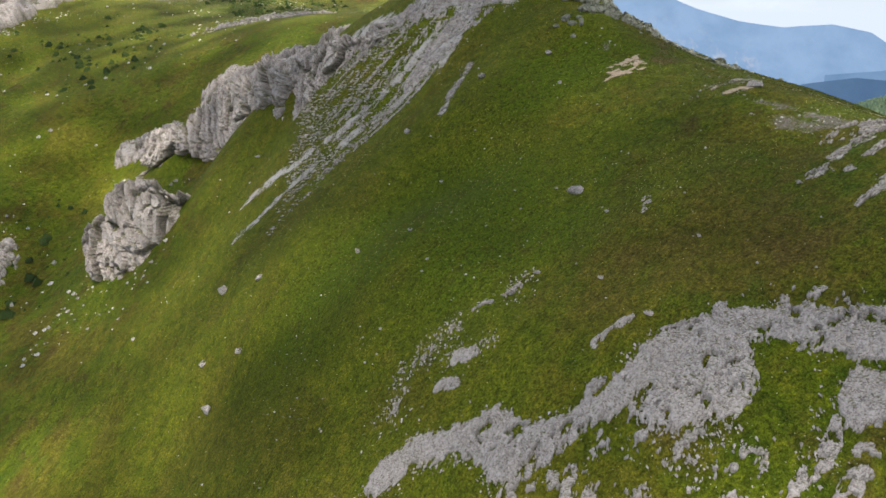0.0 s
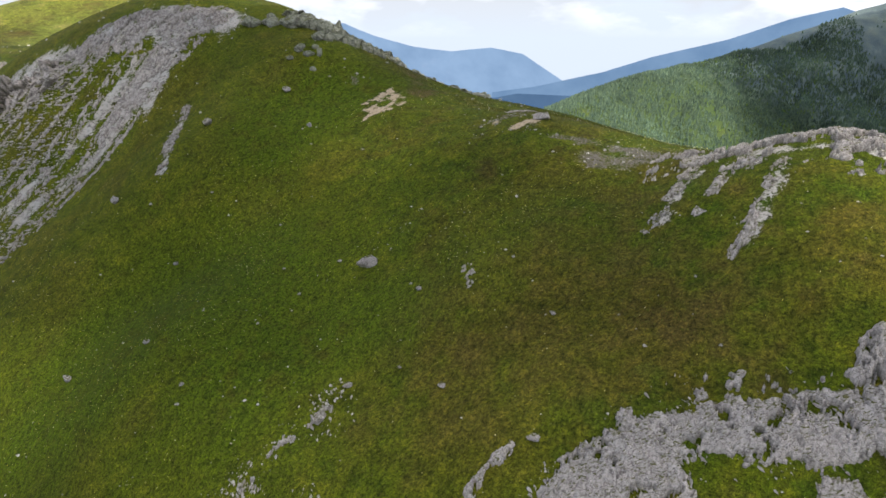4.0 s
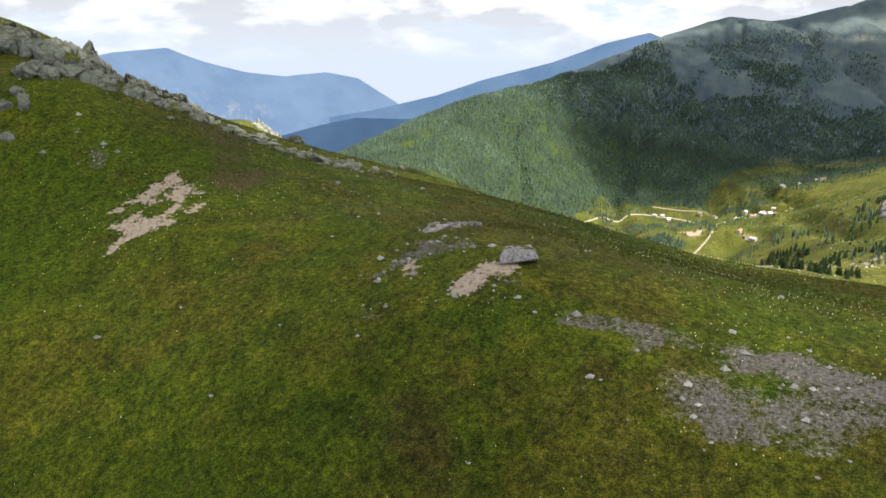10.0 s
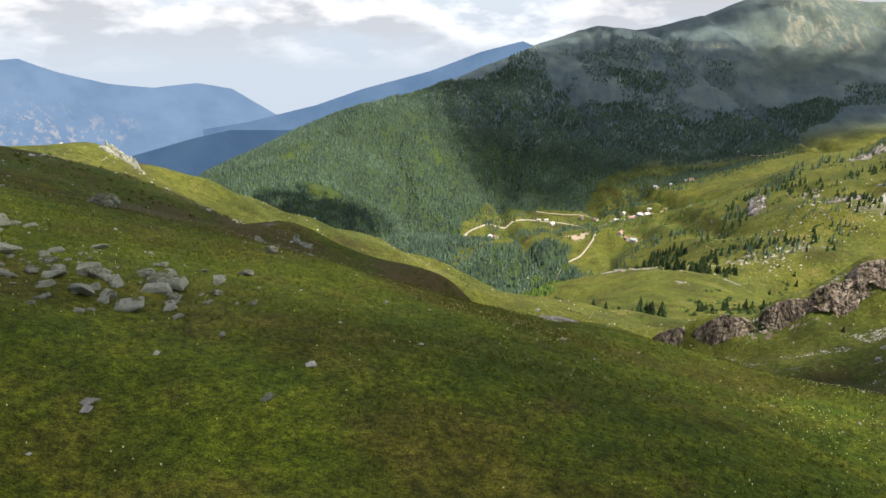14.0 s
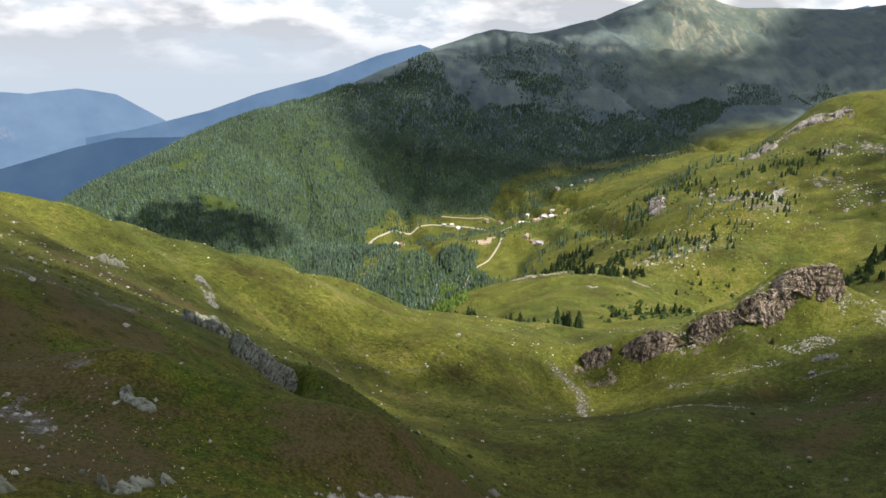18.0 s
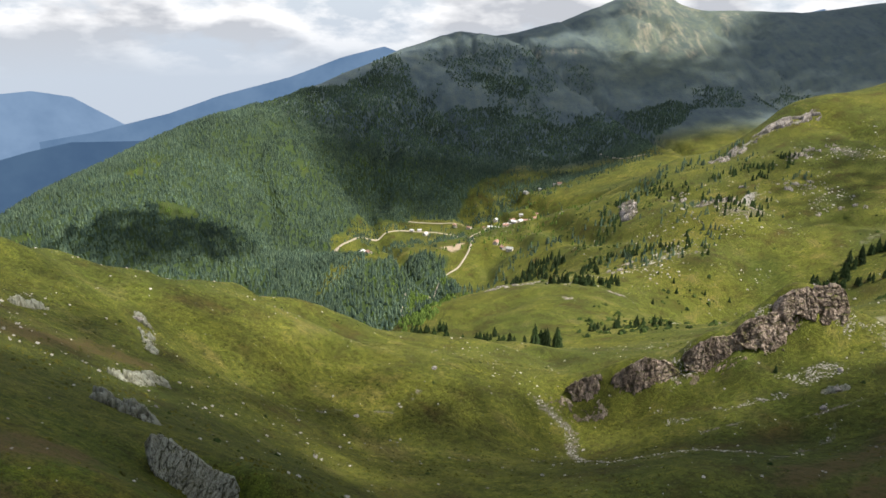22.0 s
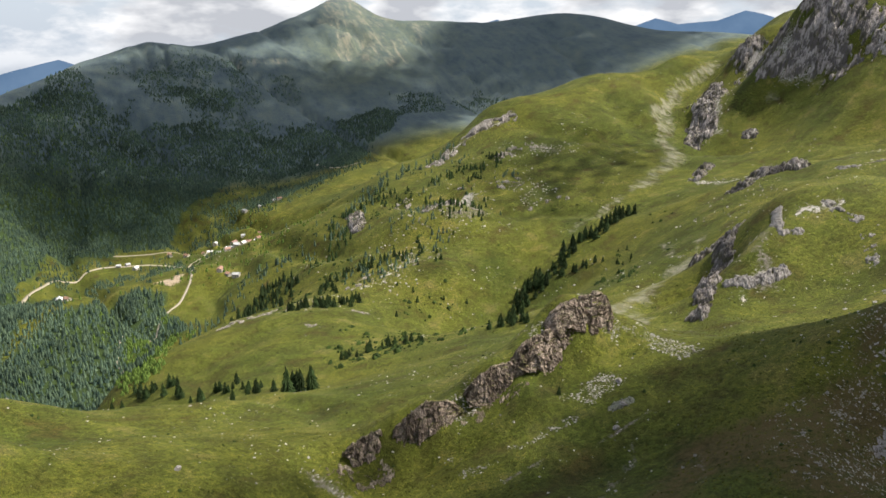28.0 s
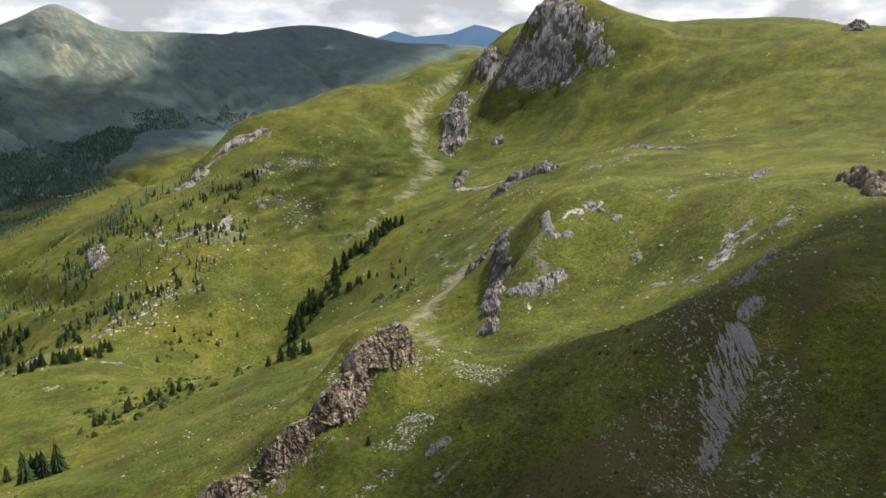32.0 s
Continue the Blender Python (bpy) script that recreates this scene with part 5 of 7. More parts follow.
# behind the ridge
outcrop("limestone_edge", ((-48.5, 111.5), (-45, 113.5), (-42, 114), (-39, 110), (-37.5, 104)), 1.3, 0.3, 0.7, 0.1, LIMESTONE, "pale limestone edge above the bowl", seed=240, stretch=2.0, gaps=0.38, flat=0.8)
outcrop("limestone_edge", ((-58, 101), (-56, 103), (-55, 106)), 1.0, 0.5, 0.7, 0.12, LICHEN, "low stony rib in dry grass", seed=245, stretch=2.0, gaps=0.4)
rock_wall("rock_fin", ((-75.1, 178.7, -44.8), (-74.4, 179, -44), (-72.9, 179.4, -44.8), (-71, 180, -46.8), (-68.9, 180.5, -49.3), (-66.7, 181.1, -50.9), (-65.9, 181.3, -53.2)),
          ((-74.5, 177.4, -46), (-73.9, 177.6, -47.7), (-72.6, 177.9, -49.2), (-71.1, 178.4, -50.7), (-68.9, 179, -52.6), (-67, 179.5, -54.1), (-65.6, 179.8, -53.9)), 0.75, 0.11, LICHEN, "tilted grey rock fin with upright layers on the slope", "", 1.4, 0.7, 82, 0.35, 0.6, 0.4)
outcrop("rock_fin", ((-58.8, 113.9), (-58.0, 113.4)), 0.5, 0.6, 0.5, 0.08, LICHEN, "small upright grey fin in dry grass", seed=255, stretch=2.0, turn=2.2)
outcrop("rock_fin", ((-132, 259), (-130.5, 265)), 1.6, 2.4, 1.6, 0.25, LICHEN, "upright grey rock on the sunny shoulder", seed=260)
outcrop("rock_fin", ((-119, 292), (-108, 269)), 1.8, 1.6, 1.6, 0.25, LICHEN, "broken grey rib on the sunny shoulder", seed=265, gaps=0.4)
outcrop("rock_fin", ((-100, 232), (-98.5, 246)), 2.2, 2.4, 2.0, 0.25, LICHEN, "broken grey rib at the foot of the slope", seed=268, gaps=0.3)
outcrop("rock_fin", ((-88, 199), (-82, 197)), 2.0, 2.6, 1.8, 0.2, LICHEN, "dark grey fin at the foot of the slope", seed=269, gaps=0.1)
# the outcrop above the stream
def crag_mesh(name, seed, material, half, block, detail=5, rough=1.0):
    """A blocky mass of rock: jointed at two scales, each block pushed in or out, with dark seams."""
    bm = bmesh.new()
    bmesh.ops.create_icosphere(bm, subdivisions=detail, radius=1.0)
    off, seam = Vector((seed * 3.7, seed * 1.3, seed * 0.7)), []
    for v in bm.verts:
        p = v.co.copy()
        q = Vector((p.x * half[0], p.y * half[1], p.z * half[2] * 0.6)) / block
        q = q + 0.35 * noise.noise_vector(q * 0.7 + off)
        push, dark = 0.0, 0.0
        for s, w in ((1.0, 0.15), (2.6, 0.07)):
            d, c = noise.voronoi(q * s + off)
            joint = d[1] - d[0]
            push += w * noise.noise(c[0] * 5.3) - w * 0.7 * max(0.0, 1 - joint / 0.10)
            dark = max(dark, max(0.0, 1 - joint / 0.12) * (1.0 if s == 1 else 0.7))
        push += 0.30 * noise.fractal(q * 0.42 + off, 0.9, 2.0, 5) + 0.10 * noise.ridged_multi_fractal(q * 0.8 + off, 0.9, 2.1, 5, 1.0, 2.0) - 0.1
        p = p * (1 + push * rough)
        v.co = Vector((p.x * half[0], p.y * half[1], p.z * half[2]))
        seam.append(dark)
    me = bpy.data.meshes.new(name)
    bm.to_mesh(me); bm.free()
    me.materials.append(material)
    put_attr(me, "seam", seam)
    return me


def crag(name, x, y, half, up, block, seed, material, label, group, turn=15.0, detail=5, rough=1.0):
    ob = new(name, crag_mesh(name, seed, material, half, block, detail, rough))
    ob.matrix_basis = pose(x, y, float(on_ground(np.array(x), np.array(y))) + up, 0, 0, turn)
    return tagged(ob, label, "rock outcrop", group)


RED_GROUP = "red outcrop above the stream"
rock_wall("red_outcrop", ((85.5, 330.4, -82.6), (89, 330.8, -81.4), (93, 330.6, -81.2), (96, 330.2, -82.6), (98.4, 329.7, -86)), ((86, 327.6, -92.5), (89, 327, -94), (93, 327, -94), (96.6, 327.4, -92.6), (99, 328.2, -91)), 2.6, 0.24, RED, "tall reddish-grey rock tower above the stream", RED_GROUP, 6.0, 0.5, 41, 0.9, 0.5, 0.3)
rock_wall("red_outcrop", ((73.6, 328.4, -88.5), (76, 329, -84.6), (79.4, 329.4, -82.8), (84, 330.2, -82.2), (87.2, 330.2, -82.8)), ((74.2, 326.8, -90.6), (77, 326.8, -90.2), (80, 326.8, -90), (84, 327, -92), (87.4, 327.2, -93)), 1.9, 0.24, RED, "grassy-topped shoulder of the reddish rock tower", RED_GROUP, 5.0, 0.5, 42, 1.0, 0.6, 0.3)
rock_wall("red_outcrop", ((59.5, 327.2, -96.8), (63, 326.8, -93), (66.8, 326.8, -90.8), (72, 327.4, -90), (78, 328.2, -90.4), (84, 328.4, -92.6), (89, 328.8, -95)), ((59.5, 325.4, -98.8), (64, 324.2, -100.6), (68, 323.6, -101.6), (74, 324.2, -101.6), (80, 325, -101.2), (86, 326.2, -99), (90, 327, -97.6)), 2.2, 0.24, RED, "rugged reddish rock wall with dark clefts", RED_GROUP, 4.5, 0.55, 43, 1.0, 0.7, 0.4)
rock_wall("red_outcrop", ((43.6, 329, -105.8), (46, 328.6, -102.4), (49, 328.2, -100.2), (53, 327.8, -98.4), (60.6, 326.8, -96.8), (65, 326.2, -98.8), (68, 326, -101)), ((44, 326.8, -109), (47, 325.8, -110), (50, 325.2, -110.2), (54, 324.8, -109.4), (61, 323.6, -108), (66, 323.6, -104.6), (68.4, 324.2, -103)), 1.7, 0.22, RED, "broken reddish rock ledges with grass between", RED_GROUP, 3.0, 0.55, 44, 0.8, 1.4, 0.4)
rock_wall("red_outcrop", ((20, 331.6, -115.6), (22.6, 331, -112.4), (25.2, 330.6, -110), (29, 330, -107.6), (33, 329.7, -106.2), (38, 329.2, -107.4), (42.5, 328.8, -110)), ((20, 329.6, -121), (23, 328.6, -121.4), (26, 327.8, -120.4), (30, 327.2, -118.6), (34, 327, -116.8), (38, 327, -113.6), (42.6, 327.4, -111.6)), 1.7, 0.22, RED, "low grey-red crag running towards the stream", RED_GROUP, 3.5, 0.55, 45, 0.7, 1.2, 0.4)
rock_wall("red_outcrop", ((5.6, 333.8, -119), (8.6, 333.2, -117), (11.5, 332.8, -115.2), (14.6, 332.4, -113.8), (18, 332, -113.6)), ((6, 331.6, -122), (9, 330.8, -123), (12, 330.2, -122.6), (15, 330, -121.4), (18.4, 330.2, -119.4)), 2.2, 0.24, RED, "low crag beside the stream gully", RED_GROUP, 3.0, 0.55, 46, 0.5, 0.8, 0.2)
outcrop("red_outcrop", ((44, 325), (52, 323.5), (62, 323)), 2.6, 0.7, 1.2, 0.2, RED, "crumbling reddish ledges and turf below the wall", seed=290, ragged=0.9, gaps=0.5, stretch=2.5, turn=1.4)
outcrop("red_outcrop", ((2, 331), (8, 327), (16, 325)), 3.4, 0.8, 1.3, 0.22, RED, "crumbling reddish rubble beside the gully", seed=305, ragged=0.8, gaps=0.44)
rock_wall("flank_buttress", ((-151.7, 19.9, -53.9), (-149.8, 22.5, -47.7), (-143.9, 25.9, -41.3), (-137.2, 29.1, -35.8), (-133.4, 31.6, -36.3), (-131.5, 33.8, -37.8), (-129.1, 36.8, -36.2)),
          ((-148.7, 19.4, -58.4), (-142.2, 22.6, -56), (-136.4, 25.4, -52.4), (-131.6, 28, -50.1), (-129.5, 31.2, -44.9), (-127.8, 33.6, -42.2), (-125.8, 36.6, -37.7)), 5.0, 0.3, SLAB, "stained pinkish limestone buttress with a rusty top", "western cliffs", 6.0, 0.6, 61, 0.6, 0.9, 0.3)
rock_wall("cliff_band", ((-174.2, 37.9, -37.1), (-166.1, 43.5, -33.4), (-159.7, 46.2, -31.1), (-154.6, 48.1, -27.3), (-145, 50, -22.7), (-135.2, 50.6, -20), (-126, 51, -16.8), (-116, 51.1, -14)),
          ((-171.5, 36.8, -42.2), (-162.4, 42.9, -38.2), (-154.5, 45.7, -36.1), (-148.7, 47.2, -37), (-138.9, 48.1, -34.6), (-128.9, 49.3, -24.3), (-120.2, 49.6, -21.6), (-111.6, 49.3, -22.9)), 4.0, 0.3, SLAB, "long pale furrowed limestone cliff with a grassy foot", "western cliffs", 4.0, 0.6, 62, 0.4, 1.0, 0.35)
rock_wall("cliff_band", ((-116, 51.1, -14), (-107.7, 52.9, -11.1), (-104.1, 54.5, -10.3), (-101.1, 55.9, -10), (-94.1, 59.8, -6.4)),
          ((-111.6, 49.3, -22.9), (-105, 51.6, -17.1), (-102, 53.1, -14.7), (-99, 54.5, -13), (-92.1, 58.4, -8.7)), 3.0, 0.26, SLAB, "pale furrowed limestone cliff band under the ridge", "western cliffs", 3.5, 0.6, 63, 0.4, 1.0, 0.35)
rock_wall("ridge_crag", ((-73.7, 71.9, -3.1), (-73.2, 72.5, -2.4), (-72.4, 73.3, -1.9), (-71.4, 74.3, -2.2), (-70.1, 75.5, -3.1)),
          ((-73.2, 71.3, -4.0), (-72.6, 71.9, -4.0), (-71.9, 72.7, -3.8), (-71.1, 73.5, -4.4), (-69.7, 74.8, -4.5)), 0.9, 0.08, CRAG_GREY, "broad lichen-grey crag split into blocks on the ridge", "ridge crags", 2.0, 0.6, 71, 0.8, 1.5)
rock_wall("ridge_crag", ((-67.2, 70.1, -4.8), (-66.5, 70.7, -4.4), (-65.8, 71.4, -4.3), (-64.7, 72.4, -4.1), (-63.5, 73.4, -4.8)),
          ((-66.7, 69.4, -5.3), (-66.1, 70, -5.5), (-65.4, 70.7, -5.9), (-64.2, 71.7, -6.2), (-63, 72.8, -6.4)), 0.7, 0.08, CRAG_GREY, "tumbled lichen-grey blocks on the ridge shoulder", "ridge crags", 2.0, 0.6, 72, 0.8, 1.6)
rock_wall("ridge_crag", ((-64.8, 74.9, -5.0), (-63.9, 75.6, -5.4), (-62.8, 76.5, -6.1), (-61.5, 77.5, -6.8)),
          ((-64.4, 74.2, -6.8), (-63.4, 75, -6.9), (-62.4, 75.8, -7.2), (-61.1, 76.8, -7.2)), 0.6, 0.08, CRAG_GREY, "low lichen-grey crag along the ridge", "ridge crags", 2.0, 0.6, 73, 0.8, 1.6)
rock_wall("ridge_crag", ((-70.4, 78, -3.8), (-69.9, 78.5, -3.2), (-69.6, 78.8, -3.6)),
          ((-70, 77.3, -4.3), (-69.4, 77.8, -4.4), (-69, 78.2, -4.5)), 0.45, 0.08, CRAG_GREY, "small dark block on the skyline of the ridge", "ridge crags", 2.0, 0.6, 74, 0.8, 0.8)
for n, (x, y, r, tall) in enumerate(((-70.2, 70.0, 1.5, 1.1), (-69.0, 71.2, 1.6, 1.2), (-67.6, 71.8, 1.3, 1.2), (-66.3, 71.2, 1.2, 1.0), (-64.4, 67.6, 0.9, 0.6), (-63.5, 68.3, 0.7, 0.6), (-63.6, 69.8, 0.9, 0.7), (-62.4, 70.4, 0.8, 0.8), (-61.6, 70.4, 0.9, 0.8),
                                     (-60.8, 71.3, 0.8, 0.7), (-60.1, 71.9, 0.7, 0.5), (-59.2, 71.9, 0.6, 0.5), (-64.4, 65.0, 0.7, 0.5), (-63.1, 65.7, 0.5, 0.4), (-62.2, 65.2, 0.45, 0.6), (-61.6, 63.4, 0.4, 0.3), (-66.8, 75.0, 1.0, 0.9), (-62.8, 74.2, 0.8, 0.6), (-61.1, 76.0, 0.9, 0.5), (-72.3, 69.4, 1.3, 1.0), (-74.4, 68.6, 1.2, 0.9), (-65.2, 69.2, 0.6, 0.4), (-64.9, 72.6, 1.0, 0.7), (-58.2, 73.6, 0.6, 0.4), (-57.2, 75.0, 0.6, 0.35))):
    ob = new("ridge_block", rock_mesh("ridge_block", 80 + n, CRAG_GREY, (r * 0.95, r * 0.75, tall * 1.0), 4, 0.5, 9))
    ob.matrix_basis = pose(x, y, float(on_ground(np.array(x), np.array(y))) + tall * 0.2, 8 * (n % 3), 0, 37 * n)
    tagged(ob, "blocky lichen-grey rock on the ridge shoulder", "rock outcrop", "ridge shoulder blocks")
crag("skyline_rock", -67.5, 101.5, (0.9, 0.6, 0.6), 0.15, 0.8, 121, CRAG_GREY, "grey lichened rock on the grassy skyline", "", 20, 4)
outcrop("slope_rock", ((75, 297), (79, 296)), 1.8, 1.4, 1.4, 0.2, LICHEN, "grey rock among pale stones on the spur", seed=308)
# the right-hand rib and crags
rib = tagged(new("striped_rib"), "pale rib of thin upright limestone blades on brown heath", "rock outcrop")
RIB_EDGES = np.array((((125.8, 244.7), (127.3, 241.9)), ((120.9, 245.4), (125.6, 238.0)), ((110.9, 245.0), (118.0, 236.7)), ((104.1, 239.6), (111.2, 235.9)), ((97.7, 236.6), (100.1, 233.4)), ((89.9, 234.2), (92.9, 230.8))))
blade_rng = np.random.default_rng(8)
for k in range(290):
    u = 5 * blade_rng.random() ** 1.15
    j = min(int(u), 4)
    far_edge, near_edge = RIB_EDGES[j] + (RIB_EDGES[j + 1] - RIB_EDGES[j]) * (u - j)
    cx, cy = far_edge + (near_edge - far_edge) * blade_rng.uniform(-0.05, 1.05)
    full = blade_rng.uniform(1.6, 4.2) * (1 if u < 3.4 else 0.6)
    thick, n = blade_rng.uniform(0.07, 0.18), 12
    a = math.radians(-125 + blade_rng.uniform(-9, 9))
    s = np.linspace(-0.5, 0.5, n) * full
    wave = 0.05 * np.cumsum(blade_rng.normal(0, 1, n))
    px, py = cx + s * math.cos(a) - wave * math.sin(a), cy + s * math.sin(a) + wave * math.cos(a)
    g = on_ground(px, py)
    tall = blade_rng.uniform(0.35, 1.0) * np.clip(1.2 - (2 * np.abs(s) / full) ** 3, 0.15, 1) * np.repeat(blade_rng.uniform(0.4, 1.2, n // 3), 3) * blade_rng.uniform(0.8, 1.1, n)
    w = thick * blade_rng.uniform(0.7, 1.2, n)
    nx, ny = -math.sin(a), math.cos(a)
    rows = [np.stack([px + nx * w * o + nx * tall * 0.5 * up, py + ny * w * o + ny * tall * 0.5 * up, g + tall * up - 0.4 * (up == 0)], 1) for o, up in ((1.0, 0), (0.8, 0.75), (0.2, 1.0), (-0.5, 0.9), (-1.0, 0))]
    v = np.stack(rows, 1).reshape(-1, 3)
    part("blade", quick_mesh("blade", v, grid_faces(5, n), (LIMESTONE, SLAB, SLAB)[k % 3], False), rib)
outcrop("crest_rock", ((130.5, 243.6), (132.5, 243.2), (134.5, 242.4)), 1.9, 2.2, 1.1, 0.14, SLAB, "dark-sided grey rock standing on the rib's crest", seed=318, gaps=0.1, stretch=2.0, turn=0.9)
outcrop("rib_crest", ((146, 252), (158, 256), (172, 259)), 2.2, 2.0, 1.6, 0.22, LICHEN, "broken grey crest of the rib", seed=320, gaps=0.25)
outcrop("rib_crest", ((178, 261), (196, 266), (214, 270)), 2.6, 2.2, 2.0, 0.25, LIMESTONE, "pale broken blocks along the rib's crest", seed=322, gaps=0.36)
outcrop("strewn_stones", ((74, 232), (82, 244), (92, 252)), 7.0, 0.3, 0.7, 0.16, LIMESTONE, "strewn pale stones on brown heath", seed=325, gaps=0.62, stretch=2.0, turn=0.9, flat=0.6)
outcrop("strewn_stones", ((98, 244), (112, 250), (130, 254)), 4.5, 0.3, 0.7, 0.16, LIMESTONE, "strewn pale stones on brown heath", seed=326, gaps=0.58, stretch=2.0, turn=0.9, flat=0.6)
outcrop("strewn_stones", ((90, 224), (108, 226), (124, 232)), 4.5, 0.3, 0.8, 0.16, LIMESTONE, "scattered pale stones on the shaded slope", seed=328, gaps=0.56, stretch=1.6, flat=0.6)
WHITE = dict(material=LIMESTONE, stretch=1.8, turn=1.2, flat=0.4)
outcrop("white_rock", ((197, 372), (200, 365), (207, 361), (214, 360)), 3.4, 3.0, 2.2, 0.26, label="white limestone face on the green knoll", seed=330, gaps=0.16, **WHITE)
outcrop("white_rock", ((250, 397), (236, 384), (231, 376), (237, 373)), 2.6, 2.4, 2.0, 0.26, label="white limestone teeth along the knoll's edge", seed=332, gaps=0.22, **WHITE)
outcrop("white_rock", ((262, 379), (258, 368), (259, 360)), 2.6, 1.6, 1.8, 0.26, label="white limestone patch on the green knoll", seed=335, gaps=0.34, **WHITE)
outcrop("white_rock", ((213, 297), (228, 295), (243, 294), (250, 295)), 4.2, 1.2, 1.8, 0.26, label="long pale strip of broken rock on the sunny hillside", seed=338, gaps=0.44, **WHITE)
outcrop("white_rock", ((235, 286), (244, 278), (252, 274)), 3.4, 1.2, 1.8, 0.26, label="pale broken rock on the sunny hillside", seed=339, gaps=0.42, **WHITE)
outcrop("white_rock", ((214, 318), (215, 309)), 2.4, 0.8, 1.4, 0.26, label="grey rubble on the sunny hillside", seed=340, gaps=0.44, **WHITE)
outcrop("white_rock", ((274, 343), (286, 345), (298, 348)), 2.4, 0.8, 1.6, 0.3, label="line of grey stones in the turf", seed=341, gaps=0.5, **WHITE)
outcrop("white_rock", ((252, 350), (244, 342), (236, 335)), 2.6, 1.2, 1.6, 0.26, label="grey ribs on the knoll's flank", seed=342, gaps=0.46, **WHITE)
outcrop("white_rock", ((301, 313), (330, 322), (360, 330)), 4.0, 1.6, 2.2, 0.4, label="grey rocks near the shaded shoulder", seed=343, gaps=0.5, **WHITE)
outcrop("white_rock", ((428, 495), (440, 478), (470, 480)), 5.0, 1.8, 2.4, 0.5, label="low pale ledge on the green hillside", seed=344, gaps=0.46, **WHITE)
outcrop("white_rock", ((503, 500), (496, 470), (492, 446)), 4.5, 3.0, 2.6, 0.5, label="low pale ledge on the green hillside", seed=345, gaps=0.36, **WHITE)
KNOLL = dict(material=CLIFF, stretch=2.2, turn=0.9)
outcrop("knoll_crag", ((170, 363), (180, 370), (191, 379)), 4.2, 5.0, 3.0, 0.34, label="dark crag under the green knoll", seed=350, gaps=0.22, **KNOLL)
outcrop("knoll_crag", ((191, 380), (206, 392), (224, 405)), 5.5, 6.5, 3.6, 0.34, label="dark reddish cliff along the knoll's side", seed=352, gaps=0.12, **KNOLL)
outcrop("knoll_crag", ((224, 405), (238, 416), (252, 428)), 5.5, 6.0, 3.6, 0.34, label="dark cliff falling from the knoll's edge", seed=354, gaps=0.16, **KNOLL)
outcrop("knoll_crag", ((275, 470), (292, 474), (306, 472)), 5.5, 6.0, 4.0, 0.45, label="dark crag on the slope behind the knoll", seed=356, gaps=0.2, **KNOLL)
outcrop("hill_crag", ((409, 565), (428, 573), (452, 586)), 9.0, 7.0, 5.0, 0.6, CLIFF, "dark crag on the green hillside", seed=358, gaps=0.22, ragged=0.9, stretch=2.0, turn=0.9)
outcrop("hill_crag", ((448, 546), (438, 556), (436, 566)), 8.0, 8.0, 5.0, 0.6, CLIFF, "dark crag on the green hillside", seed=359, gaps=0.16, ragged=0.8, stretch=2.0, turn=0.9)
outcrop("hill_crag", ((505, 712), (530, 730), (556, 748)), 8.0, 6.0, 5.0, 0.7, CLIFF, "small dark crag beside the scree", seed=361, gaps=0.26, stretch=2.0, turn=0.9)
PEAK = dict(res=1.1, material=CLIFF, ragged=0.9, split=40.0)
outcrop("peak_cliff", ((769, 792), (770, 770), (764, 748), (756, 726)), 27.0, 9.0, 8.0, label="steep furrowed grey cliff under the green peak", seed=360, gaps=0.22, turn=0.3, stretch=2.0, **PEAK)
outcrop("peak_cliff", ((752, 800), (745, 780), (748, 756)), 18.0, 10.0, 8.0, label="grey cliff foot falling to scree", seed=362, gaps=0.24, turn=0.3, stretch=2.0, **PEAK)
outcrop("peak_cliff", ((730, 840), (734, 815), (735, 792)), 11.0, 8.0, 7.0, label="grey rock band across the green face", seed=364, gaps=0.32, turn=0.3, stretch=2.0, **PEAK)
outcrop("peak_cliff", ((806, 950), (780, 905), (752, 850)), 18.0, 9.0, 7.0, label="broken grey crest running down from the peak", seed=366, gaps=0.34, turn=0.7, stretch=2.0, **PEAK)
outcrop("peak_cliff", ((748, 942), (712, 912), (676, 884), (646, 858)), 18.0, 9.0, 7.0, label="grey buttress beside the scree gully", seed=370, gaps=0.24, turn=0.7, stretch=2.0, **PEAK)
outcrop("peak_cliff", ((668, 798), (664, 790)), 9.0, 6.0, 5.0, label="small dark crag under the peak", seed=372, gaps=0.1, **PEAK)
outcrop("white_rock", ((774, 738), (763, 714), (748, 690), (740, 674)), 7.0, 2.4, 4.0, 0.8, LIMESTONE, "white rocks along the rim of the cliff", seed=374, gaps=0.46)
outcrop("far_crag", ((475, 1047), (440, 1060), (388, 1062), (345, 1014)), 14.0, 7.0, 7.0, 1.0, SLAB, "grey crags along the hillside's edge", seed=380, gaps=0.4, ragged=0.9)
outcrop("hillside_rocks", ((320, 887), (345, 880), (380, 866)), 13, 3, 4, 0.7, SLAB, "grey rocks and rubble breaking through the hillside turf", seed=500, gaps=0.5, ragged=0.9, stretch=1.8, turn=0.8)
outcrop("hillside_rocks", ((403, 941), (430, 945), (452, 945)), 13, 3.5, 4.5, 0.7, SLAB, "grey rocks and rubble breaking through the hillside turf", seed=511, gaps=0.5, ragged=0.9, stretch=1.8, turn=0.8)
outcrop("hillside_rocks", ((435, 1051), (455, 1040), (475, 1043)), 12, 6, 5, 0.7, SLAB, "grey rocks and rubble breaking through the hillside turf", seed=522, gaps=0.5, ragged=0.9, stretch=1.8, turn=0.8)
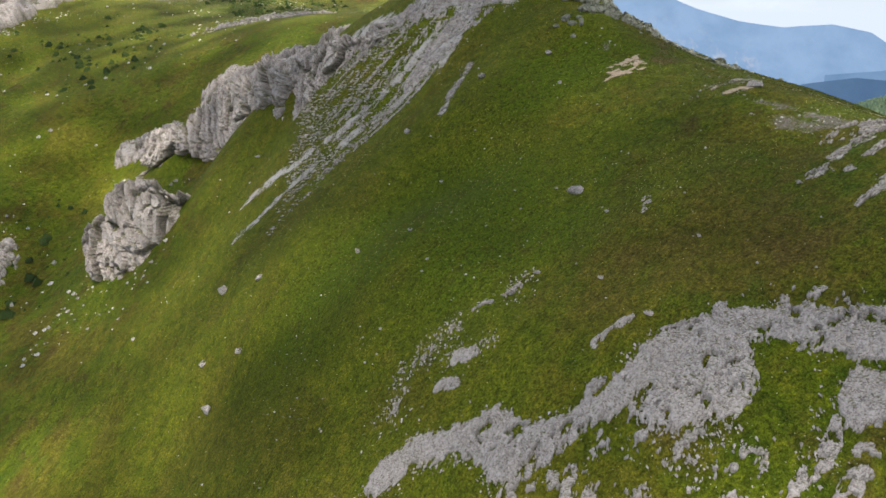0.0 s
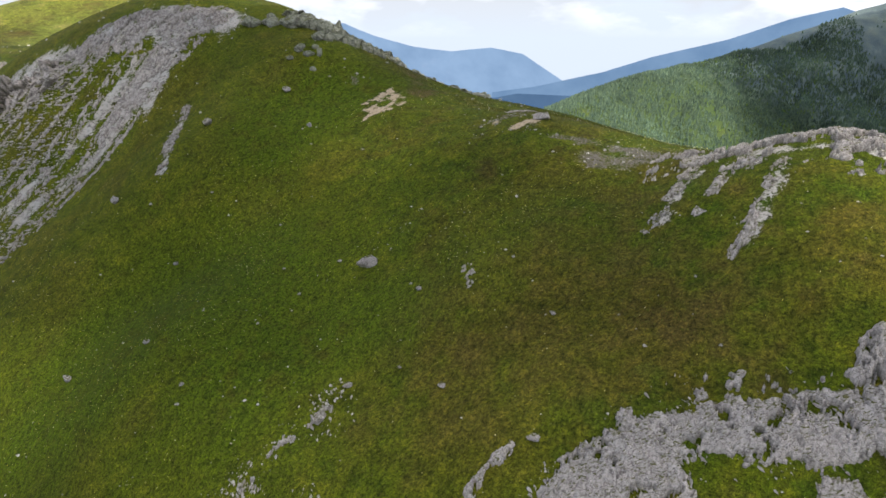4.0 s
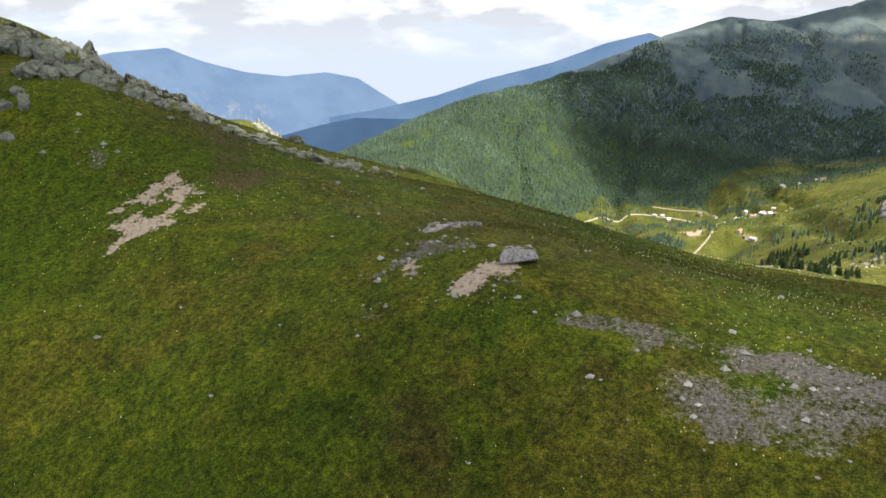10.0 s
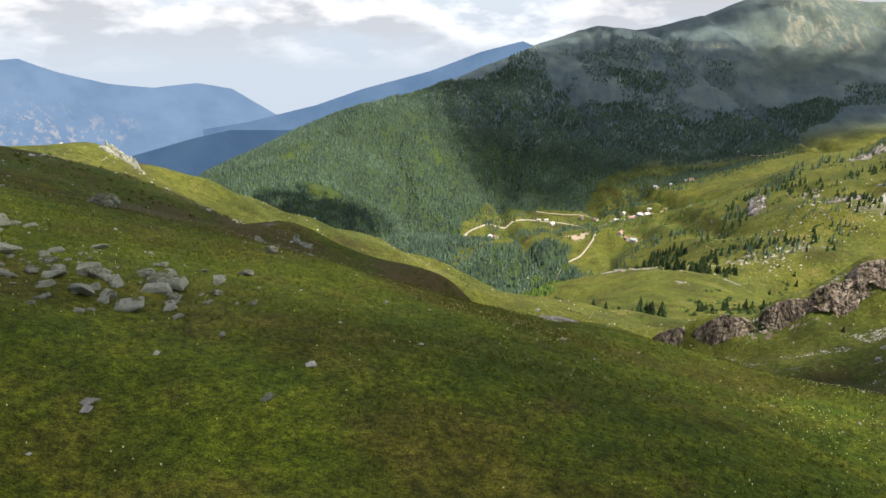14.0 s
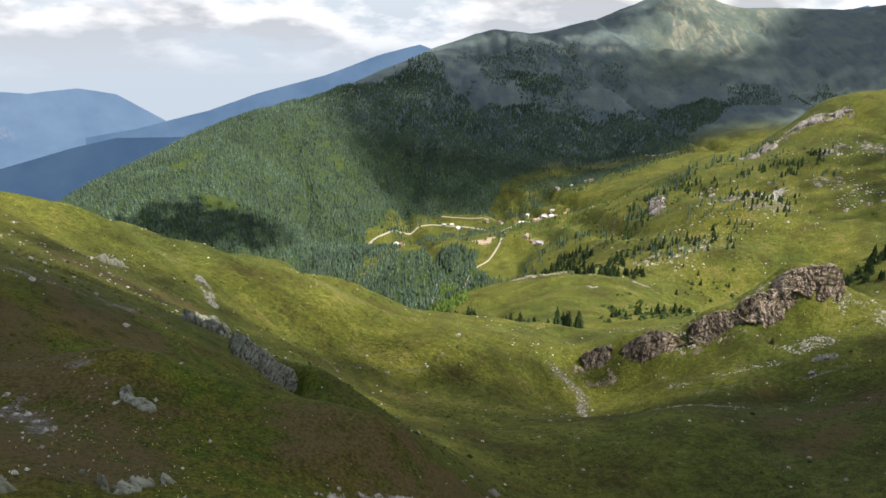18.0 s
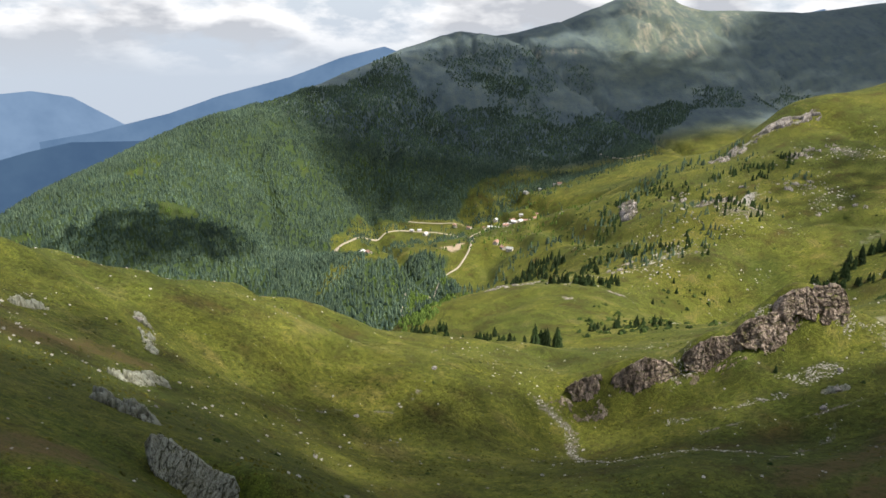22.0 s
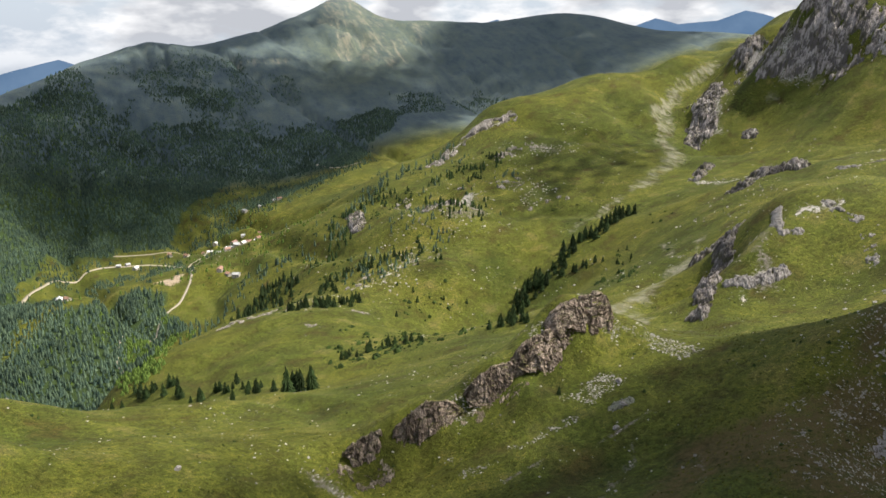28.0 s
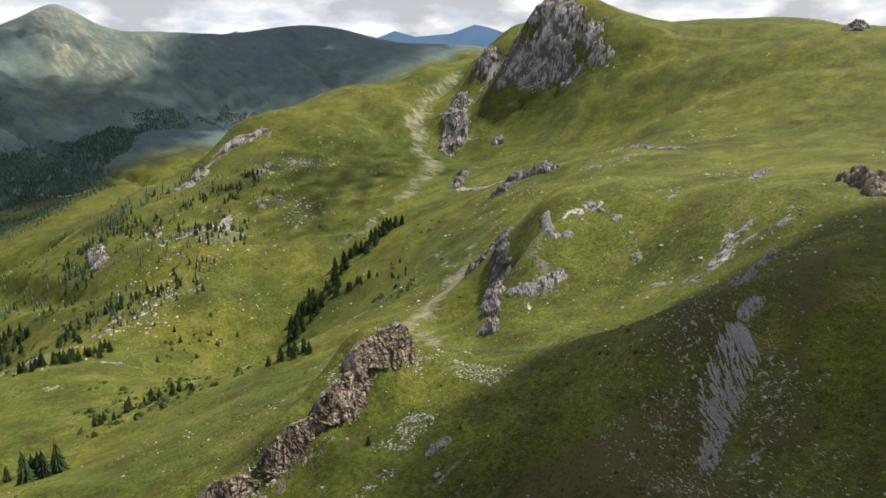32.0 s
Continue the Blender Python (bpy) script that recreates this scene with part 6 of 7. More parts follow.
outcrop("hillside_rocks", ((269, 813), (285, 800), (300, 812)), 11, 2.6, 3.5, 0.7, SLAB, "grey rocks and rubble breaking through the hillside turf", seed=533, gaps=0.5, ragged=0.9, stretch=1.8, turn=0.8)
outcrop("hillside_rocks", ((135, 742), (150, 745), (165, 760)), 9, 2, 3, 0.7, SLAB, "grey rocks and rubble breaking through the hillside turf", seed=544, gaps=0.5, ragged=0.9, stretch=1.8, turn=0.8)
outcrop("hillside_rocks", ((205, 745), (225, 752)), 8, 1.6, 2.6, 0.7, SLAB, "grey rocks and rubble breaking through the hillside turf", seed=555, gaps=0.5, ragged=0.9, stretch=1.8, turn=0.8)
outcrop("hillside_rocks", ((110, 672), (126, 660)), 7, 1.4, 2.4, 0.7, SLAB, "grey rocks and rubble breaking through the hillside turf", seed=566, gaps=0.5, ragged=0.9, stretch=1.8, turn=0.8)
outcrop("hillside_rocks", ((70, 628), (80, 622)), 6, 1.2, 2.2, 0.7, SLAB, "grey rocks and rubble breaking through the hillside turf", seed=577, gaps=0.5, ragged=0.9, stretch=1.8, turn=0.8)
outcrop("hillside_rocks", ((20, 690), (40, 700), (70, 705)), 8, 2, 2.6, 0.7, SLAB, "grey rocks and rubble breaking through the hillside turf", seed=588, gaps=0.5, ragged=0.9, stretch=1.8, turn=0.8)
outcrop("hillside_rocks", ((360, 800), (390, 790)), 10, 2.2, 3.2, 0.7, SLAB, "grey rocks and rubble breaking through the hillside turf", seed=599, gaps=0.5, ragged=0.9, stretch=1.8, turn=0.8)
outcrop("hillside_rocks", ((250, 900), (262, 930)), 10, 4, 4, 0.7, SLAB, "grey rocks and rubble breaking through the hillside turf", seed=610, gaps=0.5, ragged=0.9, stretch=1.8, turn=0.8)
outcrop("far_crag", ((300, 862), (284, 842), (262, 846)), 12.0, 6.0, 8.0, 1.2, CLIFF, "broken rocks among spruces", seed=390, gaps=0.35)
outcrop("far_crag", ((200, 905), (214, 960)), 10.0, 8.0, 8.0, 1.2, CLIFF, "grey crag above the wooded slope", seed=395, gaps=0.2)
outcrop("far_crag", ((290, 268), (280, 258), (268, 252)), 7.0, 8.0, 5.0, 0.5, RED, "dark crag at the shaded shoulder", seed=398, gaps=0.1)
outcrop("skyline_crag", ((846, 440), (822, 436)), 12.0, 9.0, 7.0, 0.9, CLIFF, "jagged crag on the far green skyline", seed=399, gaps=0.0)

# single boulders
ROCKS_PALE = [rock_mesh("boulder", 11 + i, LIMESTONE, sq, 3, 0.5, 12) for i, sq in enumerate(((1.2, 0.8, 0.75), (1, 0.9, 0.6), (0.8, 1.2, 0.9)))]
ROCKS_GREY = [rock_mesh("boulder", 31 + i, CRAG_GREY, sq, 3, 0.5, 12) for i, sq in enumerate(((1.2, 0.8, 0.6), (1, 0.9, 0.5), (0.8, 1.3, 0.7)))]


def slab_mesh(name, seed, material, size, taper=0.6, points=16):
    """A stone with flat broken faces: the hull of scattered points, narrower above."""
    g = random.Random(seed)
    bm = bmesh.new()
    for _ in range(points):
        u = g.uniform(-1, 1)
        k = 1 - taper * max(0, u)
        bm.verts.new((size[0] * k * g.choice((-1, 1)) * g.uniform(0.6, 1), size[1] * k * g.choice((-1, 1)) * g.uniform(0.6, 1), size[2] * u))
    hull = bmesh.ops.convex_hull(bm, input=bm.verts)
    bmesh.ops.delete(bm, geom=list({e for e in hull["geom_interior"] + hull["geom_unused"] if isinstance(e, bmesh.types.BMVert)}), context="VERTS")
    bmesh.ops.bevel(bm, geom=list(bm.edges), offset=0.06 * min(size), segments=1, affect="EDGES")
    me = bpy.data.meshes.new(name)
    bm.to_mesh(me)
    bm.free()
    me.materials.append(material)
    return me


ROCKS_TOOTH = [slab_mesh("limestone_tooth", 41 + i, LIMESTONE, sq) for i, sq in enumerate(((0.12, 0.20, 0.5), (0.09, 0.18, 0.52), (0.14, 0.25, 0.46), (0.11, 0.16, 0.42)))]
ROCKS_FLAT = [slab_mesh("ridge_stone", 51 + i, LICHEN, sq, 0.35) for i, sq in enumerate(((1.4, 0.8, 0.5), (1, 0.9, 0.42), (0.8, 1.3, 0.6), (1.5, 0.6, 0.55), (1.1, 0.7, 0.7), (0.9, 0.6, 0.4)))]
boulder("limestone_block", slab_mesh("limestone_block", 87, LIMESTONE, (0.95, 0.55, 0.45), 0.35, 22), -35.6, 59.3, 0.72, "pale layered limestone block above a bare patch", 15, -8, 0.2)
field = random.Random(12)
for n in range(210):
    u = field.random()
    x, y = -63 + 11.5 * u + field.gauss(0, 2.2), 78.2 + 2.8 * u + field.gauss(0, 3.0)
    boulder("ridge_stone", ROCKS_FLAT[n % 6], x, y, 0.09 + 0.34 * field.random() ** 2.4, "flat pale lichened stone lying on the ridge's turf", field.uniform(0, 360), field.uniform(-14, 14), 0.3, "stone", "ridge stone field")
boulder("boulder", ROCKS_PALE[0], -41.5, 44.1, 0.75, "large pale boulder alone on the grass slope", 60, 15)
for n, (x, y, r) in enumerate(((-61, 33.3, .55), (-69.2, 22.6, .8), (-70.1, 18.6, .9), (-66.5, 53.8, .9), (-62.4, 60.3, .7), (-70.8, 46.1, .6), (-75, 28, .7), (-78, 21, .9), (-86, 27, 1.0), (-36.9, 35.5, .4),
                              (-30.8, 35.7, .35), (-37.2, 33.2, .45), (-24.3, 32.7, .4), (-53.6, 35, .4), (-36, 41.8, .25), (-26.6, 40.2, .25), (-60.3, 43.4, .35), (-57, 57, .35), (-48, 33, .3))):
    boulder("boulder", ROCKS_PALE[n % 3], x, y, r * 0.72, "pale weathered boulder half sunk in grass", 47 * n, 9 * (n % 4), group="slope boulders")
for n, (x, y, r) in enumerate(((-52.2, 81.6, .55), (-51.0, 80.4, .3), (-51.8, 87.8, .3), (-53.4, 95, .4), (-45, 73.4, .2), (-58.2, 77.0, .35), (-56.8, 78.3, .4), (-55.4, 79.4, .3),
                              (-54.2, 80.6, .35), (-57.5, 75.6, .3), (-64.6, 63.5, .5), (-63, 64.6, .5), (-59.6, 79, .3), (-60.4, 77.2, .35), (-53.2, 82.4, .25), (-50.4, 82.2, .22), (-61.5, 79.5, .4), (-56.1, 81.2, .25))):
    boulder("boulder", ROCKS_GREY[n % 3], x, y, r, "flat grey boulder with lichen on the ridge", 61 * n, 7 * (n % 5), group="ridge boulders")
for n, (x, y, r) in enumerate(((-118, 288, 1.2), (-102, 373, 2.0), (-40, 326, .9), (-63, 294, .8), (77, 296, 1.6), (84, 307, 1.0), (126, 335, 1.2), (128, 334, .8), (69, 289, .9), (-67, 242, .8), (-10, 300, .8))):
    boulder("boulder", ROCKS_PALE[n % 3], x, y, r, "pale boulder on the sunny pasture", 53 * n, 6 * (n % 4), group="pasture boulders")


for n, (x, y, tall) in enumerate(((-25.29, 52.32, 0.55), (-25.11, 52.54, 0.74), (-24.92, 52.69, 0.84), (-25.43, 52.63, 0.37), (-25.27, 51.51, 0.45), (-25.1, 51.62, 0.22), (-24.19, 54.42, 0.49), (-23.94, 54.24, 0.69), (-23.63, 54.33, 0.89), (-23.35, 54.22, 0.79),
                                 (-23.16, 53.74, 0.58), (-24.15, 53.57, 0.29), (-23.95, 52.77, 0.26), (-23.7, 52.52, 0.41), (-23.4, 52.24, 0.33), (-23.07, 53.16, 0.48), (-24.56, 53.1, 0.19))):
    boulder("limestone_tooth", ROCKS_TOOTH[n % 4], x, y, tall * 0.85, "upright white limestone tooth in the turf", 50 + 13 * (n % 5), 14, 0.25, "rock", "limestone teeth")


# ---- loose stones ----
def scatter_solids(name, places, sizes, material, label, category, seed, shape="stone", heading=None):
    """Many small things joined into one mesh."""
    rng = np.random.default_rng(seed)
    if shape == "stone":
        base = np.array([(1, 0, 0), (-1, 0, 0), (0, 1, 0), (0, -1, 0), (0, 0, .7), (0, 0, -.7)], float)
        tris = np.array([(0, 2, 4), (2, 1, 4), (1, 3, 4), (3, 0, 4), (2, 0, 5), (1, 2, 5), (3, 1, 5), (0, 3, 5)])
    elif shape == "bush":
        base = np.array([(1, 0, .1), (.3, .9, .1), (-.8, .6, .1), (-.8, -.6, .1), (.3, -.9, .1), (.5, .3, .75), (-.4, .4, .8), (-.1, -.5, .7), (0, 0, 1.0)], float)
        tris = np.array([(0, 1, 5), (1, 6, 5), (1, 2, 6), (2, 3, 6), (3, 7, 6), (3, 4, 7), (4, 0, 7), (0, 5, 7), (5, 6, 8), (6, 7, 8), (7, 5, 8)])
    elif shape == "blade":
        base = np.array([(-.12, 0, 0), (.12, 0, 0), (.05, .35, 1.0), (-.3, .1, 0), (-.1, .1, 0), (-.35, -.25, .8), (.1, -.1, 0), (.3, -.1, 0), (.4, -.3, .9)], float)
        tris = np.array([(0, 1, 2), (3, 4, 5), (6, 7, 8)])
    else:
        base = np.array([(.5, 0, 0), (-.25, .43, 0), (-.25, -.43, 0), (0, 0, -1)], float)
        tris = np.array([(0, 1, 2), (1, 0, 3), (2, 1, 3), (0, 2, 3)])
    n, k = len(places), len(base)
    jitter = 1 + (rng.random((n, k, 3)) - 0.5) * (0.7 if shape in ("stone", "bush") else 0.3)
    a = rng.random(n) * 6.283
    if heading is not None:
        base, a = base * (2.2, 0.7, 0.8), heading + (rng.random(n) - 0.5) * 0.7
    v = base[None] * jitter * np.asarray(sizes)[:, None, None]
    ca, sa = np.cos(a)[:, None], np.sin(a)[:, None]
    v = np.stack([v[..., 0] * ca - v[..., 1] * sa, v[..., 0] * sa + v[..., 1] * ca, v[..., 2]], -1) + places[:, None, :]
    f = (tris[None] + (np.arange(n) * k)[:, None, None]).reshape(-1, 3)
    return tagged(new(name, quick_mesh(name, v.reshape(-1, 3), f, material, False)), label, category, kind="stuff")


def spread(rng, lo, hi, count, keep):
    x, y = rng.uniform(lo[0], hi[0], count), rng.uniform(lo[1], hi[1], count)
    p = keep(x, y)
    ok = rng.random(count) < p
    return x[ok], y[ok]


rng = np.random.default_rng(5)
def stone_chance(x, y):
    c = 0.10 * smooth(fbm(x, y, 12, 4, 41), 0.22, 0.55)
    return np.clip(c + 0.75 * stroke_mask("rock", x, y) + 0.8 * stroke_mask("scree", x, y) + 0.014, 0, 1)
x, y = spread(rng, (-110, 12), (2, 122), 60000, stone_chance)
z = on_ground(x, y)
scatter_solids("loose_stones", np.stack([x, y, z + 0.02], 1), 0.03 + 0.14 * rng.random(len(x)) ** 4 + 0.04 * rng.random(len(x)), STONE_BITS, "pale loose stones strewn over turf and scree", "stones", 6)
x, y = spread(rng, (-180, 120), (300, 480), 90000, lambda x, y: np.clip(0.03 + 0.18 * smooth(fbm(x, y, 40, 4, 43), 0.05, 0.5) + 0.6 * stroke_mask("scree", x, y) + 0.5 * stroke_mask("rock", x, y), 0, 1))
scatter_solids("loose_stones", np.stack([x, y, on_ground(x, y)], 1), 0.12 + 0.55 * rng.random(len(x)) ** 4, STONE_BITS, "pale stones scattered over the bowl and spur", "stones", 7)
x, y = spread(rng, (60, 480), (760, 1150), 60000, lambda x, y: np.clip(0.004 + 0.12 * smooth(fbm(x, y, 70, 4, 44), 0.2, 0.5) + 0.6 * stroke_mask("scree", x, y) + 0.6 * stroke_mask("rock", x, y), 0, 1))
scatter_solids("loose_stones", np.stack([x, y, on_ground(x, y)], 1), 0.4 + 1.1 * rng.random(len(x)) ** 4, STONE_BITS, "pale stones scattered over the far hillside", "stones", 8)
x, y = spread(rng, (-420, -20), (-100, 200), 40000, lambda x, y: np.clip(0.02 + 0.3 * smooth(fbm(x, y, 45, 4, 46), 0.1, 0.5), 0, 1))
scatter_solids("loose_stones", np.stack([x, y, on_ground(x, y)], 1), 0.2 + 0.7 * rng.random(len(x)) ** 4, STONE_BITS, "pale stones scattered over the western flank", "stones", 9)

x, y = spread(rng, (62, 205), (160, 275), 40000, lambda x, y: np.clip(0.08 + 0.55 * smooth(fbm(x, y, 14, 4, 47), 0.05, 0.4), 0, 1) * (1 - smooth(line_distance(x, y, RIB_EDGES.mean(1))[0], 10, 30)))
scatter_solids("loose_stones", np.stack([x, y, on_ground(x, y) + 0.02], 1), 0.05 + 0.25 * rng.random(len(x)) ** 4, STONE_BITS, "small white stone shards scattered over brown heath", "stones", 21, heading=-2.04)

RUBBLE = ((446, 938), (461, 911), (353, 828), (301, 808), (268, 805), (187, 771), (140, 739))
x, y = spread(rng, (110, 700), (520, 1090), 60000, lambda x, y: 0.26 * (1 - smooth(line_distance(x, y, RUBBLE)[0], 8, 60)) * smooth(fbm(x, y, 35, 4, 48), 0.0, 0.35))
scatter_solids("loose_stones", np.stack([x, y, on_ground(x, y)], 1), 0.4 + 1.5 * rng.random(len(x)) ** 5, STONE_BITS, "pale rubble among spruces on the hillside", "stones", 25)
x, y = spread(rng, (160, 240), (620, 720), 60000, lambda x, y: 0.12 * smooth(fbm(x, y, 55, 4, 49), 0.2, 0.45))
scatter_solids("loose_stones", np.stack([x, y, on_ground(x, y)], 1), 0.25 + 1.0 * rng.random(len(x)) ** 4, STONE_BITS, "pale stones in bands over the green hillside", "stones", 26)

SHARD_LINES = (((-35, 20), (-32.5, 22.6), (-29, 24.2), (-26.5, 24.4)), ((-26.4, 23.4), (-24.2, 26.2), (-22.6, 29.2), (-21.4, 31.2), (-19.6, 32.4)), ((-20, 33.8), (-17.9, 34.5), (-14, 35.6), (-11.4, 36.6)), ((-11, 39), (-8.8, 38.0), (-6.0, 39.0)),
               ((-11.8, 33.2), (-9.3, 33.6), (-7.0, 33.7)), ((-12.3, 31.8), (-12.0, 30.2), (-12.6, 28.4)), ((-21.3, 27), (-18.1, 28.4), (-14.7, 28.2)), ((-7.5, 31.6), (-6, 30)), ((-38.2, 22.5), (-40.2, 26), (-38.8, 31), (-37.0, 34)), ((-36.4, 27.6), (-34.9, 28)))
def shard_chance(x, y):
    d = np.min([line_distance(x, y, line)[0] for line in SHARD_LINES], axis=0)
    return 0.7 * (1 - smooth(d, 0.5, 2.6)) ** 1.6 * (0.12 + 0.85 * smooth(fbm(x, y, 1.6, 4, 56), -0.05, 0.3))
x, y = spread(rng, (-42, 18), (-3, 43), 52000, shard_chance)
scatter_solids("limestone_shards", np.stack([x, y, on_ground(x, y) + 0.02], 1), 0.025 + 0.12 * rng.random(len(x)) ** 3.5, SHARD, "pale limestone shards strewn round the crags", "stones", 28, heading=2.2)
along, across = rng.random(9000), rng.random(9000) * 26
x = -78.5 - 0.78 * across + (-5.5 - 0.22 * across) * along + rng.normal(0, 0.6, len(along))
y = 67.5 - 0.32 * across + (-34.5 + 1.07 * across) * along + rng.normal(0, 0.4, len(along))
ok = rng.random(len(x)) < 0.15 + 0.85 * smooth(fbm(across * 1.0, along * 6, 1.2, 4, 57), 0.0, 0.3)
x, y = x[ok], y[ok]
scatter_solids("limestone_shards", np.stack([x, y, on_ground(x, y) + 0.03], 1), 0.05 + 0.20 * rng.random(len(x)) ** 3, SHARD, "grey limestone rubble between the long slabs", "stones", 29, heading=1.4)

BED = ((-4, 331), (4, 319), (2, 305), (3, 292), (12, 280), (24, 272), (40, 268))
x, y = spread(rng, (-12, 262), (48, 336), 9000, lambda x, y: 0.8 * (1 - smooth(line_distance(x, y, BED)[0], 0.4, 2.6)))
scatter_solids("loose_stones", np.stack([x, y, on_ground(x, y) + 0.03], 1), 0.10 + 0.40 * rng.random(len(x)) ** 3, STONE_BITS, "pale stones lining the stream gully", "stones", 30)
x, y = spread(rng, (20, 300), (110, 345), 30000, lambda x, y: 0.5 * smooth(fbm(x, y, 12, 4, 58), 0.08, 0.35))
scatter_solids("loose_stones", np.stack([x, y, on_ground(x, y) + 0.03], 1), 0.10 + 0.42 * rng.random(len(x)) ** 4, STONE_BITS, "pale stones fallen below the red outcrop", "stones", 31)

# ---- grass and flowers near the way ----
x, y = rng.uniform(-78, -5, 230000), rng.uniform(18, 104, 230000)
ok = (rng.random(len(x)) < 0.35 + 0.65 * smooth(fbm(x, y, 6, 4, 51), -0.3, 0.4)) & (stroke_mask("soil", x, y) < 0.4) & (stroke_mask("rock", x, y) < 0.5)
x, y = x[ok], y[ok]
scatter_solids("grass_tufts", np.stack([x, y, on_ground(x, y) - 0.02], 1), 0.07 + 0.10 * rng.random(len(x)), BLADES, "tufts of green and straw-coloured mountain grass", "grass", 10, "blade")
x, y = spread(rng, (-100, 12), (0, 120), 40000, lambda x, y: 0.08 + 0.8 * smooth(fbm(x, y, 11, 4, 53), 0.12, 0.4))
scatter_solids("meadow_flowers", np.stack([x, y, on_ground(x, y) + 0.16], 1), 0.025 + 0.030 * rng.random(len(x)), PETALS, "small yellow and white meadow flowers in grass", "flowers", 11, "flower")

x, y = spread(rng, (-140, 130), (190, 420), 90000, lambda x, y: 0.12 + 0.55 * smooth(fbm(x, y, 22, 4, 55), 0.0, 0.35))
scatter_solids("grass_tussocks", np.stack([x, y, on_ground(x, y) - 0.05], 1), 0.10 + 0.28 * rng.random(len(x)) ** 2, TUSSOCK, "dark and straw-coloured grass tussocks over the bowl", "grass", 27, "bush")

# ---- low shrubs ----
x, y = spread(rng, (-420, 0), (-150, 190), 2300, lambda x, y: smooth(fbm(x, y, 60, 3, 61), 0.1, 0.4))
scatter_solids("dwarf_pines", np.stack([x, y, on_ground(x, y) - 0.2], 1), 0.5 + 1.4 * rng.random(len(x)) ** 2, SHRUB, "dark dwarf pine mats on the western flank", "shrubs", 12, "bush")
x, y = spread(rng, (-160, 200), (250, 560), 2600, lambda x, y: 0.10 + 0.5 * smooth(fbm(x, y, 50, 3, 62), 0.15, 0.4))
scatter_solids("low_shrubs", np.stack([x, y, on_ground(x, y) - 0.1], 1), 0.2 + 0.6 * rng.random(len(x)) ** 2, SHRUB, "small dark juniper tufts dotted over pasture", "shrubs", 13, "bush")
x, y = spread(rng, (60, 520), (400, 1150), 6500, lambda x, y: 0.01 + 0.6 * smooth(fbm(x, y, 60, 5, 63), 0.2, 0.45))
scatter_solids("low_shrubs", np.stack([x, y, on_ground(x, y) - 0.2], 1), 0.9 + 2.0 * rng.random(len(x)) ** 2, SHRUB, "dark juniper and dwarf pine on the far hillside", "shrubs", 14, "bush")


def wood(name, x, y, tall, material, label, seed, slim=0.2):
    g = np.random.default_rng(seed)
    n, sides = len(x), 5
    z = on_ground(x, y) - 0.5
    v = np.zeros((n, 2 * (sides + 1), 3)); a0 = g.random(n) * 6.28
    for tier, (zb, zt, rad) in enumerate(((0.08, 0.66, 1.0), (0.42, 1.0, 0.66))):
        o = tier * (sides + 1)
        v[:, o] = np.stack([x, y, z + tall * zt], 1)
        for i in range(sides):
            a = a0 + 6.283 * i / sides + tier
            r = tall * slim * rad * g.uniform(0.7, 1.2, n)
            v[:, o + 1 + i] = np.stack([x + r * np.cos(a), y + r * np.sin(a), z + tall * (zb + g.uniform(-.04, .04, n))], 1)
    tri = np.array([(o, o + 1 + i, o + 1 + (i + 1) % sides) for o in (0, sides + 1) for i in range(sides)])
    f = (tri[None] + (np.arange(n) * 2 * (sides + 1))[:, None, None]).reshape(-1, 3)
    return tagged(new(name, quick_mesh(name, v.reshape(-1, 3), f, material, False)), label, "forest", kind="stuff")


# ---- spruces ----
def spruce_meshes(seed, tiers=9, sides=11):
    """A trunk and a crown of drooping whorls, 1 m high in all."""
    r = random.Random(seed)
    bm = bmesh.new()
    ret = bmesh.ops.create_cone(bm, cap_ends=True, segments=7, radius1=0.022, radius2=0.004, depth=0.97)
    bmesh.ops.translate(bm, verts=ret["verts"], vec=(0, 0, 0.485))
    trunk = bpy.data.meshes.new("trunk"); bm.to_mesh(trunk); bm.free(); trunk.materials.append(BARK)
    v, f = [], []
    for t in range(tiers):
        k = t / (tiers - 1)
        z0 = 0.10 + 0.80 * k ** 0.92
        rad = (0.175 * (1 - k) ** 0.8 + 0.018) * r.uniform(0.85, 1.12)
        drop, up = 0.05 + 0.05 * (1 - k), 0.13 + 0.04 * (1 - k)
        base = len(v)
        ox, oy = r.uniform(-.012, .012), r.uniform(-.012, .012)
        v.append((ox, oy, min(1.0, z0 + up)))
        off = r.uniform(0, 6.28)
        for i in range(2 * sides):
            a = off + math.pi * i / sides
            rr = rad * (r.uniform(0.78, 1.15) if i % 2 == 0 else r.uniform(0.40, 0.62))
            v.append((ox + rr * math.cos(a), oy + rr * math.sin(a), z0 - drop * (1 if i % 2 == 0 else 0.3) + r.uniform(-.012, .012)))
        v.append((ox, oy, z0 + 0.01))
        n = 2 * sides
        for i in range(n):
            f.append((base, base + 1 + i, base + 1 + (i + 1) % n))
            f.append((base + 1 + n, base + 1 + (i + 1) % n, base + 1 + i))
    return trunk, quick_mesh("crown", v, f, NEEDLES, False)


KINDS = [spruce_meshes(70 + i, 8 + i % 3, 9 + i % 4) for i in range(5)]


def spruce(x, y, tall, label, group, lean=0.0, n=0):
    trunk, crown = KINDS[n % 5]
    base = new("spruce_tree")
    base.matrix_basis = pose(x, y, float(on_ground(np.array(x), np.array(y))) - 0.15, lean, 0, 77 * n) @ Matrix.Diagonal((tall * 1.6, tall * 1.6, tall, 1))
    part("trunk", trunk, base)
    part("crown", crown, base, "dense dark green needles")
    return tagged(base, label, "tree", group)


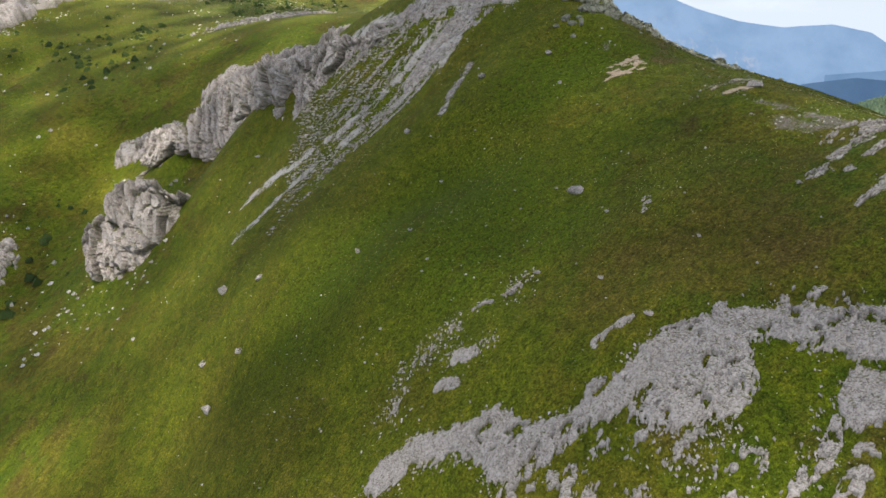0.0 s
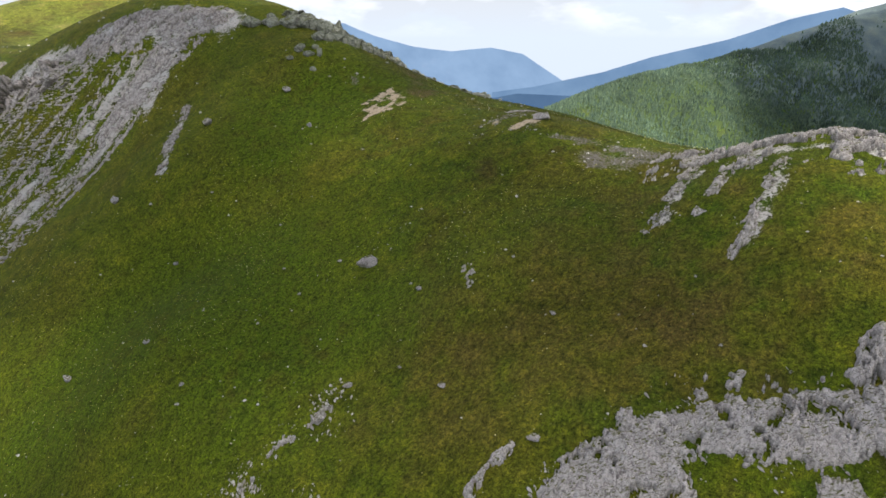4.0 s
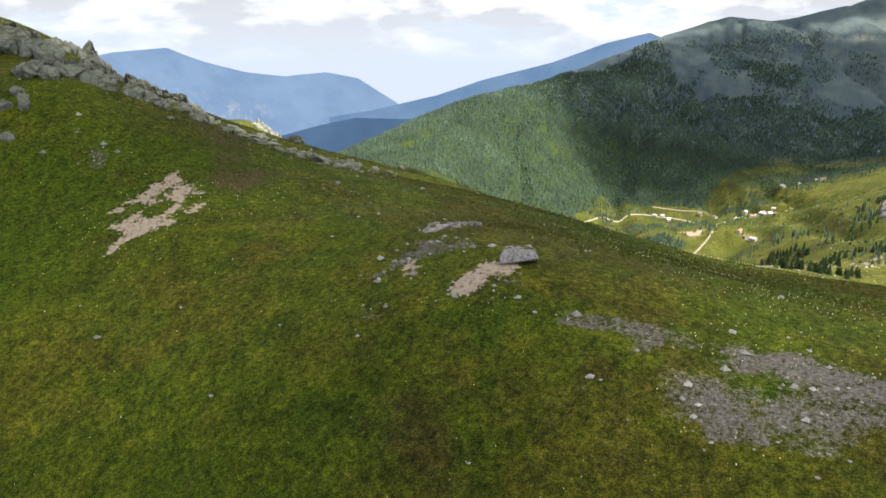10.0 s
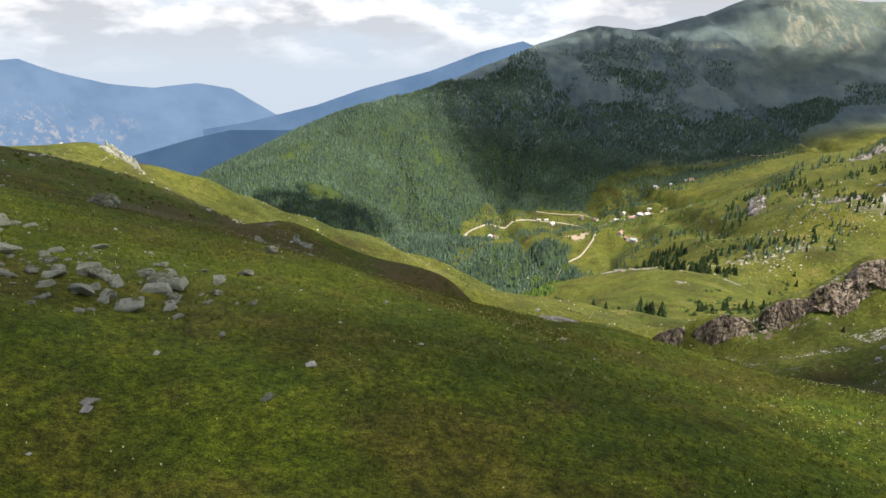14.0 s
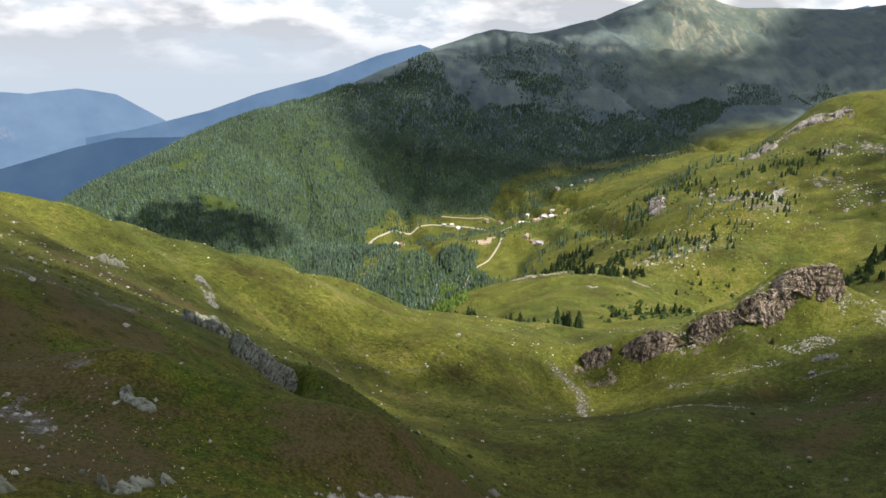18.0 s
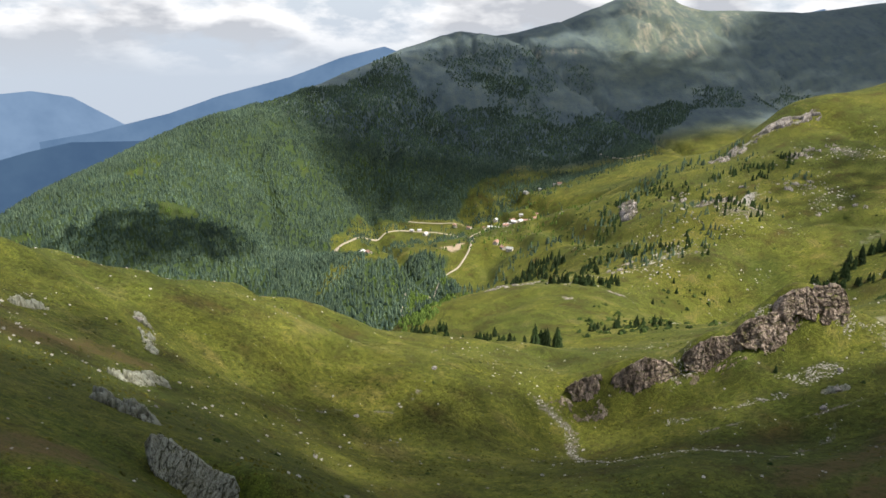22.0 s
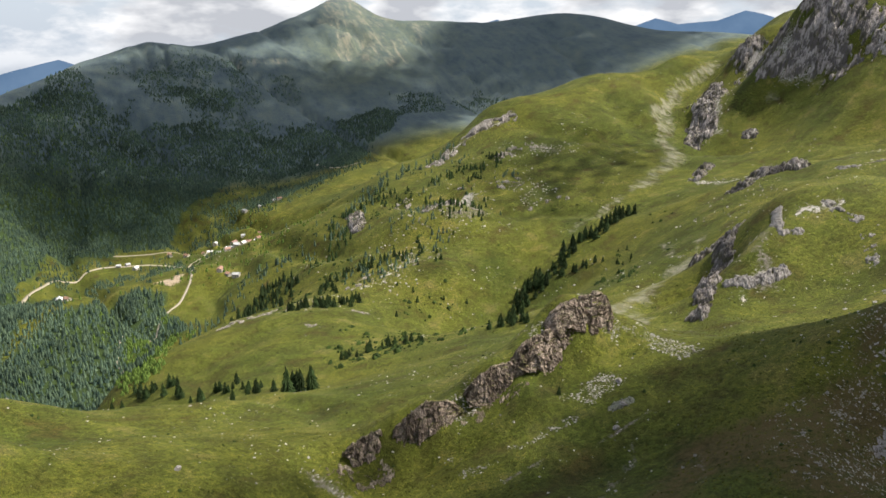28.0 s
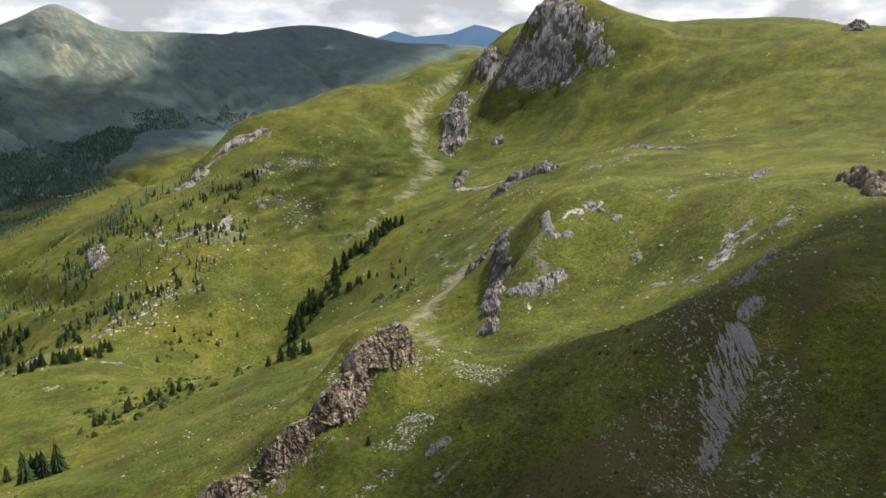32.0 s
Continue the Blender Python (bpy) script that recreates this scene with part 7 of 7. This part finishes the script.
tree_no = 0
GROVES = (  # line, how many, how far they stray, least and greatest height, label, group
    (((20, 478), (30, 486), (38, 484)), 7, 4, 11, 15.5, "tall dark spruce in the clump below the meadow", "meadow clump"),
    (((66, 546), (77, 542), (95, 548), (114, 546), (122, 530)), 13, 3, 5, 9.5, "dark spruce in the row across the meadow", "meadow row"),
    (((-8, 560), (4, 548), (14, 530), (24, 505)), 16, 7, 5, 10, "dark spruce along the meadow's lower edge", "meadow edge"),
    (((-10, 445),), 1, 0, 6, 6.5, "single small spruce on the grassy knoll", "knoll tree"),
    (((67.8, 314.5),), 1, 0, 3.2, 3.4, "single small spruce below the red outcrop", "slope tree"),
    (((40, 850), (62, 880), (93, 905), (113, 905), (88, 850)), 84, 16, 8, 13, "dark spruce in the wedge of wood", "wood wedge"),
    (((75, 690), (95, 701), (107, 686), (129, 707)), 34, 9, 7, 11, "dark spruce on the rocky hillside", "hillside spruces"),
    (((118, 745), (128, 783), (140, 800)), 16, 8, 6, 10, "dark spruce on the rocky hillside", "hillside spruces"),
    (((150, 800), (168, 784), (194, 775), (228, 772)), 30, 9, 6, 10, "dark spruce on the rocky hillside", "hillside spruces"),
    (((140, 892), (175, 895), (183, 923), (201, 982), (227, 970), (258, 956)), 52, 11, 6, 10, "dark spruce along the hillside's edge", "hillside edge"),
    (((155, 513), (163, 506), (171, 501)), 9, 4, 7, 10, "dark spruce behind the red outcrop", "gully row"),
    (((-62, 632), (-41, 615), (-31, 608), (-19, 573), (-6, 555)), 24, 7, 6, 10, "dark spruce along the meadow's lower edge", "meadow edge"),
    (((285, 898), (291, 823), (328, 841)), 34, 11, 5, 9, "small spruce among grey rocks", "upper spruces"),
    (((306, 937), (335, 942), (362, 934), (395, 923)), 34, 9, 5, 9, "small spruce on the upper hillside", "upper spruces"),
    (((262, 650), (272, 668), (288, 668), (300, 680)), 34, 9, 8, 14, "tall dark spruce in the gully row", "gully row"),
    (((306, 668), (340, 686), (370, 684), (409, 697)), 36, 9, 9, 15, "tall dark spruce in the gully row", "gully row"),
    (((310, 655), (322, 640)), 8, 6, 6, 10, "dark spruce beside the gully row", "gully row"),
    (((342, 911), (358, 912)), 9, 6, 6, 9, "small spruce among grey rocks", "upper spruces"),
    (((391, 944), (413, 947)), 9, 6, 6, 9, "small spruce among grey rocks", "upper spruces"),
    (((268, 861), (280, 849), (271, 812), (299, 800)), 34, 14, 5, 9, "small spruce among grey rocks", "upper spruces"),
    (((264, 1013), (253, 924), (280, 936)), 26, 14, 5, 9, "small spruce on the upper hillside", "upper spruces"),
    (((304, 563), (333, 634)), 9, 10, 3, 6, "young spruce on the green slope", "slope spruces"),
    (((140, 690), (220, 720), (240, 830)), 14, 30, 4, 8, "scattered spruce on the green slope", "slope spruces"),
)
rr = random.Random(9)
FAR_GROVES = ("wood wedge", "hillside edge", "upper spruces")
for line, count, stray, low, high, label, group in GROVES:
    far_off = []
    for i in range(count):
        k = (i + rr.random() * 0.8) / max(count, 1) * (len(line) - 1)
        j = min(int(k), len(line) - 2) if len(line) > 1 else 0
        a, b = line[j], line[min(j + 1, len(line) - 1)]
        w = k - j
        x, y, tall = a[0] + (b[0] - a[0]) * w + rr.uniform(-stray, stray), a[1] + (b[1] - a[1]) * w + rr.uniform(-stray, stray), rr.uniform(low, high)
        if group in FAR_GROVES:
            far_off.append((x, y, tall))
        else:
            spruce(x, y, tall, label, group, rr.uniform(-2, 2), tree_no)
        tree_no += 1
    if far_off:
        x, y, tall = np.array(far_off).T
        wood("spruce_grove", x, y, tall, NEEDLES, label.replace("dark spruce", "dark spruces").replace("small spruce", "small spruces"), tree_no, 0.26)


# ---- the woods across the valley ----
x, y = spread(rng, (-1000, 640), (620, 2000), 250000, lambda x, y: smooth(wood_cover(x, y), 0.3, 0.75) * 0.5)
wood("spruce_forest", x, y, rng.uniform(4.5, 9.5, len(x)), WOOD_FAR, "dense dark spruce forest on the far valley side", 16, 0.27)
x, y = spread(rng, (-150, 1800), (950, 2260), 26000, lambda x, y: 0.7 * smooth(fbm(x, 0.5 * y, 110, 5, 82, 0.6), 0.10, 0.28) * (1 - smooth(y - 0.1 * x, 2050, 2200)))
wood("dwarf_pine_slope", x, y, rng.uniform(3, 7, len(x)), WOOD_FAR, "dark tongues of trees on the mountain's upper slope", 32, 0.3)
x, y = spread(rng, (-700, 900), (300, 2000), 12000, lambda x, y: 0.8 * smooth(fbm(x, y, 160, 4, 21), 0.12, 0.3) * smooth(wood_cover(x, y) + 0.3, 0.2, 0.4))
wood("young_wood", x, y, rng.uniform(3, 7, len(x)), WOOD_LIGHT, "lighter young wood in the forest's clearings", 17, 0.35)
x, y = spread(rng, (-70, 630), (40, 1010), 16000, lambda x, y: 0.8 * smooth(inside(x, y, THICKET), -4, 6) * smooth(fbm(x, y, 25, 3, 72), -0.3, 0.1))
wood("young_wood", x, y, rng.uniform(2.0, 5, len(x)), WOOD_LIGHT, "bright green thicket beside the spruces in the gully", 22, 0.45)
x, y = spread(rng, (-185, 1060), (40, 1360), 5000, lambda x, y: 0.45 * smooth(fbm(x, y, 45, 3, 73), 0.08, 0.3))
wood("valley_trees", x, y, rng.uniform(3, 8, len(x)), WOOD_FAR, "clumps of trees along the valley's stream", 23, 0.25)
x, y = spread(rng, (-230, 860), (-110, 1100), 3000, lambda x, y: 0.45 + 0 * x)
wood("valley_trees", x, y, rng.uniform(4, 9, len(x)), WOOD_FAR, "dark trees lining the stream in the gully", 24, 0.24)
x, y = spread(rng, (-260, 820), (330, 1500), 6000, lambda x, y: 0.10 * (smooth(fbm(x, y, 70, 3, 71), 0.05, 0.3)))
wood("valley_trees", x, y, rng.uniform(4, 9, len(x)), WOOD_FAR, "scattered dark trees on the valley floor", 18)


LOWER_WOOD = ((68, 1490), (22, 1385), (70, 1400), (180, 1395), (320, 1430), (450, 1540), (480, 1650), (344, 1640), (234, 1640), (169, 1620))
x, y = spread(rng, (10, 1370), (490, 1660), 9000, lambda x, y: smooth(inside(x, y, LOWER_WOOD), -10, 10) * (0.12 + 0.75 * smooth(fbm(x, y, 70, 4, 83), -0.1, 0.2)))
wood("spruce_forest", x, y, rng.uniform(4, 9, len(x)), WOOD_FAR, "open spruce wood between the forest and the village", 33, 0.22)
EDGE = ((85, 780), (110, 755), (160, 765), (230, 800), (290, 850), (345, 910), (400, 945))
x, y = spread(rng, (60, 730), (470, 1080), 9000, lambda x, y: 0.30 * (1 - smooth(line_distance(x, y, EDGE)[0], 20, 70)) * smooth(fbm(x, y, 45, 3, 81), -0.05, 0.25))
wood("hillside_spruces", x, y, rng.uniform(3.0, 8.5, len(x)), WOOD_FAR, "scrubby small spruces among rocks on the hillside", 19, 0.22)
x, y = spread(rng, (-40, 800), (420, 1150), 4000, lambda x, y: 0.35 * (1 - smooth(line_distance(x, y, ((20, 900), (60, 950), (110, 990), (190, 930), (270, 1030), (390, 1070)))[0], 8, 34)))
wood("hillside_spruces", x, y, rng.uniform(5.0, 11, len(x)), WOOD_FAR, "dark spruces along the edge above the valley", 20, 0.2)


# ---- roads ----
def road(name, line, width, label):
    pts = []
    for a, b in zip(line, line[1:]):
        n = max(2, int(math.dist(a, b) / 5))
        pts += [(a[0] + (b[0] - a[0]) * i / n, a[1] + (b[1] - a[1]) * i / n) for i in range(n)]
    pts = np.array(pts + [line[-1]])
    for _ in range(8):
        pts[1:-1] = (pts[:-2] + 2 * pts[1:-1] + pts[2:]) / 4
    d = np.gradient(pts, axis=0); d /= np.linalg.norm(d, axis=1)[:, None]
    side = np.stack([-d[:, 1], d[:, 0]], 1) * width / 2
    rows = []
    for s, dz in ((-1.15, -0.8), (-1, 0.25), (0, 0.32), (1, 0.25), (1.15, -0.8)):
        q = pts + side * s
        z = np.maximum(on_ground(q[:, 0], q[:, 1]), on_ground(pts[:, 0], pts[:, 1]) - 0.3)
        rows.append(np.column_stack([q, z + dz]))
    v = np.stack(rows, 1).reshape(-1, 3)
    return tagged(new(name, quick_mesh(name, v, grid_faces(5, len(pts)), DIRT)), label, "road", kind="structure")


road("road_1", ((-190, 1190), (-133, 1297), (-73, 1342), (-8, 1329), (15, 1299), (21, 1272), (28, 1173), (45, 1147)), 4.5, "pale dirt road through the valley")
road("road_2", ((15, 1299), (39, 1205), (71, 1275), (90, 1323), (115, 1337), (138, 1259)), 3.5, "pale dirt track between the huts")
road("road_3", ((43, 1132), (30, 1060), (13, 1015), (-8, 993), (-24, 947), (-40, 968), (-54, 972), (-57, 951), (-63, 922), (-54, 883)), 2.6, "pale hairpin track in the wooded gully")
road("road_4", ((360, 1662), (396, 1580), (432, 1574)), 4, "pale track under the dark mountain")
road("road_6", ((39, 1205), (66, 1190), (98, 1205), (118, 1240), (150, 1262), (190, 1290)), 2.6, "pale footpath winding up the terrace")
road("road_5", ((-55, 1379), (21, 1374), (60, 1350)), 3.5, "pale dirt track at the forest's foot")


# ---- houses ----
def box_mesh(name, sx, sy, sz, material, z0=0.0):
    bm = bmesh.new()
    ret = bmesh.ops.create_cube(bm, size=1.0)
    for v in bm.verts:
        v.co = Vector((v.co.x * sx, v.co.y * sy, (v.co.z + 0.5) * sz + z0))
    bmesh.ops.bevel(bm, geom=bm.edges[:], offset=0.06, segments=1, affect="EDGES")
    me = bpy.data.meshes.new(name); bm.to_mesh(me); bm.free(); me.materials.append(material)
    return me


def roof_mesh(sx, sy, h, z0, material):
    o, t = 0.5, 0.22
    v = []
    for dz in (0, t):
        for y in (-sy / 2 - o, sy / 2 + o):
            v += [(-sx / 2 - o, y, z0 - 0.15 + dz), (0, y, z0 + h + dz), (sx / 2 + o, y, z0 - 0.15 + dz)]
    f = [(6, 9, 10, 7), (7, 10, 11, 8), (1, 4, 3, 0), (2, 5, 4, 1), (0, 3, 9, 6), (8, 11, 5, 2), (0, 6, 7, 1), (1, 7, 8, 2), (4, 10, 9, 3), (5, 11, 10, 4)]
    me = bpy.data.meshes.new("roof"); me.from_pydata(v, [], f); me.materials.append(material)
    return me


def gable_mesh(sx, sy, h, z0):
    v = []
    for y in (-sy / 2, sy / 2):
        v += [(-sx / 2, y, z0), (sx / 2, y, z0), (0, y, z0 + h)]
    me = bpy.data.meshes.new("gable"); me.from_pydata(v, [], [(0, 1, 2), (5, 4, 3), (0, 3, 4, 1), (1, 4, 5, 2), (2, 5, 3, 0)]); me.materials.append(PLASTER)
    return me


def house_kind(sx, sy, wall, roof_material):
    return (box_mesh("wall", sx, sy, wall + 1.5, PLASTER, -1.5), roof_mesh(sx, sy, sx * 0.32, wall, roof_material), gable_mesh(sx, sy, sx * 0.32, wall),
            box_mesh("window", 0.12, 1.1, 1.2, GLASS_DARK, 1.1), box_mesh("door", 0.12, 1.1, 2.05, BARK, 0.0), sx, sy)


HOUSES = [house_kind(6, 8, 2.8, ROOF_RED), house_kind(6.5, 9, 3.4, ROOF_PALE), house_kind(5, 6.5, 2.5, ROOF_PALE), house_kind(6, 13, 3.0, ROOF_RED)]


def house(x, y, kind, turn):
    wall, roof, gable, window, door, sx, sy = HOUSES[kind]
    base = new("house")
    base.matrix_basis = pose(x, y, float(on_ground(np.array(x), np.array(y))) + 0.3, 0, 0, turn)
    w = part("wall", wall, base)
    part("roof", roof, base, "red sheet roof" if kind in (0, 3) else "pale metal sheet roof")
    part("gable", gable, base)
    for k in (-1, 1):
        for s in (-1, 1):
            part("window", window, base, "", pose(s * (sx / 2 + 0.02), k * sy * 0.3, 0.3))
    part("door", door, base, "dark wooden door", pose(-sx / 2 - 0.02, 0, 0))
    return tagged(base, "small plastered house with a red roof" if kind in (0, 3) else "small pale house with a metal roof", "house", "village houses")


VILLAGE = ((-117, 1075), (-108, 1069), (-49, 1336), (-36, 1338), (-26, 1310), (27, 1346), (50, 1316), (92, 1369), (101, 1330), (104, 1265), (100, 1188), (108, 1178), (135, 1241), (150, 1243), (104, 1390), (82, 1366),
           (66, 1354), (143, 1341), (148, 1279), (68, 1072), (76, 1058), (84, 1046), (235, 1472), (225, 1474), (196, 1461), (169, 1457), (173, 1376), (92, 1163), (118, 1190), (128, 1214), (112, 1224), (88, 1230), (160, 1300), (120, 1290))
for n, (x, y) in enumerate(VILLAGE):
    house(x, y, (1, 0, 2, 2, 1, 3, 0)[n % 7], (n * 37) % 180)


# ---- the ranges on the horizon ----
def far_range(name, crest, foot, depth, material, label, cliff=0.0, seed=0, rough=26.0):
    """A mountain range: its crest as (x, y, z), its face falling towards the valley."""
    c = np.array(crest, float)
    t = np.linspace(0, len(c) - 1, 160)
    i = np.minimum(t.astype(int), len(c) - 2)
    line = c[i] + (c[i + 1] - c[i]) * (t - i)[:, None]
    toward = -line[:, :2] / np.linalg.norm(line[:, :2], axis=1)[:, None]
    rows, cl = [], []
    for k in np.linspace(-0.35, 1, 40):
        p = line[:, :2] + toward * depth * k
        fall = np.abs(k) ** 0.85 if k > 0 else (-k) * 0.8
        z = line[:, 2] + (foot - line[:, 2]) * fall
        z = z + rough * (fbm(p[:, 0], p[:, 1], 420, 5, seed, 0.55)) * (0.25 + min(1, abs(k) * 4)) - rough * 0.3 * abs(k)
        rows.append(np.column_stack([p, z]))
        cl.append(np.full(len(p), cliff * math.exp(-((k - 0.28) / 0.12) ** 2)) * smooth(fbm(p[:, 0], p[:, 1], 500, 2, seed + 3), -0.1, 0.3))
    me = quick_mesh(name, np.stack(rows, 0).reshape(-1, 3), grid_faces(160, 40), material)
    put_attr(me, "cliff", np.concatenate(cl))
    return tagged(new(name, me), label, "mountain range", kind="structure")


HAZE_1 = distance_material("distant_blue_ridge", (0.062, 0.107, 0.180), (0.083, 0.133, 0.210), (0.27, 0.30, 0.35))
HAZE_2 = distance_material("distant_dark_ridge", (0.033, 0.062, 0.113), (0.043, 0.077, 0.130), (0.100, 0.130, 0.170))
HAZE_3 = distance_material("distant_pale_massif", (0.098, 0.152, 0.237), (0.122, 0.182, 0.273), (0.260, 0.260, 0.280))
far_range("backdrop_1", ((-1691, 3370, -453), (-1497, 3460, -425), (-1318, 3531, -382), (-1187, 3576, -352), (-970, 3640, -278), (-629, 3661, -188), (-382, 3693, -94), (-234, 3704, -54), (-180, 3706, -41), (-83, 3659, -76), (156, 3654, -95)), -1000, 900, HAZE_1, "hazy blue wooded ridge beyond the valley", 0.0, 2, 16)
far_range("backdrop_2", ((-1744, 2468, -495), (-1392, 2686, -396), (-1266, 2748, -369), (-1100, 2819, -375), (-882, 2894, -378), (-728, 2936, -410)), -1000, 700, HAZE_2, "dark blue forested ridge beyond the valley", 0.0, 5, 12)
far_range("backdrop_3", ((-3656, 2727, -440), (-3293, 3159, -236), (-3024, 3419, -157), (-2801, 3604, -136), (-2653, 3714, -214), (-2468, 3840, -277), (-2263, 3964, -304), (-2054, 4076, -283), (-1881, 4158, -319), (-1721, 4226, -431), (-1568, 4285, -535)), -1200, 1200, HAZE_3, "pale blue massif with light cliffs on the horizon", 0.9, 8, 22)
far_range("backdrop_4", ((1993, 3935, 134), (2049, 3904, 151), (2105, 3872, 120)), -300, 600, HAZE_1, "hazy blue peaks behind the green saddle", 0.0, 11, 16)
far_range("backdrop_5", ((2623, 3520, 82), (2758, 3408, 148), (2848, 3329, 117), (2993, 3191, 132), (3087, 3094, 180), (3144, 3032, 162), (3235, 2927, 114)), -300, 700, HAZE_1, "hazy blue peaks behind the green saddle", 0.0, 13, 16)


# ---- clouds over the valley, out of view, added to lay shade on the slopes ----
CLOUD = plain_material("cloud_white", (0.86, 0.87, 0.89), (0.93, 0.93, 0.93), 0.01, 1.0)


def cloud(over, size, base, turn=0.0, seed=0, cover=0.95, puff=3.5, soft=0.45):
    """A cloud of many small puffs that shades the ground round the place 'over'; its base lies that high above it. cover: how much of the sun it takes."""
    at = Vector(over) + SUN_WAY * (base / SUN_WAY.z)
    g = np.random.default_rng(seed)
    n = int(1.3 * size[0] * size[1] / puff ** 2 * -math.log(1 - cover))
    r, a = np.sqrt(g.random(n)) * 1.15, g.random(n) * 6.283
    px, py = r * np.cos(a) * size[0], r * np.sin(a) * size[1]
    edge = r + 0.22 * fbm(px, py, min(size) * 0.8, 3, seed)
    keep = g.random(n) < 1 - smooth(edge, soft, 1.08)
    px, py = px[keep], py[keep]
    n = len(px)
    base_v = np.array([(1, 0, 0), (-1, 0, 0), (0, 1, 0), (0, -1, 0), (0, 0, .8), (0, 0, -.5)], float)
    tris = np.array([(0, 2, 4), (2, 1, 4), (1, 3, 4), (3, 0, 4), (2, 0, 5), (1, 2, 5), (3, 1, 5), (0, 3, 5)])
    v = base_v[None] * (1 + 0.5 * (g.random((n, 6, 3)) - 0.5)) * puff * 1.25 + np.stack([px, py, g.random(n) * 30], 1)[:, None, :]
    f = (tris[None] + (np.arange(n) * 6)[:, None, None]).reshape(-1, 3)
    ob = new("cloud", quick_mesh("cloud", v.reshape(-1, 3), f, CLOUD))
    ob.matrix_basis = pose(at.x, at.y, at.z, 0, 0, turn)
    return tagged(ob, "unseen white cloud added to shade the slopes below", "cloud", "clouds", "stuff")


cloud((-120, -30, -20), (460, 140), 700, 0, 1, 0.70)
cloud((-40, 56, -12), (84, 34), 700, 0, 8, 0.80)
cloud((-75, 152, -36), (110, 62), 700, 0, 6, 0.90, 3.5, 0.6)
cloud((-52, 34, -22), (48, 17), 700, 0, 11, 0.36)
cloud((-66, 118, -20), (44, 26), 700, 0, 12, 0.80)
cloud((450, 850, -140), (160, 140), 700, 40, 13, 0.55, 3.5, 0.3)
cloud((-300, 100, -40), (260, 110), 700, 0, 9, 0.62)
cloud((5, 232, -95), (200, 108), 700, 0, 7, 0.80)
cloud((155, 172, -70), (165, 124), 700, 0, 2, 0.98, 3.5, 0.62)
cloud((200, 1810, -140), (620, 440), 1700, 15, 3, 0.955, 6, 0.6)
cloud((690, 1800, -155), (230, 130), 1700, 30, 14, 0.90, 6, 0.4)
cloud((190, 2440, 0), (430, 270), 1700, 0, 10, 0.97, 6, 0.5)
cloud((-400, 1085, -268), (150, 80), 700, 10, 4, 0.92, 5, 0.45)
cloud((1330, 2110, 0), (500, 430), 1700, 0, 5, 0.975, 6, 0.55)
